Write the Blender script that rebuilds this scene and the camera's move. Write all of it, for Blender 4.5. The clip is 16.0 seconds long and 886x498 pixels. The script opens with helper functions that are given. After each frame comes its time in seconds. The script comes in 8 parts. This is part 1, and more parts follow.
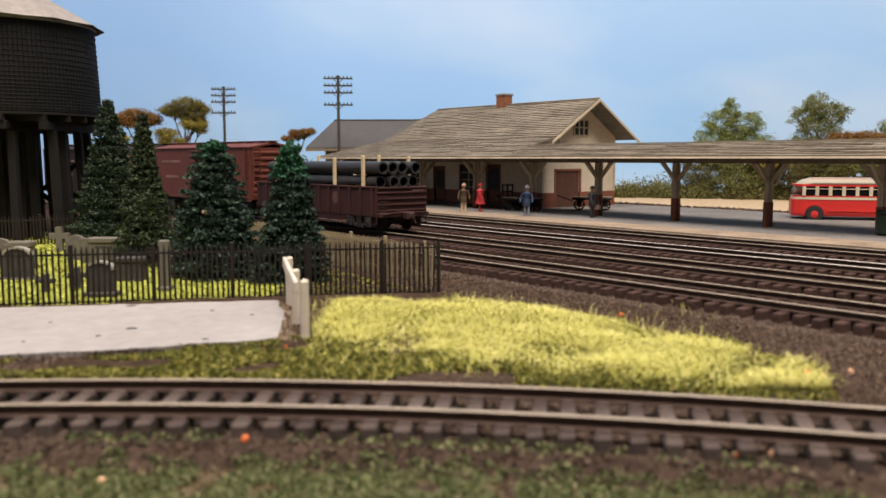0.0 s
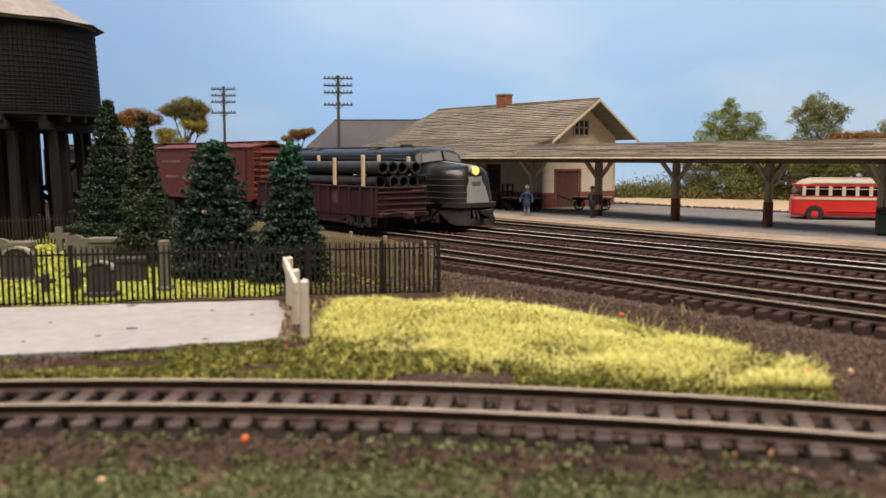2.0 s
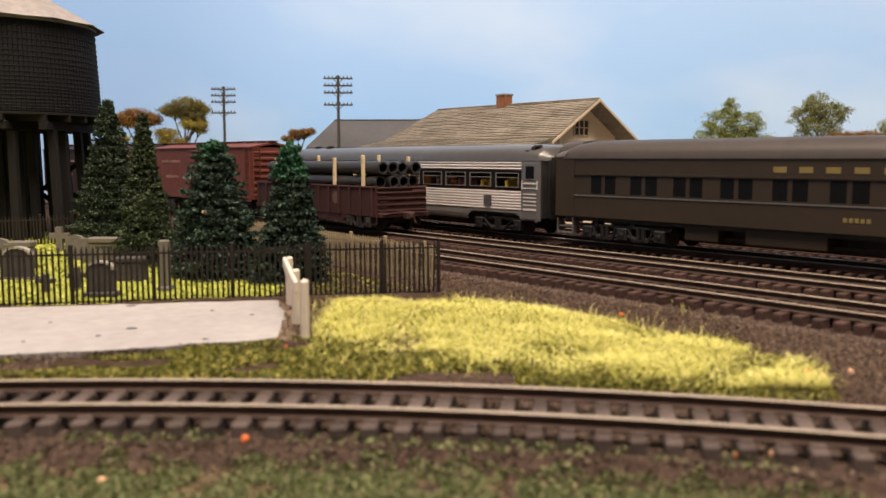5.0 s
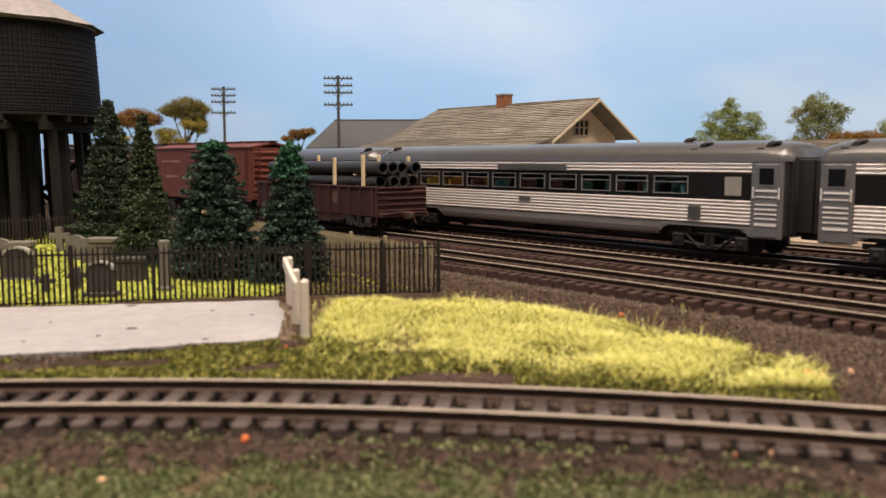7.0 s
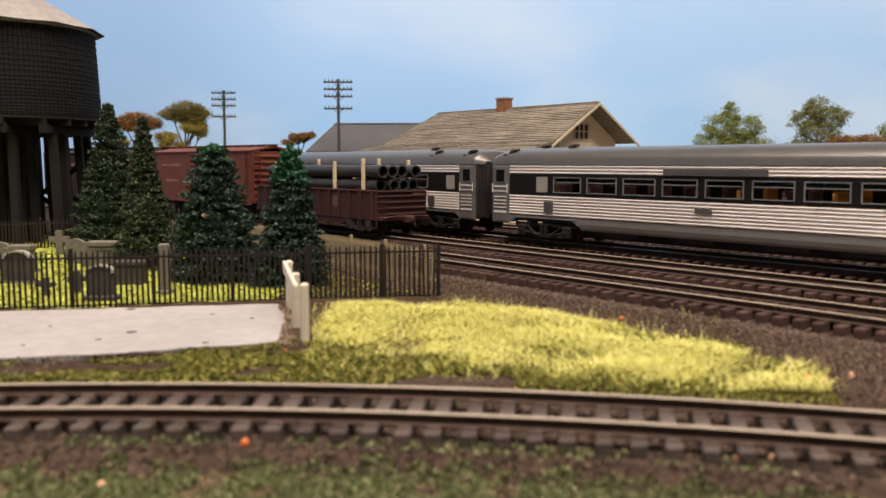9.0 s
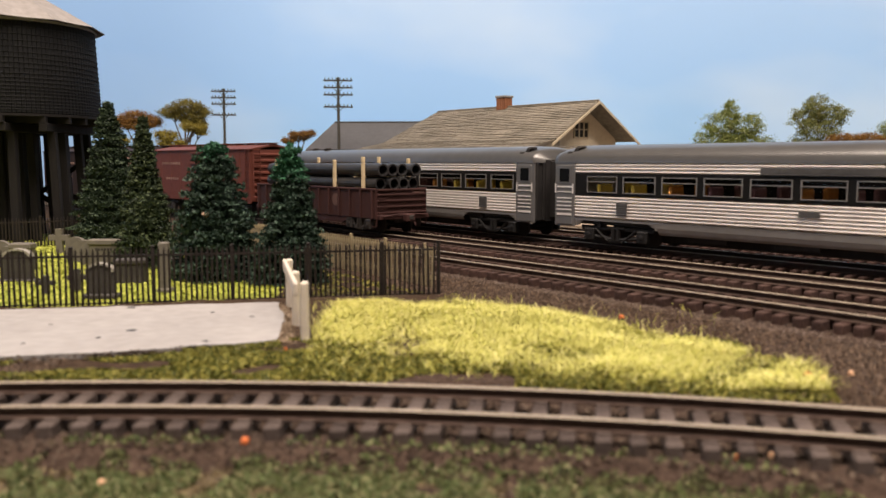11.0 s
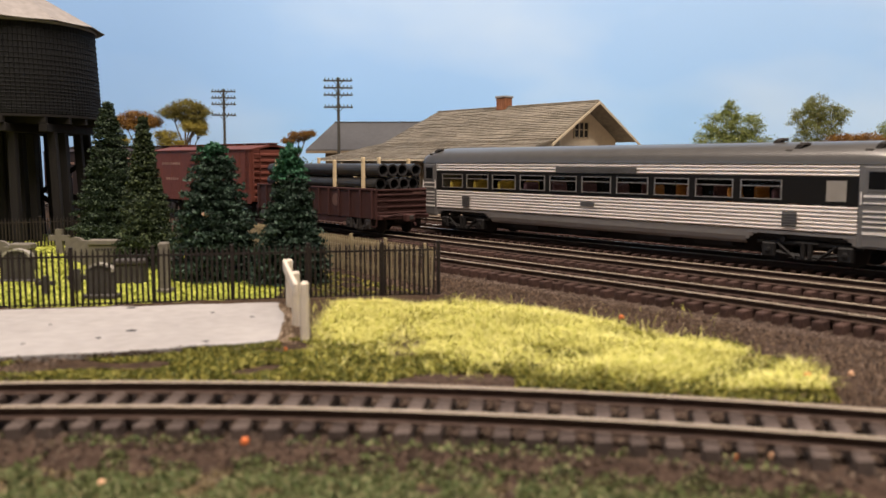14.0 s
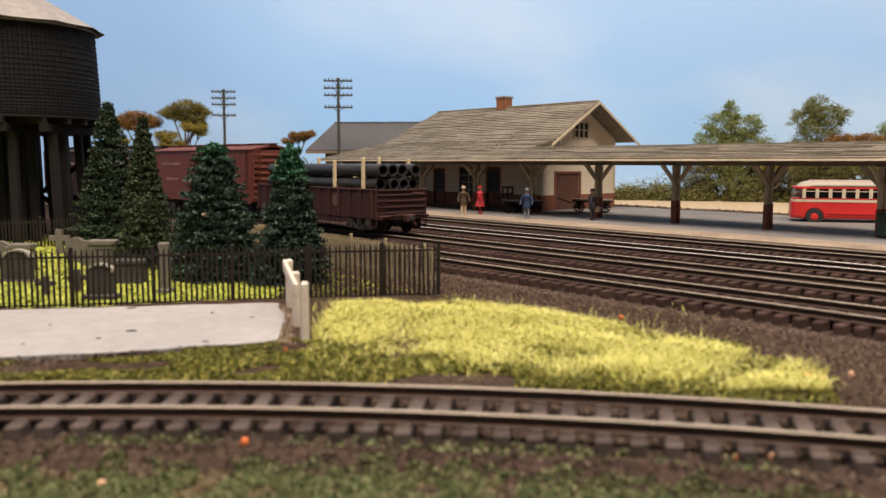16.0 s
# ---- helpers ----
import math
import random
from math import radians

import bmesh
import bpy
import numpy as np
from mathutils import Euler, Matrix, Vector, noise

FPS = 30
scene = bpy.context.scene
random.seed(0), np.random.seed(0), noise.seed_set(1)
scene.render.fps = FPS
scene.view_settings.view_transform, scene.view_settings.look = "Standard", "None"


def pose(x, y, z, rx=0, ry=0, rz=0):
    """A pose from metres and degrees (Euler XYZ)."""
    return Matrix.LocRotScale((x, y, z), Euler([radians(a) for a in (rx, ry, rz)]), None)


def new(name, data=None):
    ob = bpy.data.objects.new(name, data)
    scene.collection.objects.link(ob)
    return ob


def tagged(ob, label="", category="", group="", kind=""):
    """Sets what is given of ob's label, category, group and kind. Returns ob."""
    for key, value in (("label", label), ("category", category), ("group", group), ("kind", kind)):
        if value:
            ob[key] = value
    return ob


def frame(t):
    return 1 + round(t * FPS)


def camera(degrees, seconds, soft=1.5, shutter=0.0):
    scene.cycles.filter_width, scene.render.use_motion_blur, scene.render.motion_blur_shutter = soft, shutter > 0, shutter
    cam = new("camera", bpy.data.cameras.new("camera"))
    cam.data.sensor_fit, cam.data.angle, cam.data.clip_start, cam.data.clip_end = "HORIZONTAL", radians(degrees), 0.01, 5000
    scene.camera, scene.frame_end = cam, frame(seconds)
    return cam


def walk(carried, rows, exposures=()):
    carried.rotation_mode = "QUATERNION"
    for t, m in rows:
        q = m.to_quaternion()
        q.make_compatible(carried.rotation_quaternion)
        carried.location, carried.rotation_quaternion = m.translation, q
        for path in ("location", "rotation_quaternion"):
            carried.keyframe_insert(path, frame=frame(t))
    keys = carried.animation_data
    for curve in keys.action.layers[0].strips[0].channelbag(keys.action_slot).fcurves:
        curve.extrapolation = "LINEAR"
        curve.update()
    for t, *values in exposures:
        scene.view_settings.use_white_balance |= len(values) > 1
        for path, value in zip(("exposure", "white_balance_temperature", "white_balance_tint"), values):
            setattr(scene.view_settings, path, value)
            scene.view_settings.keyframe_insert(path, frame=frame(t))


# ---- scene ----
# A model railway in 1:87. Lengths below are in the prototype's metres; U brings them to the model's true size.
U = 1 / 87.0
EYE = 3.4555
TH, KAPPA, GAP = -0.8712, 0.0014, 4.16

cam = camera(55.61, 16.0, shutter=0.08)
cam.data.dof.use_dof = True
cam.data.dof.focus_distance = 44 * U
cam.data.dof.aperture_fstop = 27.0
TILT = -6.131


def eye(lift):
    return pose(0, 0, EYE * U, 90 + TILT + lift, 0, 0)


walk(cam, [(0.0, eye(0)), (7.2, eye(0)), (7.6, eye(0.06)), (8.0, eye(0.175)), (8.6, eye(0.19)), (9.1, eye(0.25)),
           (10.2, eye(0.18)), (11.4, eye(0.125)), (12.5, eye(0.165)), (13.6, eye(0.135)), (14.5, eye(0.165)), (16.0, eye(0.165))],
     exposures=[(0.0, 0.06, 6980, 14), (2.2, 0.07, 7060, 14.5), (3.2, 0.13, 7330, 17), (4.1, 0.20, 7750, 17.5), (6.4, 0.13, 7480, 16.5), (7.5, 0.11, 7380, 16), (12.0, 0.11, 7380, 15.5), (16.0, 0.08, 7230, 14.5)])

# ---- light: the room's ceiling lamps ----
world = bpy.data.worlds.new("room_air")
scene.world = world
world.use_nodes = True
world.node_tree.nodes["Background"].inputs[0].default_value = (0.9, 0.95, 1.0, 1)
world.node_tree.nodes["Background"].inputs[1].default_value = 0.05
scene.view_settings.exposure = 0.0


def ceiling_lamp(x, y, z, w, d, power, colour):
    data = bpy.data.lights.new("ceiling_lamp", "AREA")
    data.shape, data.size, data.size_y, data.energy, data.color = "RECTANGLE", w * U, d * U, power, colour
    ob = new("ceiling_lamp", data)
    ob.matrix_basis = pose(x * U, y * U, z * U)
    return tagged(ob, "long white ceiling lamp lighting the layout", "lamp")


ceiling_lamp(-22, 12, 122, 110, 40, 32.0, (1.0, 0.925, 0.86))
ceiling_lamp(34, -40, 122, 110, 40, 34.0, (1.0, 0.925, 0.86))

# ---- materials ----


def mat(name, colour, rough=0.7, metal=0.0, spread=0.12, fine=3.0, coarse=0.35, bump=0.2, tint=None, piece=0.0, spec=0.3, stretch=(1, 1, 1)):
    """A painted or natural surface: two scales of noise in value, an optional second tint, and fine relief."""
    m = bpy.data.materials.new(name)
    m.use_nodes = True
    n, l = m.node_tree.nodes, m.node_tree.links
    b = n["Principled BSDF"]
    b.inputs["Roughness"].default_value, b.inputs["Metallic"].default_value = rough, metal
    b.inputs["Specular IOR Level"].default_value = spec
    tc = n.new("ShaderNodeTexCoord")
    mp = n.new("ShaderNodeMapping")
    mp.inputs["Scale"].default_value = stretch
    l.new(tc.outputs["Object"], mp.inputs[0])
    na, nb = n.new("ShaderNodeTexNoise"), n.new("ShaderNodeTexNoise")
    na.inputs["Scale"].default_value, nb.inputs["Scale"].default_value = fine / U, coarse / U
    na.inputs["Detail"].default_value, nb.inputs["Detail"].default_value = 4, 3
    for t in (na, nb):
        l.new(mp.outputs[0], t.inputs["Vector"])
    add = n.new("ShaderNodeMath")
    add.operation = "ADD"
    l.new(na.outputs[0], add.inputs[0])
    l.new(nb.outputs[0], add.inputs[1])
    value = add.outputs[0]
    if piece:
        info = n.new("ShaderNodeObjectInfo")
        rnd = n.new("ShaderNodeMath")
        rnd.operation = "MULTIPLY_ADD"
        rnd.inputs[1].default_value, rnd.inputs[2].default_value = piece, -piece / 2
        l.new(info.outputs["Random"], rnd.inputs[0])
        ad2 = n.new("ShaderNodeMath")
        ad2.operation = "ADD"
        l.new(value, ad2.inputs[0])
        l.new(rnd.outputs[0], ad2.inputs[1])
        value = ad2.outputs[0]
    ramp = n.new("ShaderNodeMapRange")
    ramp.inputs[1].default_value, ramp.inputs[2].default_value = 0.65, 1.35
    l.new(value, ramp.inputs[0])
    mix = n.new("ShaderNodeMix")
    mix.data_type = "RGBA"
    a = [max(0, c * (1 - spread)) for c in colour]
    z = tint if tint else [c * (1 + spread) for c in colour]
    mix.inputs[6].default_value, mix.inputs[7].default_value = (*a, 1), (*z, 1)
    l.new(ramp.outputs[0], mix.inputs[0])
    l.new(mix.outputs[2], b.inputs["Base Color"])
    if bump:
        bp = n.new("ShaderNodeBump")
        bp.inputs["Strength"].default_value, bp.inputs["Distance"].default_value = bump, 0.06 * U
        l.new(na.outputs[0], bp.inputs["Height"])
        l.new(bp.outputs[0], b.inputs["Normal"])
    return m


def leaf_mat(name, a, b_, c):
    """Foliage: colour from clump to clump, a little light through the leaf."""
    m = bpy.data.materials.new(name)
    m.use_nodes = True
    n, l = m.node_tree.nodes, m.node_tree.links
    b = n["Principled BSDF"]
    b.inputs["Roughness"].default_value, b.inputs["Specular IOR Level"].default_value = 0.6, 0.25
    g = n.new("ShaderNodeNewGeometry")
    r = n.new("ShaderNodeValToRGB")
    r.color_ramp.elements[0].color, r.color_ramp.elements[1].color = (*a, 1), (*c, 1)
    e = r.color_ramp.elements.new(0.55)
    e.color = (*b_, 1)
    l.new(g.outputs["Random Per Island"], r.inputs[0])
    l.new(r.outputs[0], b.inputs["Base Color"])
    return m


def zone_mat(name, layers, rough=0.95):
    """Ground: the vertex layer "zone" holds how much of each cover lies where; the rest is the first cover."""
    m = bpy.data.materials.new(name)
    m.use_nodes = True
    n, l = m.node_tree.nodes, m.node_tree.links
    b = n["Principled BSDF"]
    b.inputs["Roughness"].default_value, b.inputs["Specular IOR Level"].default_value = rough, 0.1
    tc = n.new("ShaderNodeTexCoord")
    zone = n.new("ShaderNodeVertexColor")
    zone.layer_name = "zone"
    sep = n.new("ShaderNodeSeparateColor")
    l.new(zone.outputs[0], sep.inputs[0])
    wob = n.new("ShaderNodeTexNoise")
    wob.inputs["Scale"].default_value, wob.inputs["Detail"].default_value = 1.4 / U, 5
    l.new(tc.outputs["Object"], wob.inputs["Vector"])
    last = None
    for i, (dark, light, fine) in enumerate(layers):
        na = n.new("ShaderNodeTexNoise")
        na.inputs["Scale"].default_value, na.inputs["Detail"].default_value = fine / U, 6
        na.inputs["Roughness"].default_value = 0.7
        l.new(tc.outputs["Object"], na.inputs["Vector"])
        mr = n.new("ShaderNodeMapRange")
        mr.inputs[1].default_value, mr.inputs[2].default_value = 0.34, 0.66
        l.new(na.outputs[0], mr.inputs[0])
        mix = n.new("ShaderNodeMix")
        mix.data_type = "RGBA"
        mix.inputs[6].default_value, mix.inputs[7].default_value = (*dark, 1), (*light, 1)
        l.new(mr.outputs[0], mix.inputs[0])
        if last is None:
            last = mix.outputs[2]
            continue
        ad = n.new("ShaderNodeMath")
        ad.operation = "ADD"
        l.new(sep.outputs[i - 1], ad.inputs[0])
        l.new(wob.outputs[0], ad.inputs[1])
        edge = n.new("ShaderNodeMapRange")
        edge.inputs[1].default_value, edge.inputs[2].default_value = 0.92, 1.08
        l.new(ad.outputs[0], edge.inputs[0])
        over = n.new("ShaderNodeMix")
        over.data_type = "RGBA"
        l.new(edge.outputs[0], over.inputs[0])
        l.new(last, over.inputs[6])
        l.new(mix.outputs[2], over.inputs[7])
        last = over.outputs[2]
    l.new(last, b.inputs["Base Color"])
    bp = n.new("ShaderNodeBump")
    grit = n.new("ShaderNodeTexNoise")
    grit.inputs["Scale"].default_value, grit.inputs["Detail"].default_value = 5 / U, 6
    l.new(tc.outputs["Object"], grit.inputs["Vector"])
    bp.inputs["Strength"].default_value, bp.inputs["Distance"].default_value = 0.8, 0.12 * U
    l.new(grit.outputs[0], bp.inputs["Height"])
    l.new(bp.outputs[0], b.inputs["Normal"])
    return m


def glass_mat(name, colour=(0.9, 0.95, 0.95)):
    m = bpy.data.materials.new(name)
    m.use_nodes = True
    b = m.node_tree.nodes["Principled BSDF"]
    b.inputs["Base Color"].default_value = (*colour, 1)
    b.inputs["Roughness"].default_value, b.inputs["Transmission Weight"].default_value = 0.05, 1.0
    b.inputs["IOR"].default_value = 1.15
    return m


def glow_mat(name, colour, strength):
    m = bpy.data.materials.new(name)
    m.use_nodes = True
    b = m.node_tree.nodes["Principled BSDF"]
    b.inputs["Base Color"].default_value = (*colour, 1)
    b.inputs["Emission Color"].default_value = (*colour, 1)
    b.inputs["Emission Strength"].default_value = strength
    return m


def sky_paint():
    """The painted sky board: pale low down, blue higher up, faint clouds, light falloff painted in at its west end."""
    m = bpy.data.materials.new("sky_board_paint")
    m.use_nodes = True
    n, l = m.node_tree.nodes, m.node_tree.links
    b = n["Principled BSDF"]
    b.inputs["Roughness"].default_value, b.inputs["Specular IOR Level"].default_value = 0.9, 0.1
    tc = n.new("ShaderNodeTexCoord")
    sx = n.new("ShaderNodeSeparateXYZ")
    l.new(tc.outputs["Object"], sx.inputs[0])
    mr = n.new("ShaderNodeMapRange")
    mr.inputs[1].default_value, mr.inputs[2].default_value = 0, 22 * U
    l.new(sx.outputs[2], mr.inputs[0])
    r = n.new("ShaderNodeValToRGB")
    r.color_ramp.elements[0].color, r.color_ramp.elements[1].color = (0.42, 0.64, 0.90, 1), (0.36, 0.58, 0.90, 1)
    for at_, c in ((0.12, (0.35, 0.59, 0.91)), (0.3, (0.30, 0.56, 0.91)), (0.6, (0.32, 0.56, 0.91))):
        e = r.color_ramp.elements.new(at_)
        e.color = (*c, 1)
    l.new(mr.outputs[0], r.inputs[0])
    cl = n.new("ShaderNodeTexNoise")
    cl.inputs["Scale"].default_value, cl.inputs["Detail"].default_value = 0.035 / U, 3
    mp = n.new("ShaderNodeMapping")
    mp.inputs["Scale"].default_value = (1, 1, 2.2)
    l.new(tc.outputs["Object"], mp.inputs[0])
    l.new(mp.outputs[0], cl.inputs["Vector"])
    ce = n.new("ShaderNodeMapRange")
    ce.inputs[1].default_value, ce.inputs[2].default_value, ce.inputs[4].default_value = 0.45, 0.75, 0.55
    l.new(cl.outputs[0], ce.inputs[0])
    mix = n.new("ShaderNodeMix")
    mix.data_type = "RGBA"
    mix.inputs[7].default_value = (0.62, 0.77, 0.92, 1)
    l.new(ce.outputs[0], mix.inputs[0])
    l.new(r.outputs[0], mix.inputs[6])
    # dimmer light at the west end, put into the paint as a darker blue
    west = n.new("ShaderNodeMapRange")
    west.interpolation_type = "SMOOTHSTEP"
    west.inputs[1].default_value, west.inputs[2].default_value, west.inputs[4].default_value = -10 * U, -32 * U, 0.6
    l.new(sx.outputs[0], west.inputs[0])
    deep = n.new("ShaderNodeMix")
    deep.data_type = "RGBA"
    deep.inputs[7].default_value = (0.22, 0.41, 0.72, 1)
    l.new(west.outputs[0], deep.inputs[0])
    l.new(mix.outputs[2], deep.inputs[6])
    l.new(deep.outputs[2], b.inputs["Base Color"])
    return m


# ---- building blocks ----


def part(name, bm, material, parent=None, label="", smooth=False):
    """One mesh object under a thing or a part, brought to the model's size."""
    me = bpy.data.meshes.new(name)
    bm.transform(Matrix.Scale(U, 4))
    bm.normal_update()
    bm.to_mesh(me)
    bm.free()
    for m in material if isinstance(material, (list, tuple)) else (material,):
        me.materials.append(m)
    if smooth:
        me.shade_smooth()
    ob = new(name, me)
    if parent is not None:
        ob.parent = parent
    if label:
        ob["label"] = label
    return ob


def piece(name, me, parent, x=0, y=0, z=0, rx=0, ry=0, rz=0):
    """A part that shares the mesh of its likes."""
    ob = new(name, me)
    ob.parent = parent
    ob.matrix_basis = pose(x * U, y * U, z * U, rx, ry, rz)
    return ob


def mesh_of(bm, name, material):
    me = bpy.data.meshes.new(name)
    bm.transform(Matrix.Scale(U, 4))
    bm.normal_update()
    bm.to_mesh(me)
    bm.free()
    for m in material if isinstance(material, (list, tuple)) else (material,):
        me.materials.append(m)
    return me


def thing(name, label, category, x=0, y=0, z=0, rz=0, group="", kind=""):
    ob = new(name)
    ob.empty_display_size = 0.01
    ob.matrix_basis = pose(x * U, y * U, z * U, 0, 0, rz)
    return tagged(ob, label, category, group, kind)


def raw(name, verts, faces, material, parent=None, smooth=False):
    me = bpy.data.meshes.new(name)
    me.from_pydata((np.asarray(verts, dtype=float) * U).tolist(), [], faces)
    me.materials.append(material)
    if smooth:
        me.shade_smooth()
    ob = new(name, me)
    if parent is not None:
        ob.parent = parent
    return ob


def box(bm, x0, x1, y0, y1, z0, z1, bevel=0.0, m=None, index=0):
    """A block between the bounds, with rounded edges if asked, then moved by m."""
    geo = bmesh.ops.create_cube(bm, size=1)
    vs = geo["verts"]
    for v in vs:
        v.co = Vector(((x0 + x1) / 2 + v.co.x * (x1 - x0), (y0 + y1) / 2 + v.co.y * (y1 - y0), (z0 + z1) / 2 + v.co.z * (z1 - z0)))
    if bevel:
        es = list({e for v in vs for e in v.link_edges})
        out = bmesh.ops.bevel(bm, geom=es, offset=bevel, segments=1, affect="EDGES")
        vs = list({v for f in out["faces"] for v in f.verts} | {v for v in vs if v.is_valid})
    if m is not None:
        bmesh.ops.transform(bm, matrix=m, verts=vs)
    if index:
        for f in {f for v in vs for f in v.link_faces}:
            f.material_index = index
    return vs


def rod(bm, a, b, r0, r1=None, n=8, caps=True):
    """A round bar from a to b."""
    a, b = Vector(a), Vector(b)
    r1 = r0 if r1 is None else r1
    q = (b - a).to_track_quat("Z", "Y").to_matrix()
    lo, hi = [], []
    for i in range(n):
        c = Vector((math.cos(2 * math.pi * i / n), math.sin(2 * math.pi * i / n), 0))
        lo.append(bm.verts.new(a + q @ (c * r0)))
        hi.append(bm.verts.new(b + q @ (c * r1)))
    for i in range(n):
        bm.faces.new((lo[i], lo[(i + 1) % n], hi[(i + 1) % n], hi[i]))
    if caps:
        bm.faces.new(lo[::-1])
        bm.faces.new(hi)
    return lo + hi


def lathe(bm, prof, n=24, m=None, axis_y=False):
    """A turned shape from (radius, height) pairs."""
    rings = []
    for r, z in prof:
        ring = []
        for i in range(n):
            a = 2 * math.pi * i / n
            co = Vector((r * math.cos(a), z, r * math.sin(a))) if axis_y else Vector((r * math.cos(a), r * math.sin(a), z))
            ring.append(bm.verts.new(m @ co if m is not None else co))
        rings.append(ring)
    for p, q in zip(rings, rings[1:]):
        for i in range(n):
            bm.faces.new((p[i], p[(i + 1) % n], q[(i + 1) % n], q[i]))
    bm.faces.new(rings[0][::-1])
    bm.faces.new(rings[-1])
    bmesh.ops.recalc_face_normals(bm, faces=bm.faces)


def loft(bm, sections, closed=False, cap=True):
    """Skin through sections of equal length."""
    rows = [[bm.verts.new(p) for p in s] for s in sections]
    for a, b in zip(rows, rows[1:]):
        k = len(a)
        for i in range(k if closed else k - 1):
            bm.faces.new((a[i], a[(i + 1) % k], b[(i + 1) % k], b[i]))
    if cap and closed:
        bm.faces.new(rows[0][::-1])
        bm.faces.new(rows[-1])
    return rows


def prism(bm, outline, z0, z1):
    """An upright block over an outline."""
    lo = [bm.verts.new((x, y, z0)) for x, y in outline]
    hi = [bm.verts.new((x, y, z1)) for x, y in outline]
    k = len(lo)
    for i in range(k):
        bm.faces.new((lo[i], lo[(i + 1) % k], hi[(i + 1) % k], hi[i]))
    bm.faces.new(lo[::-1])
    bm.faces.new(hi)
    bmesh.ops.recalc_face_normals(bm, faces=bm.faces)


def outline_block(bm, pts, y0, y1):
    """A slab cut to an outline in x and z."""
    lo = [bm.verts.new((x, y0, z)) for x, z in pts]
    hi = [bm.verts.new((x, y1, z)) for x, z in pts]
    k = len(pts)
    for i in range(k):
        bm.faces.new((lo[i], lo[(i + 1) % k], hi[(i + 1) % k], hi[i]))
    bm.faces.new(lo[::-1])
    bm.faces.new(hi)
    bmesh.ops.recalc_face_normals(bm, faces=bm.faces)


def in_poly(x, y, poly):
    inside, j = False, len(poly) - 1
    for i in range(len(poly)):
        (xi, yi), (xj, yj) = poly[i], poly[j]
        if (yi > y) != (yj > y) and x < (xj - xi) * (y - yi) / (yj - yi) + xi:
            inside = not inside
        j = i
    return inside


def lettering(name, text, size, material, parent, m):
    cu = bpy.data.curves.new(name, "FONT")
    cu.body, cu.size, cu.extrude, cu.align_x = text, size * U, 0.01 * U, "CENTER"
    cu.materials.append(material)
    ob = new(name, cu)
    ob.parent = parent
    ob.matrix_basis = m
    return ob


# ---- the lines of the tracks ----


def arc_at(s, off):
    """Place and heading on the main line at arc s, off metres to its far side."""
    sc = min(max(s, -45.0), 45.0)
    a = TH + KAPPA * sc
    x = 4.0 + (math.sin(a) - math.sin(TH)) / KAPPA
    y = 26.185 - (math.cos(a) - math.cos(TH)) / KAPPA
    x += (s - sc) * math.cos(a) - off * math.sin(a)
    y += (s - sc) * math.sin(a) + off * math.cos(a)
    return x, y, a


def main_line(off):
    return lambda s: arc_at(s, off)


BEND, RADIUS = -27.0, 62.0


def siding(s):
    """The second track, which bends away behind the trees."""
    if s >= BEND:
        return arc_at(s, GAP)
    x, y, a = arc_at(BEND, GAP)
    d = min(BEND - s, 30.0)
    b = a + d / RADIUS
    cx, cy = x - RADIUS * math.sin(a) * -1, y + RADIUS * math.cos(a) * -1
    px, py = cx - RADIUS * math.sin(b), cy + RADIUS * math.cos(b)
    rest = BEND - s - d
    return px - rest * math.cos(b), py - rest * math.sin(b), b


def front_line(s):
    """The near track, a long curve before the camera."""
    a = -0.1223 - 0.0239 * s
    return (0.0 + (math.sin(a) - math.sin(-0.1223)) / -0.0239, 13.052 - (math.cos(a) - math.cos(-0.1223)) / -0.0239, a)


# ---- colours of the place ----
M_SKY = sky_paint()
M_ROOM = mat("room_wall_paint", (0.5, 0.48, 0.46), 0.9, spread=0.04, bump=0)
M_RAIL_SIDE = mat("rusty_rail", (0.058, 0.036, 0.028), 0.7, 0.2, 0.3, 4, 0.5, 0.2)
M_RAIL_BRIGHT = mat("polished_rail_head", (0.60, 0.55, 0.50), 0.35, 0.35, 0.12, 3, 0.5, 0.05)
M_RAIL_TOP = mat("worn_rail_head", (0.27, 0.225, 0.175), 0.5, 0.2, 0.15, 3, 0.5, 0.05)
M_TIE = mat("weathered_tie", (0.042, 0.021, 0.0165), 0.85, 0, 0.35, 5, 0.6, 0.4, (0.085, 0.046, 0.037), piece=0.35, stretch=(1, 4, 4))
M_TIE_FRONT = mat("greyed_tie", (0.048, 0.033, 0.030), 0.8, 0, 0.35, 5, 0.6, 0.4, (0.108, 0.083, 0.074), piece=0.35, stretch=(1, 4, 4))
M_GROUND = zone_mat("layout_ground", [((0.018, 0.011, 0.007), (0.062, 0.04, 0.027), 4.0), ((0.022, 0.014, 0.011), (0.076, 0.051, 0.039), 6.0),
                                      ((0.11, 0.135, 0.022), (0.43, 0.455, 0.09), 5.0), ((0.36, 0.27, 0.17), (0.55, 0.43, 0.29), 4.0)])

# ---- room ----


def slab(name, x0, x1, y0, y1, z0, z1, material):
    bm = bmesh.new()
    box(bm, x0, x1, y0, y1, z0, z1)
    return tagged(part(name, bm, material), kind="structure")


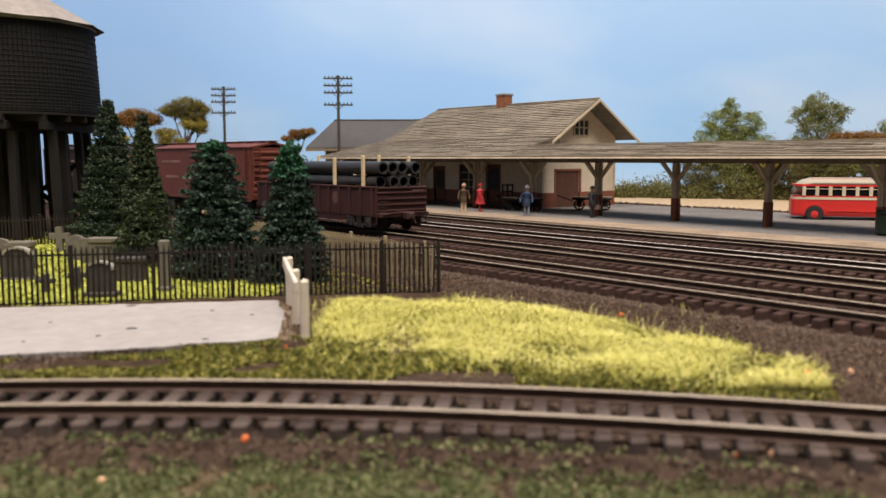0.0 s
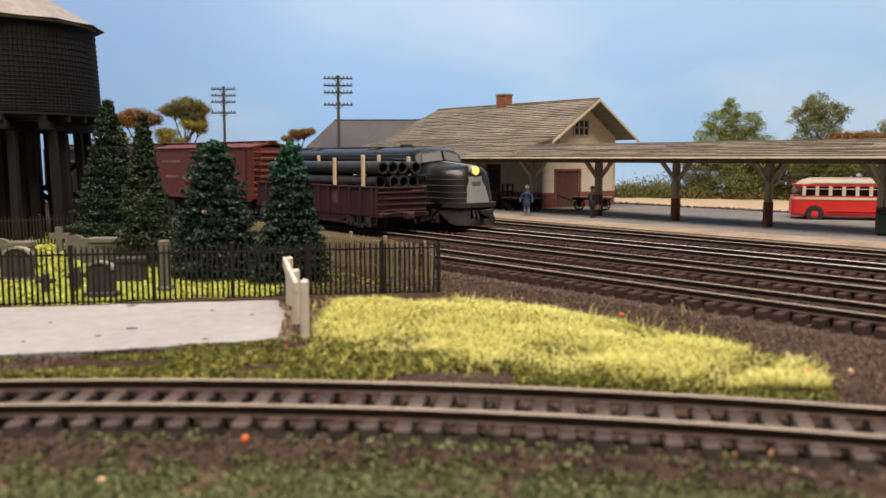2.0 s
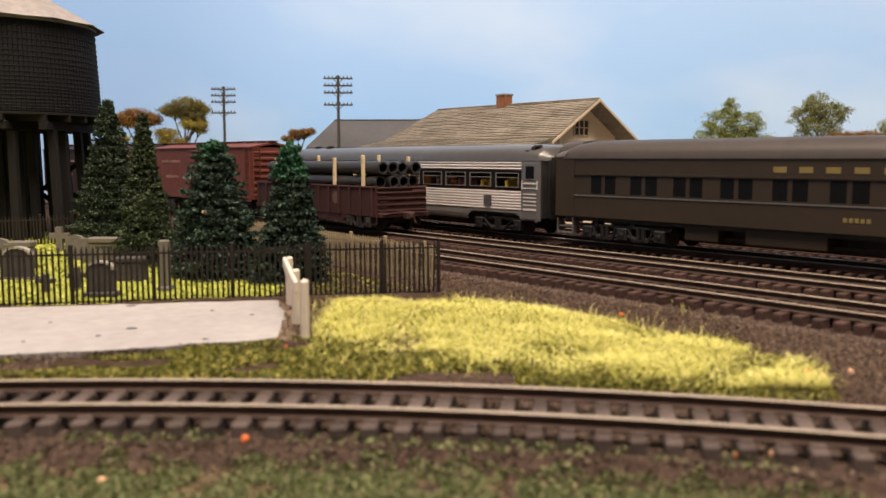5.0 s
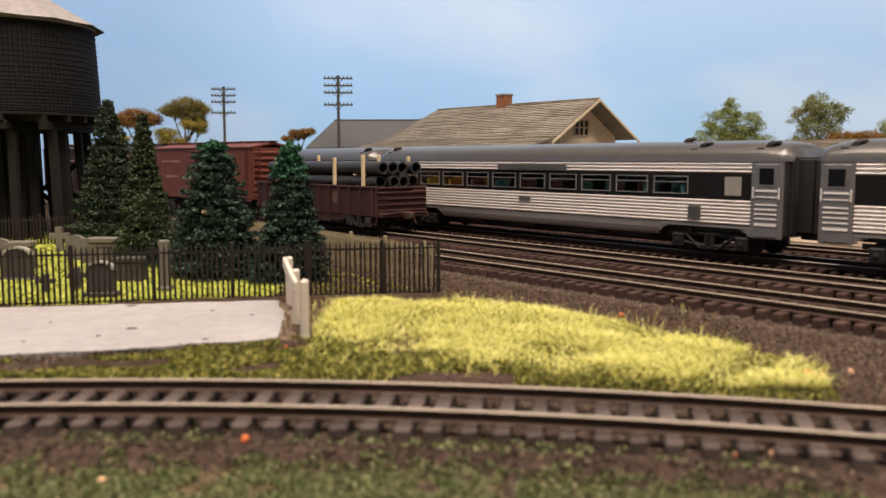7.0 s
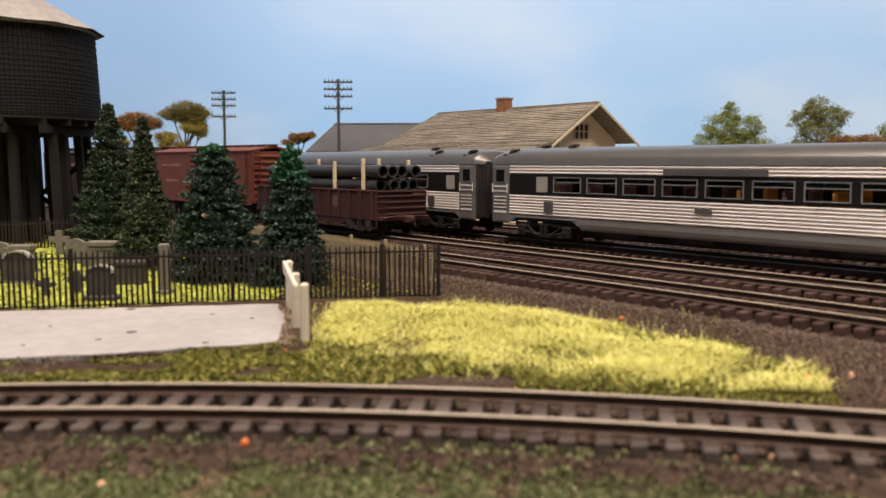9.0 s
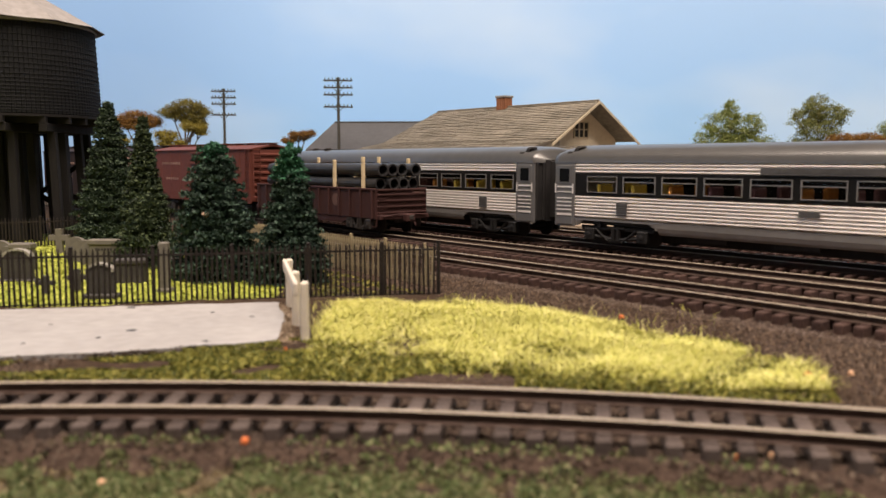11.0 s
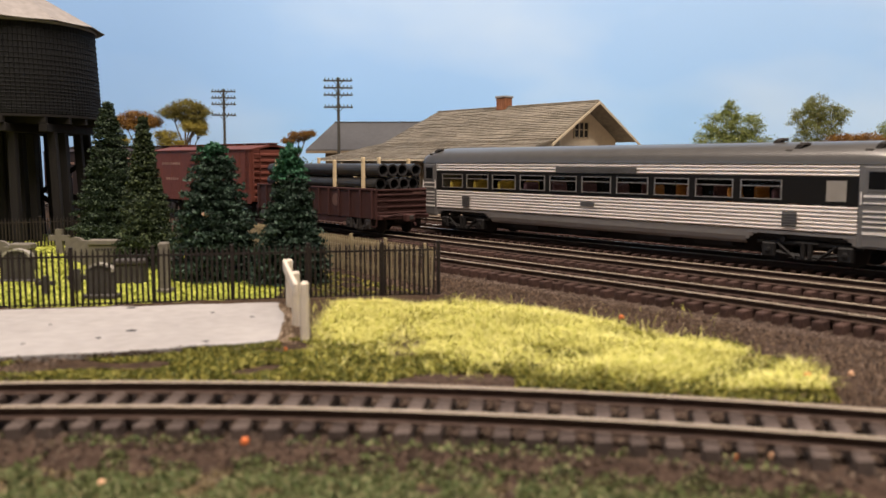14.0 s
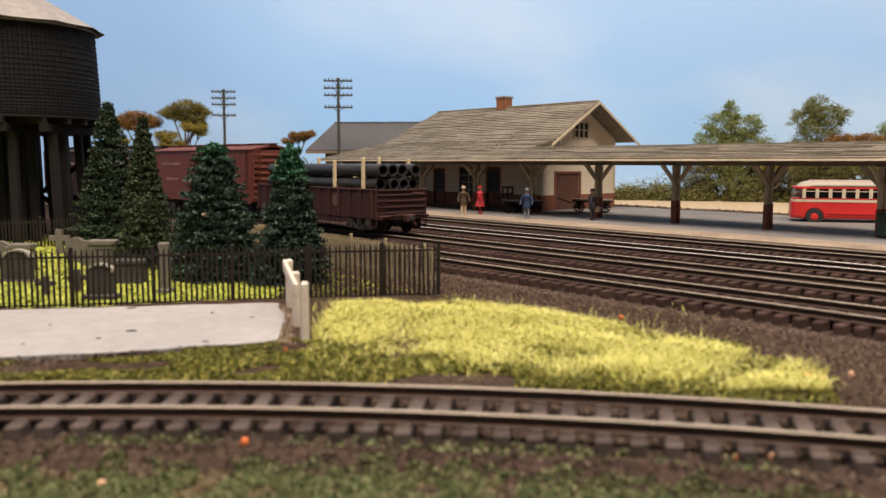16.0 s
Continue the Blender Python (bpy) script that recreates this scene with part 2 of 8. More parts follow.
RX0, RX1, RY0, RY1, RTOP = -300, 250, -190, 330, 132
slab("wall_west", RX0 - 6, RX0, RY0, RY1, -3, RTOP, M_ROOM)
slab("wall_east", RX1, RX1 + 6, RY0, RY1, -3, RTOP, M_ROOM)
slab("wall_south", RX0 - 6, RX1 + 6, RY0 - 6, RY0, -3, RTOP, M_ROOM)
slab("wall_north", RX0 - 6, RX1 + 6, RY1, RY1 + 6, -3, RTOP, M_ROOM)
slab("ceiling", RX0 - 6, RX1 + 6, RY0 - 6, RY1 + 6, RTOP, RTOP + 3, M_ROOM)

# painted sky board with a gap for the main line, curving forward at both ends
BACK = 86.0


def sky_board():
    path = []
    for i in range(25):
        a = math.pi / 2 * i / 24
        path.append((-62 - 38 * math.sin(a), BACK - 38 * (1 - math.cos(a))))
    path = [(-100, -20)] + path[::-1]
    for i in range(25):
        a = math.pi / 2 * i / 24
        path.append((70 + 38 * math.sin(a), BACK - 38 * (1 - math.cos(a))))
    bm = bmesh.new()
    g0, g1 = -39.0, -28.5
    pts = []
    for p, q in zip(path, path[1:]):
        pts.append(p)
        if p[1] > BACK - 0.01 and q[1] > BACK - 0.01 and p[0] < g0 < q[0]:
            pts += [(g0, BACK), (g1, BACK)]
    pts.append(path[-1])
    for z0, z1, skip in ((-3, 4.9, True), (4.9, 46, False)):
        for p, q in zip(pts, pts[1:]):
            if skip and p == (g0, BACK):
                continue
            d = Vector((q[0] - p[0], q[1] - p[1])).normalized()
            nx, ny = -d.y * 0.5, d.x * 0.5
            prism(bm, [p, q, (q[0] + nx, q[1] + ny), (p[0] + nx, p[1] + ny)], z0, z1)
    bmesh.ops.remove_doubles(bm, verts=bm.verts, dist=0.0005)
    ob = part("backdrop", bm, M_SKY)
    return tagged(ob, "painted pale blue sky backdrop board with faint clouds", "backdrop", kind="structure")


sky_board()

# ---- ground ----
GRASS = [(-2.9, 18.0), (-3.6, 22.9), (0.3, 23.1), (3.0, 21.3), (5.7, 17.9), (7.25, 16.1), (6.6, 13.6), (1.1, 14.2), (-5.9, 15.6), (-3.4, 17.4)]
FENCE_A, FENCE_B, FENCE_C = (-16.0, 21.85), (-0.07, 25.03), (-13.0, 42.9)


def lawn_edge(x, y):
    """Where the lawn gives way to bare soil beside the tracks."""
    return -4.5 - 0.28 * (y - 24) + 0.5 * noise.noise((x * 1.1, y * 1.1, 7))


def near_rail_distance(x, y):
    """Distance from the near track's centre line, and to its far side."""
    r = 1 / 0.0239
    a0 = -0.1223
    cx, cy = math.sin(a0) * r, 13.052 - math.cos(a0) * r
    return math.hypot(x - cx, y - cy) - r


def main_offset(x, y):
    """Offset of a place from the first main track, to its far side."""
    c, s = math.cos(TH), math.sin(TH)
    dx, dy = x - 4.0, y - 26.185
    a, b = dx * c + dy * s, -dx * s + dy * c
    return b - KAPPA * min(abs(a), 45) ** 2 / 2


def smooth_step(a, b, x):
    t = min(max((x - a) / (b - a), 0), 1)
    return t * t * (3 - 2 * t)


def ground_height(x, y):
    base = -0.52 + 0.06 * noise.noise((x * 0.25, y * 0.25, 0)) + 0.03 * noise.noise((x * 1.1, y * 1.1, 3))
    n = near_rail_distance(x, y)
    if n < 0:
        bed = -0.70 - 0.30 * smooth_step(1.42, 1.78, -n)
        base = bed + (0.05 * noise.noise((x * 0.9, y * 0.9, 5)) + 0.03 * noise.noise((x * 2.7, y * 2.7, 5))) * smooth_step(1.25, 1.7, -n)
    else:
        base = -0.72 + (base + 0.72) * smooth_step(1.25, 1.8, n)
    o = main_offset(x, y)
    rise = smooth_step(-3.6, -1.5, o)
    top = -0.43 + 0.02 * noise.noise((x * 4, y * 4, 1))
    z = base + (top - base) * rise
    z = z + (-0.10 - z) * smooth_step(13.2, 13.5, o)
    return z


def ground():
    xs = np.concatenate([np.linspace(-300, -62, 20), np.arange(-60, -14, 0.6), np.arange(-14, 14, 0.22), np.arange(14, 50, 0.6), np.linspace(52, 250, 20)])
    ys = np.concatenate([np.linspace(-190, 4, 14), np.arange(6, 26, 0.2), np.arange(26, 90, 0.5), np.linspace(92, 330, 22)])
    verts, cols = [], []
    for y in ys:
        for x in xs:
            verts.append((x, y, ground_height(x, y)))
            o, n = main_offset(x, y), near_rail_distance(x, y)
            ballast = smooth_step(-1.75, -1.25, o) * (1 - smooth_step(13.4, 13.8, o))
            ballast = ballast if -70 < x < 70 and -20 < y < 95 else 0.0
            ballast = max(ballast, 1 - smooth_step(1.9, 2.6, abs(n)), smooth_step(5.5, 8.5, x) * smooth_step(0.5, 2.0, n))
            left = (FENCE_B[0] - FENCE_A[0]) * (y - FENCE_A[1]) - (FENCE_B[1] - FENCE_A[1]) * (x - FENCE_A[0])
            right = (FENCE_C[0] - FENCE_B[0]) * (y - FENCE_B[1]) - (FENCE_C[1] - FENCE_B[1]) * (x - FENCE_B[0])
            lawn = 1.0 if left > 0 and right > 42 and x < lawn_edge(x, y) and y < 46 and x > -48 else 0.0
            sand = smooth_step(29, 33, o) if -60 < x < 95 and y < 86 else 0.0
            cols.append((ballast, lawn, sand, 1))
    w = len(xs)
    faces = [(j * w + i, j * w + i + 1, (j + 1) * w + i + 1, (j + 1) * w + i) for j in range(len(ys) - 1) for i in range(w - 1)]
    ob = raw("ground", verts, faces, M_GROUND, smooth=True)
    lay = ob.data.color_attributes.new("zone", "FLOAT_COLOR", "POINT")
    lay.data.foreach_set("color", np.array(cols, dtype=np.float32).ravel())
    return tagged(ob, "modelled brown earth, ballast and turf ground", "ground", kind="structure")


ground()

# ---- tracks ----
PROFILE = [(-0.1, -0.2), (-0.1, -0.17), (-0.025, -0.15), (-0.025, -0.06), (-0.058, -0.045), (-0.06, -0.01), (-0.05, 0.0), (0.05, 0.0), (0.06, -0.01), (0.058, -0.045), (0.025, -0.06), (0.025, -0.15), (0.1, -0.17), (0.1, -0.2)]


def rail(path, s0, s1, off, z, parent, step=2.0, head=None):
    """A rolled rail swept along a line."""
    bm = bmesh.new()
    k = max(2, int((s1 - s0) / step) + 1)
    secs = []
    for i in range(k):
        x, y, a = path(s0 + (s1 - s0) * i / (k - 1))
        c, s = math.cos(a), math.sin(a)
        secs.append([(x - (off + u) * s, y + (off + u) * c, z + w) for u, w in PROFILE])
    loft(bm, secs, closed=True)
    bmesh.ops.recalc_face_normals(bm, faces=bm.faces)
    bm.normal_update()
    for f in bm.faces:
        if f.normal.z > 0.3 and f.calc_center_median().z > z - 0.02:
            f.material_index = 1
    return part("rail", bm, [M_RAIL_SIDE, head or M_RAIL_TOP], parent)


def tie_mesh(material, length=2.6, half=0.13):
    bm = bmesh.new()
    box(bm, -half, half, -length / 2, length / 2, -0.50, -0.195, 0.025)
    for y in (-0.7175, 0.7175):
        box(bm, -0.10, 0.10, y - 0.2, y + 0.2, -0.197, -0.175)
    return mesh_of(bm, "tie", material)


def track(path, s0, s1, z, label, ties, tie_me, spacing=0.47, far=None, head=None):
    t = thing("railway_track", label, "track", kind="structure")
    for off in (-0.7175, 0.7175):
        rail(path, s0, s1, off, z, t, 1.2, head)
    k = int((ties[1] - ties[0]) / spacing)
    rng = random.Random(int(s1 * 7) + len(label))
    for i in range(k):
        x, y, a = path(ties[0] + i * spacing + rng.uniform(-0.03, 0.03))
        piece("tie", tie_me, t, x, y, z + rng.uniform(-0.012, 0.012), 0, 0, math.degrees(a) + rng.uniform(-1.2, 1.2))
    if far:
        bm = bmesh.new()
        for lo, hi in far:
            for i in range(int((hi - lo) / 0.54)):
                x, y, a = path(lo + i * 0.54)
                box(bm, -0.13, 0.13, -1.3, 1.3, -0.36, -0.195, 0, Matrix.Translation((x, y, z)) @ Matrix.Rotation(a, 4, "Z"))
        tagged(part("far_ties", bm, M_TIE, t), kind="stuff")
    return t


ME_TIE, ME_TIE_FRONT = tie_mesh(M_TIE, 2.5, 0.115), tie_mesh(M_TIE_FRONT, 2.3, 0.125)
track(front_line, -26, 26, -0.2975, "near curved track with worn rails and greyed ties", (-14, 15), ME_TIE_FRONT, 0.5)
track(main_line(0), -30, 60, 0, "main line track with rusty rails and dark ties", (-16, 18), ME_TIE)
track(siding, -62, 60, 0, "siding with rusty rails on dark ties", (-30, 18), ME_TIE)
track(main_line(2 * GAP), -300, 240, 0, "main line track used by the passenger train", (-34, 16), ME_TIE, far=[(-300, -34.2), (16.2, 240)], head=M_RAIL_BRIGHT)
track(main_line(3 * GAP), -45, 60, 0, "platform track with rusty rails beside the station", (-36, 14), ME_TIE)
# ---- station ----
M_SHINGLE = mat("weathered_shingle", (0.185, 0.16, 0.124), 0.9, 0, 0.25, 3, 0.5, 0.45, (0.275, 0.24, 0.19), piece=0.18, stretch=(1, 1, 1))
M_TRIM = mat("cream_trim", (0.46, 0.39, 0.28), 0.6, 0, 0.12, 3, 0.5, 0.1)
M_FASCIA = mat("cream_fascia_paint", (0.66, 0.57, 0.42), 0.6, 0, 0.2, 3, 0.5, 0.1)
M_CREAM = mat("cream_clapboard", (0.60, 0.52, 0.40), 0.75, 0, 0.1, 3, 0.5, 0.1)
M_BROWN = mat("brown_paint", (0.20, 0.07, 0.042), 0.7, 0, 0.2, 3, 0.5, 0.1)
M_DOOR = mat("dark_brown_door", (0.10, 0.045, 0.03), 0.7, 0, 0.2, 3, 0.5, 0.1)
M_BRICK = mat("red_brick", (0.28, 0.115, 0.06), 0.85, 0, 0.25, 4, 0.6, 0.3)
M_DARK = mat("dark_void", (0.015, 0.013, 0.012), 0.5, 0, 0.2, 3, 0.5, 0)
M_WOOD_GREY = mat("greyed_wood", (0.17, 0.135, 0.10), 0.8, 0, 0.25, 4, 0.6, 0.3)
M_PLATFORM = mat("worn_platform_planks", (0.225, 0.165, 0.12), 0.9, 0, 0.25, 5, 0.5, 0.4, (0.36, 0.285, 0.21))
M_ASPHALT = mat("grey_asphalt", (0.125, 0.118, 0.112), 0.9, 0, 0.25, 5, 0.3, 0.4, (0.205, 0.193, 0.182))
M_POST = mat("tan_post_paint", (0.36, 0.29, 0.205), 0.75, 0, 0.15, 3, 0.5, 0.15)
# wood colour darkened to deepen the shade under the canopy
M_SOFFIT = mat("shade_darkened_soffit", (0.07, 0.055, 0.042), 0.85, 0, 0.2, 3, 0.5, 0.2)
M_CAPGREY = mat("grey_mortar_cap", (0.22, 0.21, 0.20), 0.9, 0, 0.15, 3, 0.5, 0.2)
M_GLASS = glass_mat("window_glass")

ST = thing("station_house", "old cream and brown wooden railway station house with weathered shingle roof", "station", 9.41, 50.5, 0.05, math.degrees(math.atan2(-0.768, 0.64)))
# In the station's own frame: x along the platform, y away from the tracks.
W0, W1, N0, N1 = -23.2, -7.42, 2.81, 10.61
RIDGE_N, RIDGE_Z, KINK_N, KINK_Z, EAVE_N, EAVE_Z = 6.71, 7.56, 2.4, 4.86, -2.5, 3.53


def roof_plane(parent, a, b, c, d, rows, name="roof_slope"):
    """A deck with courses of shingle strips from the lower edge a-b to the upper edge d-c, each strip lapping the next."""
    a, b, c, d = (Vector(v) for v in (a, b, c, d))
    nrm = (b - a).cross(d - a).normalized()
    if nrm.z < 0:
        nrm = -nrm

    def slab_of(bm, v, top):
        lo = [bm.verts.new(x - nrm * 0.05) for x in v]
        hi = [bm.verts.new(x) for x in top]
        for j in range(4):
            bm.faces.new((lo[j], lo[(j + 1) % 4], hi[(j + 1) % 4], hi[j]))
        bm.faces.new(lo[::-1])
        bm.faces.new(hi)
        bmesh.ops.recalc_face_normals(bm, faces=bm.faces)
    bm = bmesh.new()
    slab_of(bm, [x - nrm * 0.05 for x in (a, b, c, d)], [x - nrm * 0.03 for x in (a, b, c, d)])
    deck = part(name, bm, M_SHINGLE, parent)
    rng = random.Random(rows + int(a.x * 10))
    for i in range(rows):
        u0, u1 = i / rows, min(1.0, (i + 1.12) / rows)
        p0, p1 = a.lerp(d, u0), b.lerp(c, u0)
        q0, q1 = a.lerp(d, u1), b.lerp(c, u1)
        k = max(1, int((p1 - p0).length / 3.4))
        cuts = [0] + sorted(min(max((j + rng.uniform(-0.3, 0.3)) / k, 0), 1) for j in range(1, k)) + [1]
        for e, g in zip(cuts, cuts[1:]):
            lift = nrm * (0.055 + rng.uniform(-0.012, 0.03))
            v = [p0.lerp(p1, e), p0.lerp(p1, g), q0.lerp(q1, g), q0.lerp(q1, e)]
            bm = bmesh.new()
            slab_of(bm, v, [v[0] + lift, v[1] + lift + nrm * rng.uniform(0, 0.012), v[2] + nrm * 0.012, v[3] + nrm * 0.012])
            part("shingle_strip", bm, M_SHINGLE, deck)
    return deck


R0, R1 = -23.4, -5.77
L0 = -28.0


def plain(name, parent, bounds, material, bevel=0.0, label=""):
    bm = bmesh.new()
    for b in bounds if isinstance(bounds, list) else [bounds]:
        box(bm, *b, bevel)
    return part(name, bm, material, parent, label)


C_RN, C_RZ = 0.08, EAVE_Z + (0.08 - EAVE_N) * (KINK_Z - EAVE_Z) / (KINK_N - EAVE_N)


def station():
    # roof: two steep slopes, a hip at the far end, a low skirt over the platform
    back_n = 2 * RIDGE_N - KINK_N
    roof_plane(ST, (L0 + 2.6, KINK_N, KINK_Z), (R1, KINK_N, KINK_Z), (R1, RIDGE_N, RIDGE_Z), (R0, RIDGE_N, RIDGE_Z), 20)
    roof_plane(ST, (R1, back_n, KINK_Z), (L0 + 2.6, back_n, KINK_Z), (R0, RIDGE_N, RIDGE_Z), (R1, RIDGE_N, RIDGE_Z), 15)
    roof_plane(ST, (L0 + 2.6, back_n, KINK_Z), (L0 + 2.6, KINK_N, KINK_Z), (R0, RIDGE_N + 0.01, RIDGE_Z), (R0, RIDGE_N, RIDGE_Z), 12)
    roof_plane(ST, (L0, EAVE_N, EAVE_Z), (R1 - 0.1, EAVE_N, EAVE_Z), (R1 - 0.1, KINK_N, KINK_Z), (L0 + 2.6, KINK_N, KINK_Z), 14)
    roof_plane(ST, (L0, back_n + 1.5, EAVE_Z + 0.6), (L0, EAVE_N, EAVE_Z), (L0 + 2.6, KINK_N, KINK_Z), (L0 + 2.6, back_n, KINK_Z), 6)
    plain("ridge_cap", ST, (R0, R1, RIDGE_N - 0.12, RIDGE_N + 0.12, RIDGE_Z, RIDGE_Z + 0.09), M_SHINGLE, 0.03)
    # rake boards on the gable
    for s in (-1, 1):
        bm = bmesh.new()
        e = Vector((R1 + 0.03, RIDGE_N + s * (RIDGE_N - 1.95), KINK_Z - 0.30))
        f = Vector((R1 + 0.03, RIDGE_N, RIDGE_Z - 0.02))
        for a, b, w, t in ((e, f, 0.18, 0.08),):
            vs = [a, b, b - Vector((0, 0, w)), a - Vector((0, 0, w))]
            lo, hi = [bm.verts.new(v) for v in vs], [bm.verts.new(v + Vector((t, 0, 0))) for v in vs]
            for j in range(4):
                bm.faces.new((lo[j], lo[(j + 1) % 4], hi[(j + 1) % 4], hi[j]))
            bm.faces.new(lo[::-1]), bm.faces.new(hi)
            bmesh.ops.recalc_face_normals(bm, faces=bm.faces)
        part("rake_board", bm, M_TRIM, ST)
    # walls: brown dado below, cream boards above, with openings
    doors = [(-21.6, 1.4, 0.9, 2.75), (-18.5, 1.2, 0.05, 2.75), (-15.1, 1.75, 0.7, 2.9), (-12.3, 1.35, 0.05, 2.9)]
    def wall_run(u0, u1, holes, place, name):
        cuts = sorted({u0, u1, *[h[0] - h[1] / 2 for h in holes], *[h[0] + h[1] / 2 for h in holes]})
        low, top = bmesh.new(), bmesh.new()
        for a, b in zip(cuts, cuts[1:]):
            hole = next((h for h in holes if abs((a + b) / 2 - h[0]) < h[1] / 2), None)
            spans = [(0, 1.05, low), (1.05, 3.9, top)]
            for z0, z1, bm in spans:
                parts = [(z0, z1)]
                if hole:
                    parts = [(z0, min(z1, hole[2])), (max(z0, hole[3]), z1)]
                for p, q in parts:
                    if q - p > 0.02:
                        if bm is low:
                            one = bmesh.new()
                            place(one, a, b, p, q, 0.03)
                            part("dado", one, M_BROWN, ST)
                        else:
                            z = p
                            while z < q - 0.01:
                                place(bm, a, b, z, min(z + 0.19, q), 0.0, 0.018)
                                z += 0.19
        part(name, top, M_CREAM, ST)
        low.free()
    def front(bm, a, b, p, q, out, lap=0.0):
        vs = box(bm, a, b, N0 - out, N0 + 0.2, p, q)
        for v in vs:
            if lap and v.co.y < N0 + 0.1 and v.co.z < p + 0.01:
                v.co.y -= lap
    def side(bm, a, b, p, q, out, lap=0.0):
        vs = box(bm, W1 - 0.2, W1 + out, a, b, p, q)
        for v in vs:
            if lap and v.co.x > W1 - 0.1 and v.co.z < p + 0.01:
                v.co.x += lap
    wall_run(W0, W1 - 0.2, doors, front, "front_wall")
    wall_run(N0, N1, [(N0 + 2.6, 2.5, 0.02, 2.6)], side, "end_wall")
    plain("back_wall", ST, (W0, W1 - 0.2, N1 - 0.2, N1, 0, 3.9), M_CREAM)
    plain("far_wall", ST, (W0, W0 + 0.2, N0 + 0.2, N1 - 0.2, 0, 3.9), M_CREAM)
    plain("floor_slab", ST, (W0, W1, N0, N1, -0.1, 0.015), M_WOOD_GREY)
    plain("inner_ceiling", ST, (W0 + 0.2, W1 - 0.2, N0 + 0.2, N1 - 0.2, 3.7, 3.85), M_WOOD_GREY)
    # gable triangle with a small window of three lights
    half = RIDGE_N - 2.35
    bm = bmesh.new()
    tri = [(RIDGE_N - (N1 - RIDGE_N), 3.9), (RIDGE_N + (N1 - RIDGE_N), 3.9), (RIDGE_N + (N1 - RIDGE_N), 4.9), (RIDGE_N, 7.4), (RIDGE_N - (N1 - RIDGE_N), 4.9)]
    lo, hi = [bm.verts.new((W1 - 0.2, y, z)) for y, z in tri], [bm.verts.new((W1 - 0.04, y, z)) for y, z in tri]
    for j in range(5):
        bm.faces.new((lo[j], lo[(j + 1) % 5], hi[(j + 1) % 5], hi[j]))
    bm.faces.new(lo[::-1]), bm.faces.new(hi)
    bmesh.ops.recalc_face_normals(bm, faces=bm.faces)
    gable = part("gable_wall", bm, M_CREAM, ST)
    z = 3.9
    while z < 7.2:
        w = min(half * (7.45 - z) / (7.45 - 4.7), N1 - RIDGE_N)
        w2 = max(min(half * (7.45 - z - 0.19) / (7.45 - 4.7), N1 - RIDGE_N), 0.02)
        bm = bmesh.new()
        for v in box(bm, W1 - 0.06, W1, RIDGE_N - w, RIDGE_N + w, z, z + 0.185):
            if v.co.z > z + 0.1:
                v.co.y = RIDGE_N + (w2 if v.co.y > RIDGE_N else -w2)
            elif v.co.x > W1 - 0.03:
                v.co.x += 0.018
        part("clapboard", bm, M_CREAM, gable)
        z += 0.19
    win = plain("gable_window", ST, (W1 + 0.02, W1 + 0.06, RIDGE_N - 0.72, RIDGE_N + 0.72, 5.1, 6.1), M_DARK)
    plain("window_frame", win, [(W1 + 0.02, W1 + 0.12, RIDGE_N + y - 0.05, RIDGE_N + y + 0.05, 5.02, 6.15) for y in (-0.75, -0.25, 0.25, 0.75)]
          + [(W1 + 0.03, W1 + 0.11, RIDGE_N - 0.8, RIDGE_N + 0.8, zz, zz + 0.07) for zz in (5.0, 5.58, 6.1)], M_TRIM)
    # cheek that closes the skirt's end above the canopy ridge
    bm = bmesh.new()
    tri = [(C_RN - 0.3, 3.35), (N0 + 0.1, 3.35), (N0 + 0.1, KINK_Z - 0.06), (KINK_N, KINK_Z - 0.12), (C_RN - 0.3, C_RZ - 0.22)]
    lo, hi = [bm.verts.new((R1 - 0.35, y, z)) for y, z in tri], [bm.verts.new((R1 - 0.16, y, z)) for y, z in tri]
    for j in range(5):
        bm.faces.new((lo[j], lo[(j + 1) % 5], hi[(j + 1) % 5], hi[j]))
    bm.faces.new(lo[::-1]), bm.faces.new(hi)
    bmesh.ops.recalc_face_normals(bm, faces=bm.faces)
    part("roof_cheek", bm, M_SHINGLE, ST)
    # freight door in the end wall
    dy = N0 + 2.6
    d = plain("freight_door", ST, (W1 - 0.16, W1 - 0.11, dy - 1.25, dy + 1.25, 0.02, 2.55), M_DOOR)
    for i in range(10):
        plain("plank", d, (W1 - 0.12, W1 - 0.05, dy - 1.25 + i * 0.25, dy - 1.25 + i * 0.25 + 0.235, 0.03, 2.54), M_DOOR)
    plain("door_frame", d, [(W1 - 0.02, W1 + 0.07, dy - 1.4, dy - 1.25, 0, 2.7), (W1 - 0.02, W1 + 0.07, dy + 1.25, dy + 1.4, 0, 2.7), (W1 - 0.02, W1 + 0.07, dy - 1.25, dy + 1.25, 2.55, 2.7)], M_BROWN)
    plain("corner_board", ST, (W1 - 0.05, W1 + 0.045, N0 - 0.045, N0 + 0.18, 1.05, 3.9), M_TRIM)
    plain("corner_board", ST, (W1 - 0.05, W1 + 0.045, N1 - 0.18, N1 + 0.03, 1.05, 3.9), M_TRIM)
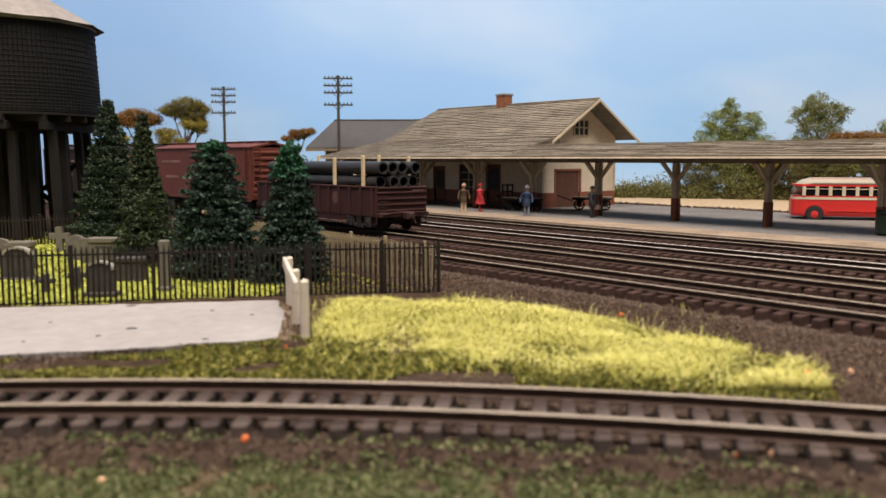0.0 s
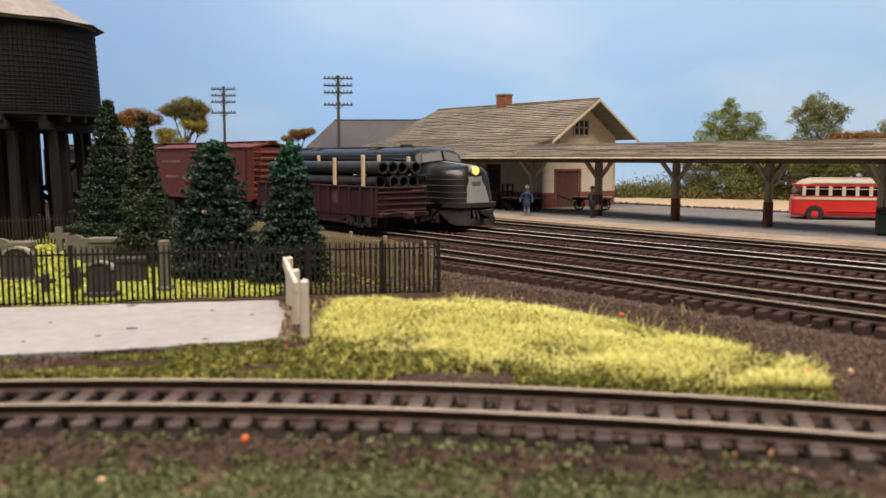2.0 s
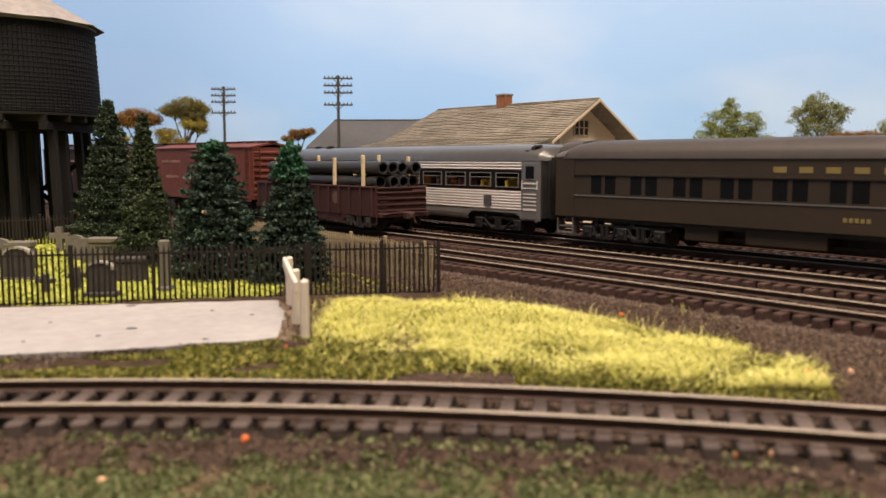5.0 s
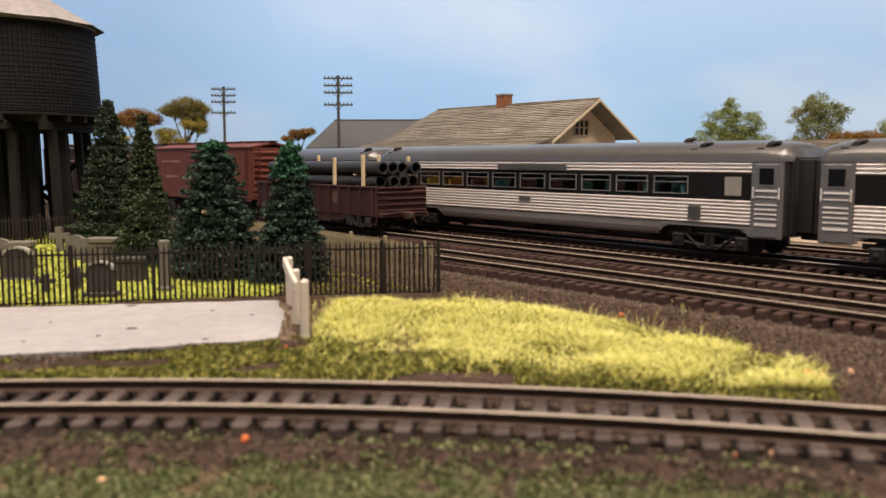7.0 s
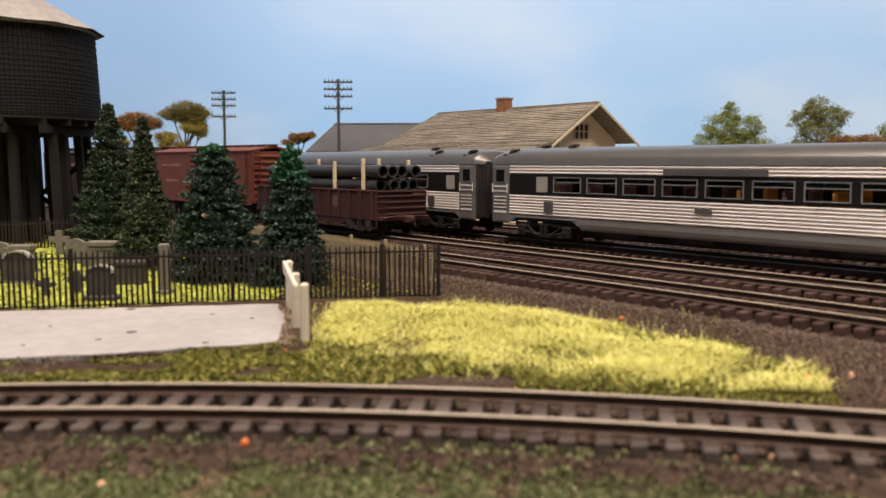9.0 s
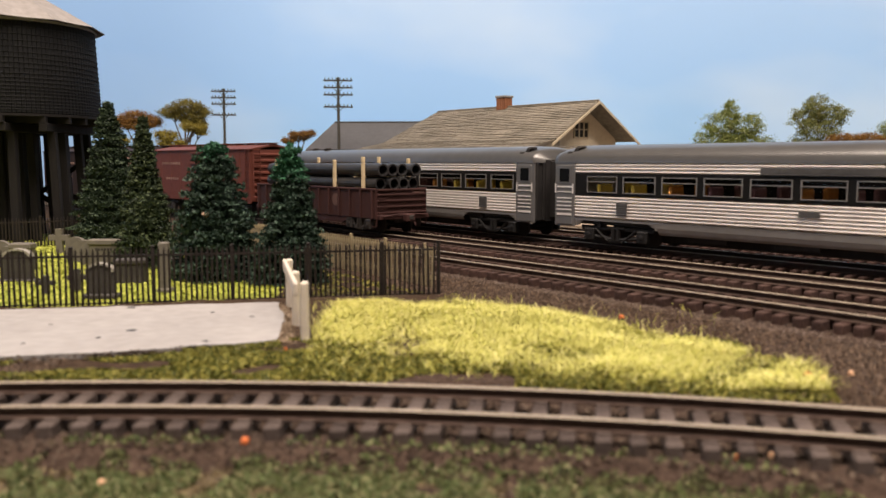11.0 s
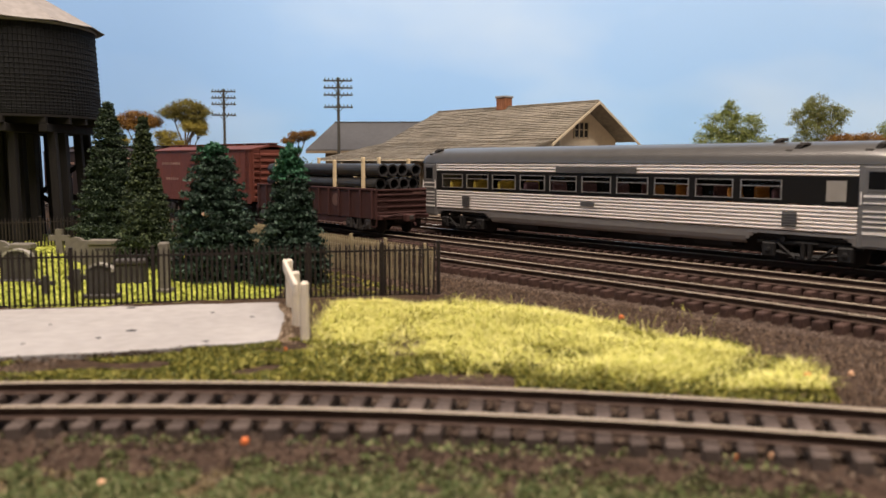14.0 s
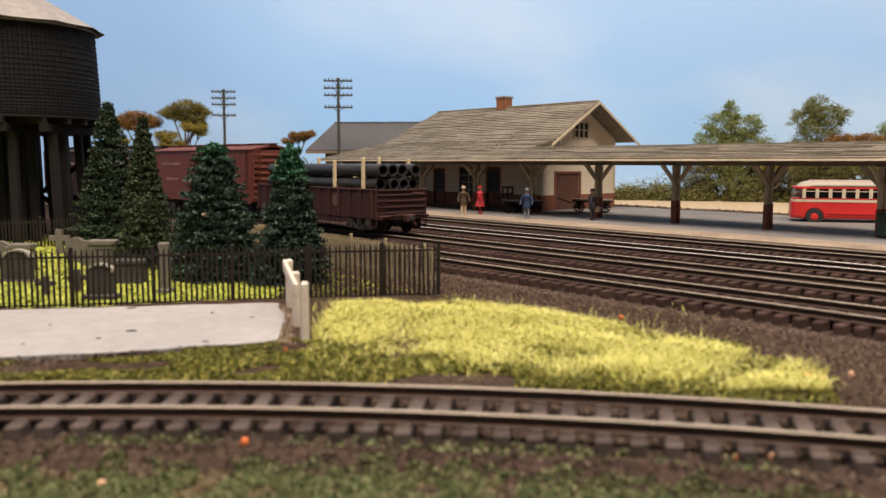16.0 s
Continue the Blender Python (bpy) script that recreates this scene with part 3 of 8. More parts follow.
    # doors and windows of the front
    for c, w, z0, z1 in doors:
        tall = z0 < 0.5
        b = plain("door" if tall else "window", ST, (c - w / 2, c + w / 2, N0 + 0.08, N0 + 0.13, z0, z1), M_DOOR if tall else M_DARK)
        plain("frame", b, [(c - w / 2 - 0.1, c - w / 2, N0 - 0.06, N0 + 0.1, z0, z1 + 0.1), (c + w / 2, c + w / 2 + 0.1, N0 - 0.06, N0 + 0.1, z0, z1 + 0.1), (c - w / 2, c + w / 2, N0 - 0.06, N0 + 0.1, z1, z1 + 0.1)], M_BROWN)
        if tall:
            plain("door_panel", b, [(c - w * 0.36, c - 0.04, N0 + 0.06, N0 + 0.09, z0 + 0.25, z0 + 0.95), (c + 0.04, c + w * 0.36, N0 + 0.06, N0 + 0.09, z0 + 0.25, z0 + 0.95)], M_BROWN, 0.01)
            plain("door_light", b, (c - w * 0.36, c + w * 0.36, N0 + 0.06, N0 + 0.09, z0 + 1.15, z1 - 0.25), M_DARK)
        else:
            plain("muntin", b, [(c - 0.03, c + 0.03, N0 + 0.05, N0 + 0.09, z0, z1)] + [(c - w / 2, c + w / 2, N0 + 0.05, N0 + 0.09, z0 + (z1 - z0) * k / 4, z0 + (z1 - z0) * k / 4 + 0.05) for k in (1, 2, 3)], M_TRIM)
    # chimney, brick by brick in courses
    ch = plain("chimney", ST, (-15.72, -14.82, RIDGE_N - 0.4, RIDGE_N + 0.4, 6.9, 8.3), M_BRICK)
    bm = bmesh.new()
    for i in range(8):
        z = 7.3 + i * 0.13
        for j in range(3):
            o = (i % 2) * 0.08
            box(bm, -15.74 + j * 0.3 + o, -15.74 + j * 0.3 + 0.27 + o, RIDGE_N - 0.44, RIDGE_N - 0.39, z, z + 0.11)
        for j in range(3):
            box(bm, -14.83, -14.78, RIDGE_N - 0.4 + j * 0.27, RIDGE_N - 0.16 + j * 0.27, z, z + 0.11)
    tagged(part("brick_courses", bm, M_BRICK, ch), kind="stuff")
    plain("chimney_cap", ch, (-15.82, -14.72, RIDGE_N - 0.5, RIDGE_N + 0.5, 8.28, 8.44), M_CAPGREY, 0.03)


station()

# platform shelter that carries the skirt on beyond the house
SPAN = 5.46
SH = thing("platform_canopy", "long weathered wooden platform canopy on braced posts", "canopy", 9.41, 50.5, 0.05, math.degrees(math.atan2(-0.768, 0.64)))


def canopy():
    end = 23.5
    roof_plane(SH, (R1 - 0.08, EAVE_N, EAVE_Z), (end, EAVE_N, EAVE_Z), (end, C_RN, C_RZ), (R1 - 0.08, C_RN, C_RZ), 9)
    roof_plane(SH, (end, 2 * C_RN - EAVE_N, EAVE_Z), (R1 + 0.6, 2 * C_RN - EAVE_N, EAVE_Z), (R1 + 0.6, C_RN, C_RZ), (end, C_RN, C_RZ), 7)
    plain("ridge_board", SH, (R1, end, C_RN - 0.1, C_RN + 0.1, C_RZ + 0.02, C_RZ + 0.09), M_SHINGLE)
    plain("fascia", SH, (L0, end, EAVE_N - 0.04, EAVE_N + 0.06, EAVE_Z - 0.11, EAVE_Z - 0.015), M_FASCIA, 0, "cream painted fascia board")
    plain("fascia", SH, (R1 + 0.6, end, 2 * C_RN - EAVE_N - 0.06, 2 * C_RN - EAVE_N + 0.02, EAVE_Z - 0.22, EAVE_Z - 0.02), M_TRIM)
    plain("beam", SH, (L0 + 0.3, end, -0.14, 0.14, 3.17, 3.40), M_WOOD_GREY)
    # the shade under the roof is partly in this board's dark colour
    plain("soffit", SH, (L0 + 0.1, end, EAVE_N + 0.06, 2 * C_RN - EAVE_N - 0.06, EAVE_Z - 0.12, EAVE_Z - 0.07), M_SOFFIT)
    for i in range(-5, 5):
        x = i * SPAN - 0.1 + {-3: -0.6, -4: -0.45}.get(i, 0.0)
        if x < L0 + 0.5 or x > end:
            continue
        bm = bmesh.new()
        for y in (-0.18, 0.18):
            box(bm, x - 0.09, x + 0.09, y - 0.085, y + 0.085, 1.25, 3.17)
        post = part("post", bm, M_POST, SH)
        plain("painted_base", post, [(x - 0.12, x + 0.12, y - 0.11, y + 0.11, 0.0, 1.25) for y in (-0.18, 0.18)], M_BROWN, 0.015)
        for s in (-1, 1):
            bm = bmesh.new()
            box(bm, -0.09, 0.09, -0.09, 0.09, 0, 1.28, 0, Matrix.Translation((x + s * 0.08, 0, 2.24)) @ Matrix.Rotation(s * math.radians(42), 4, "Y"))
            part("brace", bm, M_POST, post)
            bm = bmesh.new()
            box(bm, -0.07, 0.07, -0.07, 0.07, 0, 1.4, 0, Matrix.Translation((x, s * 0.2, 2.28)) @ Matrix.Rotation(-s * math.radians(48), 4, "X"))
            part("brace", bm, M_POST, post)


canopy()

# platform and the yard behind it


def strip(name, off0, off1, s0, s1, z0, z1, material, label):
    bm = bmesh.new()
    n = 40
    secs = []
    for i in range(n + 1):
        s = s0 + (s1 - s0) * i / n
        (a, b, _), (c, d, _) = arc_at(s, off0), arc_at(s, off1)
        secs.append([(a, b, z0), (a, b, z1), (c, d, z1), (c, d, z0)])
    loft(bm, secs, closed=True)
    bmesh.ops.recalc_face_normals(bm, faces=bm.faces)
    return tagged(part(name, bm, material), label, "platform", kind="structure")


strip("platform", 13.55, 16.1, -75, 30, -0.3, 0.052, M_PLATFORM, "worn tan timber platform edge along the track")
strip("pavement", 16.1, 31.0, -75, 30, -0.3, 0.05, M_ASPHALT, "grey worn asphalt behind the platform")
# ---- the passenger train ----
M_BLACKGREEN = mat("dark_green_engine_paint", (0.0085, 0.008, 0.0072), 0.36, 0, 0.2, 2, 0.3, 0.03, spec=0.45)
M_ENGINESKIRT = mat("dusty_engine_skirt", (0.042, 0.038, 0.035), 0.6, 0, 0.25, 3, 0.4, 0.05)
M_ROOFEDGE = mat("worn_silver_edge", (0.15, 0.148, 0.142), 0.5, 0.2, 0.2, 2, 0.3, 0)
M_TANKBOX = mat("grimy_tank_box", (0.028, 0.025, 0.023), 0.55, 0, 0.25, 3, 0.4, 0.05)
M_STRIPE = mat("silver_stripe", (0.12, 0.12, 0.116), 0.45, 0.2, 0.1, 2, 0.3, 0)
M_NOSE = mat("engine_nose_silver", (0.23, 0.22, 0.205), 0.42, 0.2, 0.12, 2, 0.3, 0)
M_TRUCK = mat("grimy_black_truck", (0.03, 0.026, 0.024), 0.65, 0, 0.35, 4, 0.5, 0.1)
M_TRUCKGREY = mat("grey_truck_frame", (0.034, 0.031, 0.029), 0.5, 0.2, 0.3, 4, 0.5, 0.1)
M_PULL = mat("dark_olive_coach_paint", (0.034, 0.023, 0.014), 0.5, 0, 0.12, 2, 0.3, 0.02, spec=0.35)
M_PULLROOF = mat("dark_brown_roof", (0.05, 0.042, 0.038), 0.5, 0, 0.12, 2, 0.3, 0.02)
M_HOOD = mat("dusty_roof_hood", (0.085, 0.074, 0.068), 0.55, 0, 0.12, 2, 0.3, 0.02)
M_GOLD = mat("gold_lettering", (0.24, 0.18, 0.065), 0.5, 0.2, 0.1, 2, 0.3, 0)
M_STEEL = mat("fluted_stainless", (0.92, 0.86, 0.82), 0.28, 0.42, 0.08, 2, 0.2, 0.02)
M_STEELDULL = mat("dull_steel", (0.215, 0.205, 0.20), 0.42, 0.6, 0.1, 2, 0.3, 0.02)
M_RIM = mat("bright_window_rim", (0.30, 0.285, 0.27), 0.4, 0.5, 0.1, 2, 0.3, 0)
M_BOARD = mat("grey_name_board", (0.10, 0.096, 0.095), 0.5, 0.3, 0.15, 3, 0.4, 0)
M_COACHTRUCK = mat("dusty_dark_truck", (0.014, 0.013, 0.013), 0.55, 0.1, 0.3, 4, 0.5, 0.1)
M_SKIRT = mat("silver_skirt", (0.30, 0.285, 0.275), 0.4, 0.35, 0.12, 2, 0.3, 0.02)
M_COACHROOF = mat("grey_coach_roof", (0.125, 0.121, 0.118), 0.32, 0.5, 0.1, 2, 0.3, 0.02)
M_BAND = mat("black_window_band", (0.010, 0.009, 0.0085), 0.4, 0, 0.1, 2, 0.3, 0, spec=0.15)
M_LAMP = glow_mat("headlight_glow", (1.0, 0.60, 0.09), 2.4)
M_PALE = mat("pale_pane", (0.27, 0.25, 0.225), 0.3, 0, 0.1, 2, 0.3, 0)
M_SCREEN = mat("grey_windscreen", (0.15, 0.155, 0.16), 0.2, 0, 0.1, 2, 0.3, 0)
M_ENDWALL = mat("grimy_end_steel", (0.030, 0.028, 0.028), 0.55, 0.1, 0.15, 2, 0.3, 0.03)
M_DIAPH = mat("black_diaphragm", (0.022, 0.02, 0.02), 0.8, 0, 0.2, 4, 0.5, 0.1)
M_FADED = mat("faded_letters", (0.10, 0.096, 0.092), 0.5, 0.4, 0.2, 3, 0.5, 0)
M_LENS = mat("tinted_pane", (0.006, 0.006, 0.0065), 0.35, 0, 0.1, 2, 0.3, 0, spec=0.1)


def truck(parent, x, axles, base, material):
    """A truck: side frames with pockets, bolster, wheels on axles."""
    t = plain("truck", parent, [(x - base / 2 - 0.5, x + base / 2 + 0.5, y - 0.07, y + 0.07, 0.64, 0.82) for y in (-1.29, 1.29)] + [(x - 0.3, x + 0.3, -1.2, 1.2, 0.55, 0.95)], material, 0.03)
    for y in (-1.34, 1.34):
        bm = bmesh.new()
        xs = [x - base / 2 + base * i / (axles - 1) for i in range(axles)]
        for c in xs:
            box(bm, c - 0.25, c + 0.25, y - 0.15, y + 0.15, 0.22, 0.72, 0.05)
            lathe(bm, [(0.11, -0.17), (0.11, 0.17), (0.05, 0.19)] if y > 0 else [(0.05, -0.19), (0.11, -0.17), (0.11, 0.17)], 10, Matrix.Translation((c, y, 0.46)), axis_y=True)
        for a, b in zip(xs, xs[1:]):
            m = (a + b) / 2
            rod(bm, (a + 0.1, y, 0.42), (m - 0.2, y, 0.3), 0.09, n=6)
            rod(bm, (b - 0.1, y, 0.42), (m + 0.2, y, 0.3), 0.09, n=6)
            box(bm, m - 0.34, m + 0.34, y - 0.09, y + 0.09, 0.17, 0.27, 0.03)
            box(bm, m - 0.42, m + 0.42, y - 0.08, y + 0.08, 0.70, 0.80, 0.03)
            rod(bm, (a + 0.3, y * 1.05, 0.7), (m - 0.38, y * 1.05, 0.24), 0.05, n=6)
            rod(bm, (b - 0.3, y * 1.05, 0.7), (m + 0.38, y * 1.05, 0.24), 0.05, n=6)
            lathe(bm, [(0.1, -0.06), (0.1, 0.06), (0.07, 0.08)], 8, Matrix.Translation((a + 0.48, y * 1.03, 0.86)), axis_y=True)
            for o in (-0.12, 0.12):
                rod(bm, (m + o, y * 1.03, 0.26), (m + o, y * 1.03, 0.74), 0.095, n=8)
        part("journal_frame", bm, material, t)
    for i in range(axles):
        c = x - base / 2 + base * i / (axles - 1)
        bm = bmesh.new()
        for y in (-0.75, 0.75):
            prof = [(0.1, y - 0.07), (0.42, y - 0.07), (0.46, y - 0.05), (0.46, y + 0.05), (0.42, y + 0.07), (0.1, y + 0.07)]
            lathe(bm, prof, 20, Matrix.Translation((c, 0, 0.46)), axis_y=True)
        rod(bm, (c, -0.7, 0.46), (c, 0.7, 0.46), 0.08, n=8)
        part("wheel_set", bm, M_TRUCK, t)
    return t


def roof_section(half, eave, crown, n=12, flat=2.4):
    """A rounded roof line from one eave to the other."""
    pts = []
    for i in range(n + 1):
        a = math.pi * i / n
        c, s = math.cos(a), math.sin(a)
        pts.append((-half * math.copysign(abs(c) ** 0.72, c), eave + (crown - eave) * abs(s) ** (2 / flat)))
    return pts


def coach_roof(parent, x0, x1, half, eave, crown, material):
    bm = bmesh.new()
    secs = []
    for x, k in ((x0, 0.72), (x0 + 0.25, 0.86), (x0 + 0.7, 0.96), (x0 + 1.2, 1), (x1 - 1.2, 1), (x1 - 0.7, 0.96), (x1 - 0.25, 0.86), (x1, 0.72)):
        secs.append([(x, y, eave + (z - eave) * k) for y, z in roof_section(half, eave, crown)])
    loft(bm, secs)
    n = len(secs[0])
    bm.verts.ensure_lookup_table()
    bm.faces.new([bm.verts[i] for i in range(n)][::-1])
    bm.faces.new([bm.verts[len(secs) * n - n + i] for i in range(n)])
    bmesh.ops.recalc_face_normals(bm, faces=bm.faces)
    return part("roof", bm, material, parent, smooth=True)


def bars(name, parent, x0, x1, y, z, height, material, count, gap=0.35):
    """Lettering that stays plain bars."""
    w = (x1 - x0) / count
    bm = bmesh.new()
    for i in range(count):
        box(bm, x0 + i * w, x0 + i * w + w * (1 - gap), y - 0.006, y + 0.006, z, z + height)
    return part(name, bm, material, parent)


def side_run(bm, profile, x0, x1, side):
    """Extrude a (outset, height) line along a car's side."""
    loft(bm, [[(x, side * y, z) for y, z in profile] for x in (x0, x1)])


M_SEATS = [mat("seat_cloth_" + n, c, 0.8, 0, 0.2, 3, 0.5, 0.1) for n, c in (("orange", (0.50, 0.20, 0.05)), ("yellow", (0.60, 0.42, 0.08)), ("teal", (0.06, 0.20, 0.22)), ("plum", (0.16, 0.08, 0.10)))]
M_INSIDE = mat("coach_inside_wall", (0.30, 0.27, 0.22), 0.8, 0, 0.1, 2, 0.3, 0)
M_CABINLIGHT = glow_mat("cabin_strip_light", (1.0, 0.82, 0.55), 1.0)


def steel_coach(seats, forward, last, label):
    """A fluted stainless coach; x forwards, the far side at +y, standing on the rail top; forward: the blind end with the pale pane leads."""
    c = thing("passenger_coach", label, "railway coach", group="stainless coaches of the train")
    H, hw = (11.5 if last else 11.75), 1.5
    F = 11.45
    w0, pitch, ww, count = (-9.98, 1.80, 1.52, 10) if forward else (-7.95, 1.835, 1.52, 10)
    flute_lo = [(hw - 0.16, 0.62), (hw - 0.07, 0.72), (hw - 0.02, 0.88), (hw, 1.13)]
    flute_arch = [(hw, 1.02), (hw, 1.13)]
    flutes = []
    for i in range(7):
        z = 1.15 + i * 0.128
        flutes += [(hw - 0.035 + 0.085 * math.sin(math.pi * j / 6), z + 0.050 - 0.050 * math.cos(math.pi * j / 6)) for j in range(0, 7)]
    flute_hi = [(hw, 2.95)]
    for i in range(3):
        z = 2.955 + i * 0.132
        flute_hi += [(hw - 0.035 + 0.085 * math.sin(math.pi * j / 6), z + 0.051 - 0.051 * math.cos(math.pi * j / 6)) for j in range(0, 7)]
    flute_hi += [(hw, 3.37)]
    e, er = 10.25, (10.45 if last else 10.62)
    for side in (-1, 1):
        bm = bmesh.new()
        side_run(bm, flutes, -er, e, side)
        part("lower_fluting", bm, M_STEEL, c)
        bm = bmesh.new()
        side_run(bm, flute_lo, -6.55, 6.45, side)
        side_run(bm, flute_arch, -er, -6.55, side)
        side_run(bm, flute_arch, 6.45, e, side)
        # curved corners where the skirt rises over the trucks
        for x0, way in ((6.45, 1), (-6.55, -1), (e, -1), (-er, 1)):
            for k in range(4):
                h = 0.30 * (1 - (k + 0.5) / 4) ** 1.6
                x1, x2 = sorted((x0 + way * k * 0.14, x0 + way * (k + 1) * 0.14))
                side_run(bm, [(hw - 0.03, 1.03 - h), (hw, 1.03)], x1, x2, side)
        part("skirt", bm, M_SKIRT, c)
        bm = bmesh.new()
        side_run(bm, flute_hi, -er, e, side)
        part("upper_fluting", bm, M_STEEL, c)
        # band of black between the windows, one sheet with openings
        xs = sorted({-er, e, *[w0 + i * pitch for i in range(count)], *[w0 + i * pitch + ww for i in range(count)]})
        zs = (2.045, 2.17, 2.83, 2.955)
        bm = bmesh.new()
        grid = [[bm.verts.new((x, side * (hw + 0.03), z)) for z in zs] for x in xs]
        opening = {xs.index(w0 + i * pitch) for i in range(count)}
        for i in range(len(xs) - 1):
            for j in range(3):
                if j == 1 and i in opening:
                    continue
                bm.faces.new((grid[i][j], grid[i + 1][j], grid[i + 1][j + 1], grid[i][j + 1]))
        out = bmesh.ops.extrude_face_region(bm, geom=list(bm.faces))
        bmesh.ops.translate(bm, vec=(0, -side * 0.06, 0), verts=[v for v in out["geom"] if isinstance(v, bmesh.types.BMVert)])
        bmesh.ops.recalc_face_normals(bm, faces=bm.faces)
        part("window_band", bm, M_BAND, c)
        for i in range(count):
            a = w0 + i * pitch
            # far-side panes are opaque black, to shut out light and keep the cabin dim
            g = plain("window", c, (a, a + ww, side * hw - 0.012, side * hw + 0.0, 2.17, 2.83), M_GLASS if side < 0 else M_LENS)
            g.visible_shadow = side > 0
            y = side * (hw + 0.04)
            plain("window_rim", g, [(a, a + 0.035, y - 0.02, y + 0.02, 2.17, 2.83), (a + ww - 0.035, a + ww, y - 0.02, y + 0.02, 2.17, 2.83), (a + 0.05, a + ww - 0.05, y - 0.02, y + 0.02, 2.17, 2.20),
                                    (a + 0.05, a + ww - 0.05, y - 0.02, y + 0.02, 2.80, 2.83), (a + 0.05, a + ww - 0.05, y - 0.02, y + 0.02, 2.60, 2.63)], M_RIM)
        p0, p1 = (9.24, 9.88) if forward else (-8.95, -8.3)
        plain("pale_pane", c, (p0, p1, side * (hw + 0.035) - 0.01, side * (hw + 0.035) + 0.01, 2.17, 2.83), M_PALE)
        # letter board, small plates and vents
        y = side * (hw + 0.075)
        plain("letter_board", c, (-2.4, 1.8, y - 0.012, y + 0.012, 2.97, 3.21), M_BOARD)
        bars("letter_bars", c, -1.8, 1.2, y + side * 0.014, 3.05, 0.1, M_FADED, 14)
        plain("number_plate", c, (-1.0, -0.3, y - 0.012, y + 0.012, 1.60, 1.79), M_BOARD)
        for vx in (8.05, -8.2):
            v = plain("side_vent", c, (vx - 0.25, vx + 0.25, y - 0.02, y + 0.02, 1.29, 1.79), M_BOARD)
            plain("louvre", v, [(vx - 0.23, vx + 0.23, y + side * 0.03 - 0.014, y + side * 0.03 + 0.014, z, z + 0.03) for z in (1.34, 1.43, 1.52, 1.61, 1.70)], M_STEELDULL)
        # doors at both ends
        for s in (-1, 1):
            a, b = (e, F - 0.03) if s > 0 else (-H + 0.03, -er)
            bm = bmesh.new()
            box(bm, a, b, side * hw - 0.04, side * hw + 0.04, 0.74, 3.37, 0.02)
            d = part("vestibule_side", bm, M_STEELDULL, c)
            m = (a + b) / 2
            dd = plain("door", d, (m - 0.42, m + 0.42, side * (hw + 0.05) - 0.02, side * (hw + 0.05) + 0.02, 0.8, 3.28), M_STEELDULL, 0.02)
            plain("door_pane", dd, (m - 0.27, m + 0.27, side * (hw + 0.075) - 0.01, side * (hw + 0.075) + 0.01, 2.58, 3.13), M_LENS)
            plain("pane_rim", dd, [(m - 0.31, m + 0.31, side * (hw + 0.08) - 0.015, side * (hw + 0.08) + 0.015, z, z + 0.04) for z in (2.54, 3.13)] + [(m + o - 0.02, m + o + 0.02, side * (hw + 0.08) - 0.015, side * (hw + 0.08) + 0.015, 2.58, 3.13) for o in (-0.29, 0.29)], M_STEELDULL)
            plain("door_ribs", dd, [(m - 0.40, m + 0.40, side * (hw + 0.075) - 0.02, side * (hw + 0.075) + 0.02, z, z + h) for z, h in ((1.18, 0.09), (1.4, 0.05), (1.56, 0.05), (1.72, 0.05), (1.88, 0.05), (2.14, 0.04), (2.34, 0.07))], M_STEEL)
            plain("grab_iron", dd, [(m + o - 0.02, m + o + 0.02, side * (hw + 0.1) - 0.02, side * (hw + 0.1) + 0.02, 2.1, 2.5) for o in (-0.47, 0.47)], M_STEEL)
    plain("underframe", c, (-H + 0.4, F - 0.4, -1.3, 1.3, 0.86, 1.0), M_TRUCK)
    for x in (-4.6, -1.2, 2.4, 5.0):
        plain("equipment_box", c, (x - 0.8, x + 0.8, -1.2, 1.2, 0.42, 0.86), M_TRUCK, 0.04)
    for s in (-1, 1):
        E = F if s > 0 else H
        plain("end_wall", c, [(s * (E - 0.12) - 0.06, s * (E - 0.12) + 0.06, -1.46, 1.46, 0.85, 3.42)], M_ENDWALL)
        plain("corner_post", c, [(s * (E - 0.03) - 0.05, s * (E - 0.03) + 0.05, y - 0.06, y + 0.06, 0.85, 3.4) for y in (-1.4, -0.98, 0.98, 1.4)], M_ENDWALL, 0.02)
        plain("end_curtain", c, [(s * (E - 0.02) - 0.05, s * (E - 0.02) + 0.05, -0.9, 0.9, 0.8, 3.5)], M_DIAPH)
        plain("diaphragm", c, [(s * (E + 0.26) - 0.28, s * (E + 0.26) + 0.28, -0.62, -0.42, 0.95, 3.45), (s * (E + 0.26) - 0.28, s * (E + 0.26) + 0.28, 0.42, 0.62, 0.95, 3.45), (s * (E + 0.26) - 0.28, s * (E + 0.26) + 0.28, -0.42, 0.42, 3.2, 3.45)], M_DIAPH, 0.03)
        plain("coupler", c, (s * (E + 0.2) - 0.3, s * (E + 0.2) + 0.3, -0.12, 0.12, 0.68, 0.9), M_TRUCK, 0.03)
    coach_roof(c, -H, F, hw + 0.05, 3.36, 4.11, M_COACHROOF)
    for x, y in ((10.6, -1.28), (8.0, -1.28), (6.9, -0.7), (-10.9, -1.28)) if forward else ((10.6, -1.28), (-10.9, -1.28), (-9.7, -0.5), (-7.9, -0.7)):
        bm = bmesh.new()
        # a leaning cowl: foot low on the roof's flank, hood above it
        z = 3.62 if abs(y) > 1 else 3.80
        box(bm, x - 0.30, x - 0.02, y - 0.12, y + 0.10, z, z + 0.22, 0.03)
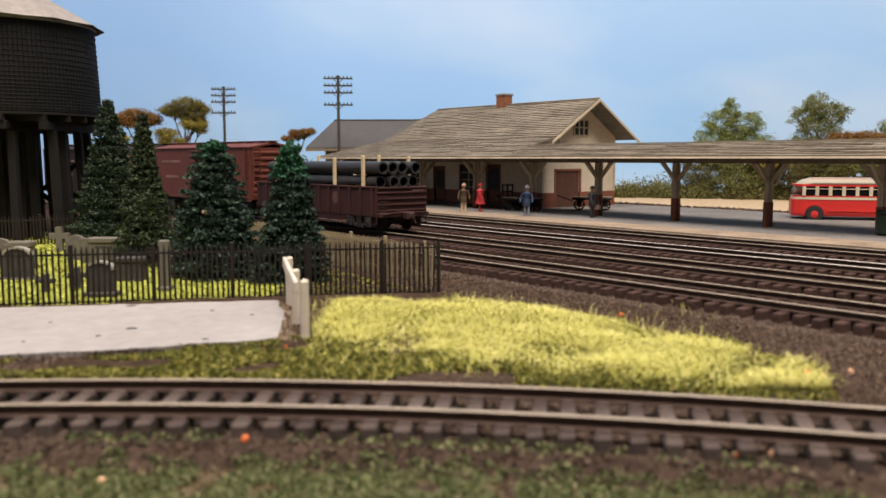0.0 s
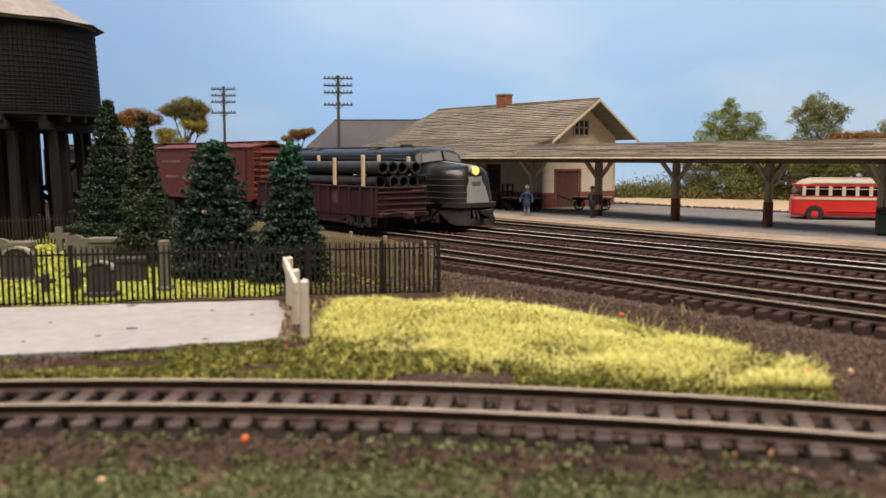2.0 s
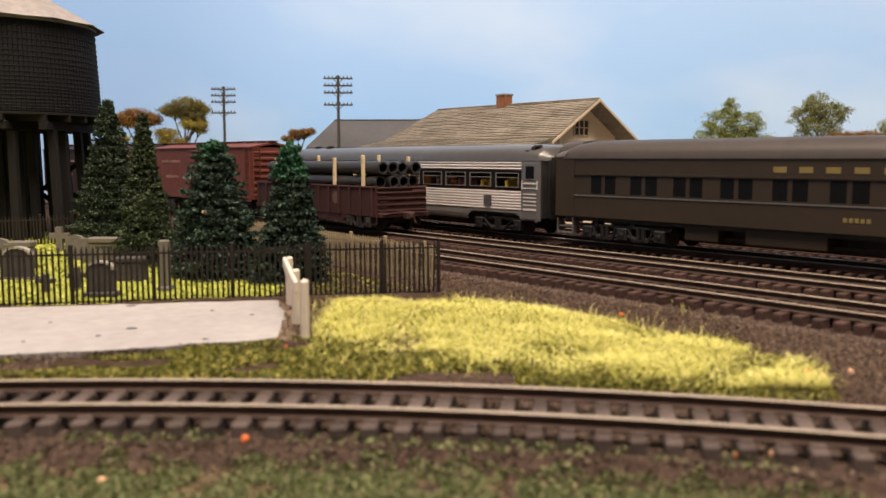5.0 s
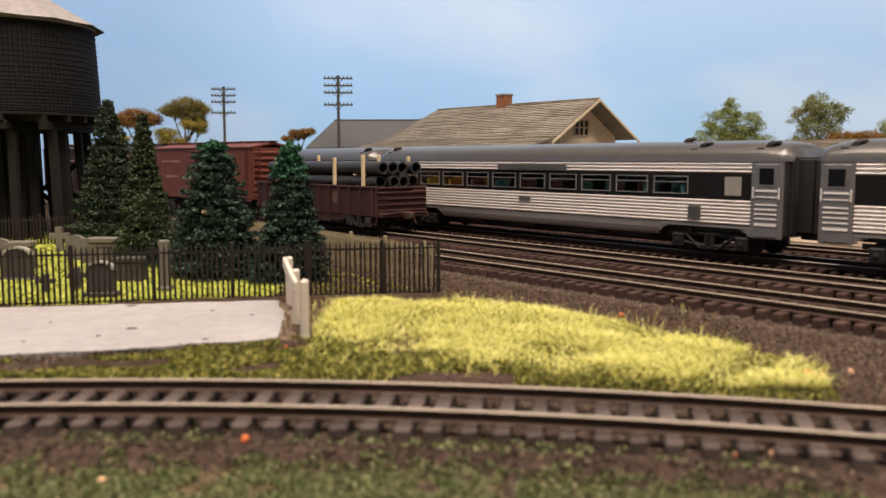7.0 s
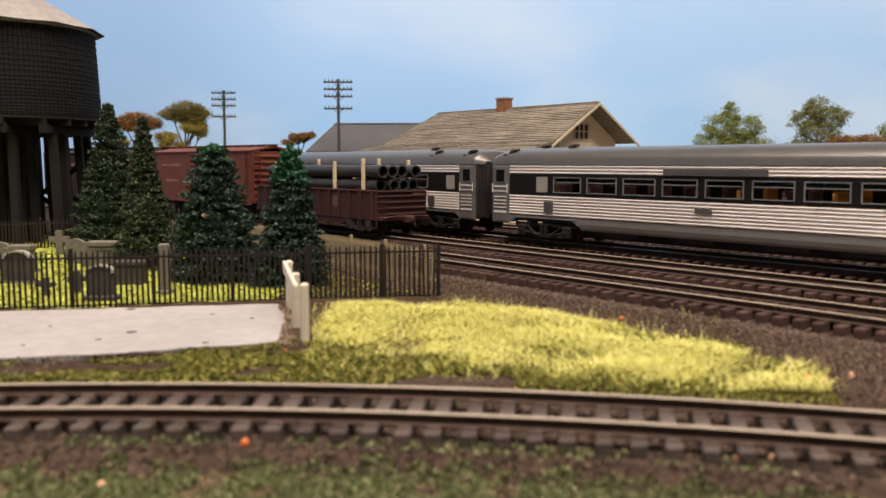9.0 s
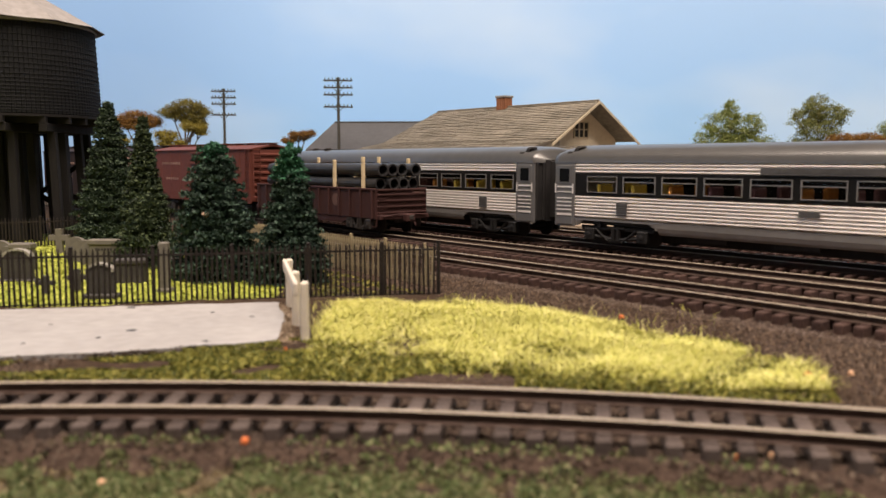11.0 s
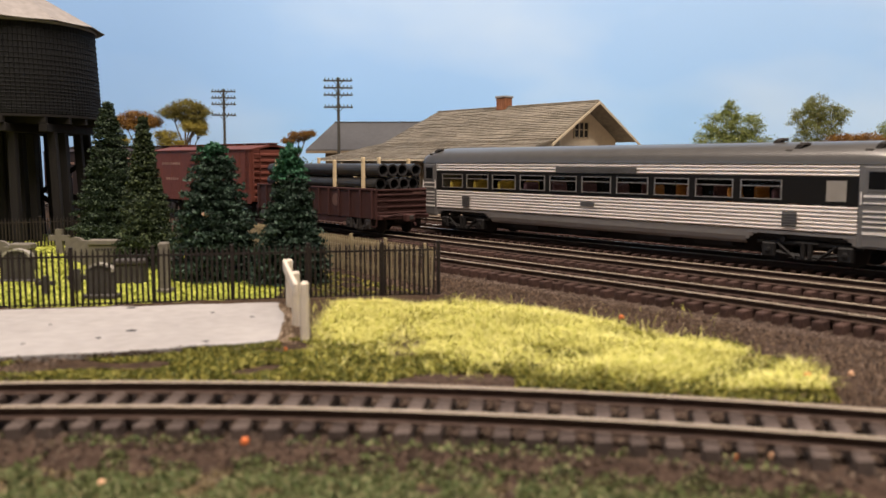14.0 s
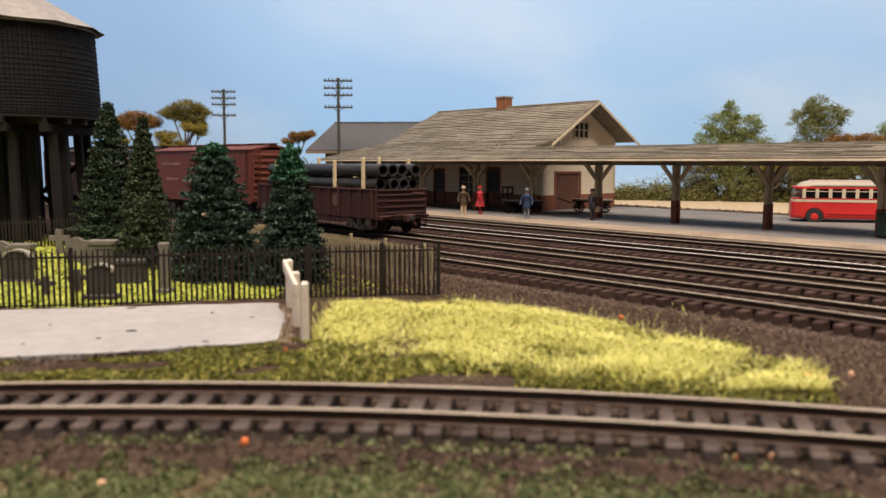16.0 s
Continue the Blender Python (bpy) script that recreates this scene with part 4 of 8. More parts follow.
        for v in box(bm, x - 0.12, x + 0.16, y - 0.02, y + 0.26, z + 0.12, z + 0.40, 0.03):
            v.co.x += (v.co.z - z - 0.12) * 0.7
        box(bm, x + 0.12, x + 0.42, y + 0.02, y + 0.30, z + 0.33, z + 0.44, 0.03)
        part("roof_vent", bm, M_TRUCK, c)
    # added dark block: hides the lit platform showing beneath the coach
    plain("underfloor_fill", c, (-7.2, 7.2, -0.45, 0.45, 0.24, 0.88), M_TRUCK, 0.04)
    plain("cabin_floor", c, (-10.4, 10.4, -1.4, 1.4, 1.02, 1.1), M_INSIDE)
    plain("cabin_wall", c, [(e - 0.15, e - 0.05, -1.42, 1.42, 1.1, 3.3), (-er + 0.05, -er + 0.15, -1.42, 1.42, 1.1, 3.3)], M_INSIDE)
    plain("cabin_light", c, (-9.5, 9.5, -0.12, 0.12, 3.28, 3.33), M_CABINLIGHT)
    for i in range(12):
        x = -9.3 + i * 1.69
        for y in (-0.9, 0.9):
            bm = bmesh.new()
            box(bm, x - 0.25, x + 0.25, y - 0.45, y + 0.45, 1.1, 1.75, 0.05)
            box(bm, x - 0.35, x - 0.18, y - 0.45, y + 0.45, 1.6, 2.52, 0.06)
            part("seat", bm, M_SEATS[seats[i % len(seats)]], c)
    for x in (-8.6, 8.6):
        truck(c, x, 2, 2.6, M_COACHTRUCK)
    return c


def pullman():
    c = thing("heavyweight_coach", "dark olive heavyweight sleeping car with brown roof and paired windows", "railway coach")
    H, hw = 12.3, 1.5
    groups = [9.78] + [7.85 - i * 1.95 for i in range(10)]
    holes = []
    for i, g in enumerate(groups):
        holes += [(g - 0.3, g + 0.3)] if i == 0 else [(g - 0.62, g - 0.08), (g + 0.08, g + 0.62)]
    holes = sorted(holes)
    for side in (-1, 1):
        bm = bmesh.new()
        y0, y1 = side * hw - 0.04, side * hw + 0.04
        box(bm, -11.2, 11.2, y0, y1, 1.08, 2.04)
        box(bm, -11.2, 11.2, y0, y1, 2.76, 3.46)
        x = -11.2
        for a, b in holes:
            box(bm, x, a, y0, y1, 2.04, 2.76)
            x = b
        box(bm, x, 11.2, y0, y1, 2.04, 2.76)
        part("side_wall", bm, M_PULL, c)
        plain("belt_rail", c, (-11.2, 11.2, side * (hw + 0.05) - 0.015, side * (hw + 0.05) + 0.015, 1.93, 1.98), M_STRIPE)
        plain("roof_rail", c, (-11.2, 11.2, side * (hw + 0.06) - 0.03, side * (hw + 0.06) + 0.03, 2.80, 2.87), M_PULL)
        for a, b in holes:
            g = plain("window", c, (a, b, side * hw - 0.03, side * hw - 0.01, 2.04, 2.76), M_LENS)
            plain("window_sash", g, [(a, b, side * hw - 0.01, side * hw + 0.02, 2.38, 2.42)], M_PULL)
        bars("letter_bars", c, -2.5, 3.75, side * (hw + 0.045), 2.99, 0.2, M_GOLD, 7, 0.48)
        bars("number_bars", c, -0.1, 0.8, side * (hw + 0.045), 1.45, 0.14, M_GOLD, 5)
        for s in (-1, 1):
            a, b = (11.2, 12.2) if s > 0 else (-12.2, -11.2)
            d = plain("vestibule_side", c, (a, b, side * hw - 0.06, side * hw + 0.0, 1.08, 3.46), M_PULL)
            plain("door_pane", d, ((a + b) / 2 - 0.25, (a + b) / 2 + 0.25, side * hw + side * 0.012 - 0.01, side * hw + side * 0.012 + 0.01, 2.1, 2.75), M_LENS)
            plain("steps", c, [(a + 0.1, b - 0.1, side * (1.42 - k * 0.12) - 0.14, side * (1.42 - k * 0.12) + 0.14, 0.36 + k * 0.26, 0.41 + k * 0.26) for k in range(3)]
                  + [(a + 0.06, a + 0.1, side * 1.3 - 0.22, side * 1.3 + 0.22, 0.34, 1.0), (b - 0.1, b - 0.06, side * 1.3 - 0.22, side * 1.3 + 0.22, 0.34, 1.0)], M_STEELDULL)
    for s in (-1, 1):
        plain("end_wall", c, (s * 12.2 - 0.05, s * 12.2 + 0.05, -1.45, 1.45, 1.05, 3.48), M_PULL)
        plain("diaphragm", c, [(s * 12.4 - 0.16, s * 12.4 + 0.16, -0.6, -0.4, 0.95, 3.45), (s * 12.4 - 0.16, s * 12.4 + 0.16, 0.4, 0.6, 0.95, 3.45), (s * 12.4 - 0.16, s * 12.4 + 0.16, -0.4, 0.4, 3.2, 3.45)], M_DIAPH, 0.03)
        plain("coupler", c, (s * 12.4 - 0.35, s * 12.4 + 0.35, -0.12, 0.12, 0.7, 0.92), M_TRUCK, 0.03)
    plain("underframe", c, (-11.8, 11.8, -1.35, 1.35, 0.9, 1.1), M_TRUCK)
    for x, w in ((-5.3, 0.7), (-2.1, 1.45), (3.15, 1.4)):
        plain("battery_box", c, (x - w, x + w, -1.36, 1.36, 0.44, 1.0), M_PULL, 0.04)
    # dark block added to keep the gap under the floor black
    plain("underfloor_fill", c, (-7.2, 7.2, -0.4, 0.4, 0.3, 0.92), M_TRUCK, 0.04)
    plain("truss_pipe", c, [(-7.0, 7.0, -0.9, -0.82, 0.5, 0.58), (-7.0, 7.0, 0.82, 0.9, 0.5, 0.58)], M_TRUCK)
    coach_roof(c, -11.7, 11.7, hw + 0.08, 3.46, 4.22, M_PULLROOF)
    for s in (-1, 1):
        # the roof's end: a low rounded hood with a deep curved visor over it
        bm = bmesh.new()
        loft(bm, [[(s * x, y, 3.46 + (z - 3.46) * k) for y, z in roof_section(hw + 0.06, 3.46, 4.1)] for x, k in ((11.4, 0.75), (11.9, 0.72), (12.2, 0.6), (12.36, 0.35))])
        bmesh.ops.holes_fill(bm, edges=[e for e in bm.edges if e.is_boundary])
        bmesh.ops.recalc_face_normals(bm, faces=bm.faces)
        hood = part("end_hood", bm, M_HOOD, c, smooth=True)
        bm = bmesh.new()
        secs = []
        for x, k in ((11.35, 1.0), (11.75, 1.0), (12.1, 0.97), (12.4, 0.9)):
            arc = [(y * 0.78, 3.62 + (z - 3.46) * 0.8 * k) for y, z in roof_section(hw, 3.46, 4.22)]
            secs.append([(s * x, y, z) for y, z in arc] + [(s * x, y * 0.93, z - 0.05) for y, z in arc[::-1]])
        loft(bm, secs, closed=True)
        bmesh.ops.recalc_face_normals(bm, faces=bm.faces)
        part("visor", bm, M_PULLROOF, hood, smooth=False)
    plain("cabin_wall", c, (-11, 11, -0.05, 0.05, 1.02, 3.3), M_PALE)
    for x in (-8.8, 8.8):
        truck(c, x, 3, 3.5, M_COACHTRUCK)
    return c


def fx(z):
    """How far forward the leaning nose reaches at a height."""
    return 9.80 + (2.45 - z) * 0.22


def nose_plan(z, k=1.0, out=0.0):
    """The nose's outline at a height, from the near cab corner round to the far one; k draws it in towards the crown."""
    f = fx(z) - (1 - k) * 0.5
    half = [(6.75, 1.53), (f - 1.45, 1.53), (f - 0.95, 1.48), (f - 0.58, 1.36), (f - 0.32, 1.17), (f - 0.14, 0.94), (f - 0.03, 0.70), (f, 0.42), (f, 0.0)]
    pts = [(x + (out if x > 8.6 else 0) * (1 - y / 1.6), -(y * k + (out if y else 0))) for x, y in half]
    return pts + [(x, -y) for x, y in pts[-2::-1]]


def crown_z(x):
    return 3.10 + (9.6 - x) * 0.085


def strip_along(bm, line, z0, z1, thick):
    """An upright thin sheet along a plan line."""
    secs = []
    for i, (x, y) in enumerate(line):
        p, q = line[max(0, i - 1)], line[min(len(line) - 1, i + 1)]
        d = Vector((q[0] - p[0], q[1] - p[1])).normalized()
        nx, ny = d.y * thick, -d.x * thick
        lo = z0[i] if isinstance(z0, list) else z0
        secs.append([(x, y, lo), (x + nx, y + ny, lo), (x + nx, y + ny, z1), (x, y, z1)])
    loft(bm, secs, closed=True)
    bmesh.ops.recalc_face_normals(bm, faces=bm.faces)


def engine():
    """A dark green streamlined diesel with a blunt leaning nose."""
    c = thing("diesel_locomotive", "dark green streamlined diesel locomotive with silver stripes and lit headlight", "locomotive")
    hw, back = 1.53, -10.95
    bm = bmesh.new()

    def sec(x, half, sill, eave, crown):
        pts = [(x, -half, sill), (x, -half, sill + 0.25), (x, -half, (sill + eave) / 2), (x, -half, eave)]
        for y, z in roof_section(half, eave, crown, 12)[1:-1]:
            pts.append((x, y, z))
        pts += [(x, half, eave), (x, half, (sill + eave) / 2), (x, half, sill + 0.25), (x, half, sill)]
        return [(px + (0.25 * (1 - abs(py) / hw) if px > 6.6 else 0), py, pz) for px, py, pz in pts]
    secs = [sec(back, hw - 0.16, 1.2, 3.44, 3.93), sec(back + 0.12, hw - 0.05, 1.2, 3.48, 4.0), sec(back + 0.35, hw, 1.2, 3.5, 4.06), sec(6.2, hw, 1.2, 3.5, 4.07), sec(6.5, hw, 1.2, 3.48, 4.02),
            sec(6.75, hw, 1.2, 3.42, 3.92), sec(7.0, hw, 1.2, 3.02, 3.3)]
    loft(bm, secs)
    bmesh.ops.holes_fill(bm, edges=[e for e in bm.edges if e.is_boundary])
    bmesh.ops.recalc_face_normals(bm, faces=bm.faces)
    part("body", bm, M_BLACKGREEN, c)
    # nose: straight flanks, rounded corners, a soft shoulder up to the crown
    bm = bmesh.new()
    secs = []
    for z, k, lift in ((1.0, 1, 0), (1.3, 1, 0), (1.9, 1, 0), (2.42, 1, 0), (2.58, 0.99, 0.1), (2.70, 0.965, 0.3), (2.81, 0.92, 0.55), (2.91, 0.84, 0.8), (2.99, 0.72, 0.95), (3.05, 0.54, 1), (3.085, 0.32, 1), (3.10, 0.1, 1)):
        secs.append([(x, y, z + lift * (9.6 - x) * 0.085) for x, y in nose_plan(z, k)])
    loft(bm, secs, closed=True)
    bmesh.ops.recalc_face_normals(bm, faces=bm.faces)
    nose = part("nose", bm, M_BLACKGREEN, c, smooth=True)
    bm = bmesh.new()
    loft(bm, [[(x, y, crown_z(x) + o - (0.10 if x > 9.55 else 0)) for y, o in ((-0.24, -0.05), (-0.24, 0.02), (0, 0.03), (0.24, 0.02), (0.24, -0.05))] for x in (7.25, 8.0, 9.0, 9.5, 9.62)], closed=True)
    bmesh.ops.recalc_face_normals(bm, faces=bm.faces)
    part("nose_ridge", bm, M_NOSE, nose, "silver band along the nose top")
    lamp_at = Matrix.Translation((9.60, 0, 2.83)) @ Matrix.Rotation(math.radians(80), 4, "Y")
    bm = bmesh.new()
    lathe(bm, [(0.30, 0), (0.29, 0.16), (0.24, 0.21)], 20, lamp_at)
    part("headlight_ring", bm, M_NOSE, nose)
    bm = bmesh.new()
    lathe(bm, [(0.215, 0.18), (0.20, 0.24), (0.10, 0.28)], 20, lamp_at)
    part("headlight", bm, M_LAMP, nose, "lit yellow headlight")
    bm = bmesh.new()
    zs = [1.28 + i * 0.13 for i in range(11)]
    loft(bm, [[(fx(z) - 0.05, -w, z), (fx(z) + 0.02 - 0.04, -w, z), (fx(z) + 0.022, -w * 0.5, z), (fx(z) + 0.022, w * 0.5, z), (fx(z) - 0.02, w, z), (fx(z) - 0.05, w, z)] for z, w in [(z, 0.74 - (z - 1.28) * 0.17) for z in zs]], closed=True)
    bmesh.ops.recalc_face_normals(bm, faces=bm.faces)
    panel = part("nose_panel", bm, M_NOSE, nose, "silver front panel")
    plain("herald", panel, (fx(2.2) - 0.04, fx(2.2) + 0.045, -0.3, 0.3, 2.0, 2.35), M_STRIPE, 0.02)
    for z in (1.07, 1.155, 1.24):
        bm = bmesh.new()
        half = [(8.9, 1.50), (9.45, 1.47), (9.85, 1.34), (10.15, 1.08), (10.34, 0.7), (10.38, 0.0)]
        prism(bm, [(x, -y) for x, y in half] + [(x, y) for x, y in half[-2::-1]], z, z + 0.05)
        part("anticlimber", bm, M_ENGINESKIRT, nose)
    bm = bmesh.new()
    half = [(8.9, 1.46), (9.45, 1.43), (9.82, 1.3), (10.1, 1.05), (10.28, 0.7), (10.3, 0.0)]
    prism(bm, [(x, -y) for x, y in half] + [(x, y) for x, y in half[-2::-1]], 1.05, 1.28)
    part("bumper", bm, M_BLACKGREEN, nose)
    # pilot: two swept side plates, a front plate and a black block for the shade in the coupler opening
    for s in (-1, 1):
        bm = bmesh.new()
        line = [(8.2, s * 1.46), (8.7, s * 1.46), (9.1, s * 1.44), (9.45, s * 1.38), (9.8, s * 1.22), (10.08, s * 0.95), (10.2, s * 0.62)]
        strip_along(bm, line, [1.02, 0.78, 0.52, 0.28, 0.19, 0.17, 0.17], 1.08, s * 0.05)
        part("pilot", bm, M_ENGINESKIRT, c)
    plain("pilot_front", c, [(10.17, 10.23, -0.62, 0.62, 0.17, 0.47)], M_ENGINESKIRT, 0.01)
    plain("pilot_opening_shade", c, (9.5, 9.75, -1.2, 1.2, 0.2, 1.06), M_DIAPH)
    plain("coupler", c, [(9.8, 10.75, -0.13, 0.13, 0.70, 0.92), (10.68, 10.98, -0.24, 0.19, 0.64, 0.98)], M_TRUCK, 0.03)
    plain("coupler", c, (-11.7, -10.9, -0.14, 0.14, 0.72, 0.95), M_TRUCK, 0.03)
    bm = bmesh.new()
    for y0, z0, y1, z1 in ((-0.5, 1.0, -0.75, 0.35), (0.5, 1.0, 0.75, 0.35), (-0.3, 0.9, -0.35, 0.3)):
        rod(bm, (10.22, y0, z0), (10.5, (y0 + y1) / 2, (z0 + z1) / 2 - 0.1), 0.045, n=6)
        rod(bm, (10.5, (y0 + y1) / 2, (z0 + z1) / 2 - 0.1), (10.42, y1, z1), 0.045, n=6)
    part("air_hose", bm, M_TRUCK, c)
    plain("back_wall", c, (back - 0.06, back + 0.02, -0.55, 0.55, 1.1, 3.3), M_DIAPH, 0.03)
    for s in (-1, 1):
        # windscreen pane with its rim
        q = [Vector((7.20, s * 0.09, 3.37)), Vector((7.03, s * 1.24, 3.24)), Vector((6.845, s * 1.18, 3.71)), Vector((7.01, s * 0.09, 3.87))]
        bm = bmesh.new()
        off = Vector((0.045, 0, 0.025))
        lo, hi = [bm.verts.new(p) for p in q], [bm.verts.new(p + off) for p in q]
        for j in range(4):
            bm.faces.new((lo[j], lo[(j + 1) % 4], hi[(j + 1) % 4], hi[j]))
        bm.faces.new(lo[::-1]), bm.faces.new(hi)
        bmesh.ops.recalc_face_normals(bm, faces=bm.faces)
        g = part("windscreen", bm, M_SCREEN, c)
        bm = bmesh.new()
        for j in range(4):
            rod(bm, q[j] + off, q[(j + 1) % 4] + off, 0.026, n=6)
        part("windscreen_rim", bm, M_STRIPE, g)
        y = s * (hw + 0.012)
        # cab window with a round front end
        arc = [(4.9, 2.76), (6.3, 2.76)] + [(6.3 + 0.34 * math.cos(a), 3.10 + 0.34 * math.sin(a)) for a in [math.pi * (i / 8 - 0.5) for i in range(1, 8)]] + [(6.3, 3.44), (4.9, 3.44)]
        bm = bmesh.new()
        outline_block(bm, arc, y - 0.012, y + 0.012)
        cw = part("cab_window", bm, M_LENS, c)
        bm = bmesh.new()
        for p, r in zip(arc[1:], arc[2:]):
            rod(bm, (p[0], y + s * 0.012, p[1]), (r[0], y + s * 0.012, r[1]), 0.024, n=5)
        part("window_rim", bm, M_STRIPE, cw)
        plain("cab_post", cw, [(5.55, 5.65, y - 0.02, y + 0.02, 2.76, 3.44)], M_BLACKGREEN)
        for x in (-6.1, -4.55, -3.0, 0.72, 2.3, 3.85):
            g = plain("side_window", c, (x - 0.42, x + 0.42, y - 0.01, y + 0.01, 2.82, 3.22), M_LENS)
            plain("window_visor", g, (x - 0.44, x + 0.44, y + s * 0.03 - 0.03, y + s * 0.03 + 0.03, 3.22, 3.26), M_STRIPE)
            plain("window_sill", g, (x - 0.38, x + 0.38, y + s * 0.015 - 0.015, y + s * 0.015 + 0.015, 2.79, 2.82), M_STRIPE)
        for x0, x1 in ((-8.65, -6.95), (-1.75, -0.05)):
            g = plain("air_grille", c, (x0, x1, y - 0.008, y + 0.008, 2.73, 3.42), M_DIAPH)
            for k in range(9):
                plain("slat", g, (x0, x1, y - 0.01, y + s * 0.02 + 0.012, 2.75 + k * 0.075, 2.785 + k * 0.075), M_BLACKGREEN)
        for z, x1 in ((2.68, 6.3), (2.43, 6.76), (2.12, 6.76), (1.79, 6.76), (1.5, 6.76)):
            plain("stripe", c, (back + 0.3, x1, y - 0.004, y + 0.006, z, z + 0.028), M_STRIPE)
            if x1 > 6.5:
                bm = bmesh.new()
                line = [p for p in nose_plan(z, 1, 0.004) if (p[1] < -0.6 if s < 0 else p[1] > 0.6)]
                strip_along(bm, line, z, z + 0.028, 0.012)
                part("stripe", bm, M_STRIPE, nose)
        plain("sill_rail", c, (back + 0.2, 8.3, y - 0.01, y + 0.01, 1.2, 1.25), M_STRIPE)
        plain("roof_edge", c, (back + 0.3, 6.2, s * 1.50 - 0.03, s * 1.50 + 0.03, 3.655, 3.70), M_ROOFEDGE)
        plain("gutter", c, (back + 0.3, 6.3, y - 0.012, y + 0.012, 3.475, 3.50), M_STRIPE)
        bars("letter_bars", c, 0.15, 1.95, s * (hw + 0.02), 2.20, 0.16, M_FADED, 3, 0.3)
        bars("letter_bars", c, 2.5, 5.2, s * (hw + 0.02), 2.20, 0.16, M_FADED, 5, 0.3)
        plain("step_panel", c, (5.38, 5.66, s * (hw + 0.03) - 0.02, s * (hw + 0.03) + 0.02, 1.55, 1.87), M_NOSE, 0.02)
        for x0, x1 in ((5.3, 5.75), (-10.85, -10.45)):
            plain("ladder", c, [(x0, x1, s * (hw - 0.04) - 0.06, s * (hw - 0.04) + 0.06, z, z + 0.04) for z in (0.45, 0.72, 0.98)] + [(x, x + 0.045, s * (hw - 0.04) - 0.05, s * (hw - 0.04) + 0.05, 0.43, 1.25) for x in (x0 - 0.04, x1)], M_TRUCKGREY)
        bm = bmesh.new()
        rod(bm, (7.15, s * 1.60, 2.60), (7.85, s * 1.60, 2.58), 0.055, 0.09, 10)
        rod(bm, (7.2, s * 1.5, 2.6), (7.2, s * 1.6, 2.6), 0.03, n=6)
        part("horn", bm, M_TRUCK, c)
        plain("cab_grab_iron", c, [(xx, xx + 0.035, s * (hw + 0.05) - 0.015, s * (hw + 0.05) + 0.015, 1.3, 2.6) for xx in (5.2, 5.85)], M_TRUCKGREY)
    lettering("number_text", "0753", 0.38, M_FADED, c, pose(-9.85 * U, -(hw + 0.02) * U, 2.96 * U, 90, 0, 0))
    # roof: hatches, cowls that lean, fan covers
    for x0, x1, h in ((-8.7, -7.0, 0.08), (-2.7, 1.6, 0.07), (5.0, 5.5, 0.05)):
        plain("roof_hatch", c, (x0, x1, -0.62, 0.62, 3.95, 4.08 + h), M_TRUCK, 0.04)
    for x in (-6.4, -4.6, 1.9):
        bm = bmesh.new()
        for v in box(bm, x - 0.45, x + 0.35, -1.25, 1.25, 3.86, 4.06, 0.03):
            if v.co.z > 3.96:
                v.co.x += 0.32
                v.co.y *= 0.72
                v.co.z += 0.06
        part("roof_cowl", bm, M_TRUCK, c)
    for x, r, h in ((3.9, 0.36, 0.17), (-9.8, 0.2, 0.1), (2.9, 0.18, 0.06)):
        bm = bmesh.new()
        lathe(bm, [(r, 4.0), (r, 4.06 + h), (r * 0.8, 4.08 + h)], 14, Matrix.Translation((x, 0, 0)))
        part("roof_vent", bm, M_TRUCK, c)
    plain("fuel_tank", c, (0.4, 1.95, -1.34, 1.34, 0.22, 1.0), M_TANKBOX, 0.06)
    plain("battery_box", c, (-1.7, -0.25, -1.32, 1.32, 0.52, 1.0), M_TANKBOX, 0.04)
    plain("underframe", c, (back, 9.0, -1.25, 1.25, 0.85, 1.22), M_TRUCK)
    # added dark block that closes the bright view below the engine
    plain("underfloor_fill", c, (-4.8, 4.0, -0.4, 0.4, 0.3, 0.9), M_TRUCK, 0.04)
    bm = bmesh.new()
    for yy in (-1.2, 1.2):
        rod(bm, (-3.2, yy, 0.62), (-2.1, yy, 0.62), 0.19, n=12)
        rod(bm, (-1.9, yy, 0.38), (0.3, yy, 0.38), 0.07, n=8)
    part("air_tank", bm, M_TANKBOX, c)
    for x in (-7.2, 6.15):
        t = truck(c, x, 3, 4.5, M_TRUCKGREY)
        for s in (-1, 1):
            bm = bmesh.new()
            for i in range(-1, 2, 2):
                # drop equaliser bars swinging between the axles
                pts = [(x + i * 2.15, 0.62), (x + i * 1.75, 0.34), (x + i * 1.1, 0.26), (x + i * 0.5, 0.34), (x + i * 0.1, 0.62)]
                for p, r in zip(pts, pts[1:]):
                    rod(bm, (p[0], s * 1.44, p[1]), (r[0], s * 1.44, r[1]), 0.075, n=6)
                lathe(bm, [(0.15, -0.09), (0.15, 0.09), (0.1, 0.12)], 10, Matrix.Translation((x + i * 2.2, s * 1.46, 0.82)), axis_y=True)
            rod(bm, (x - 2.7, s * 1.42, 0.9), (x + 2.7, s * 1.42, 0.9), 0.06, n=6)
            part("equaliser", bm, M_TRUCKGREY, t)
    return c


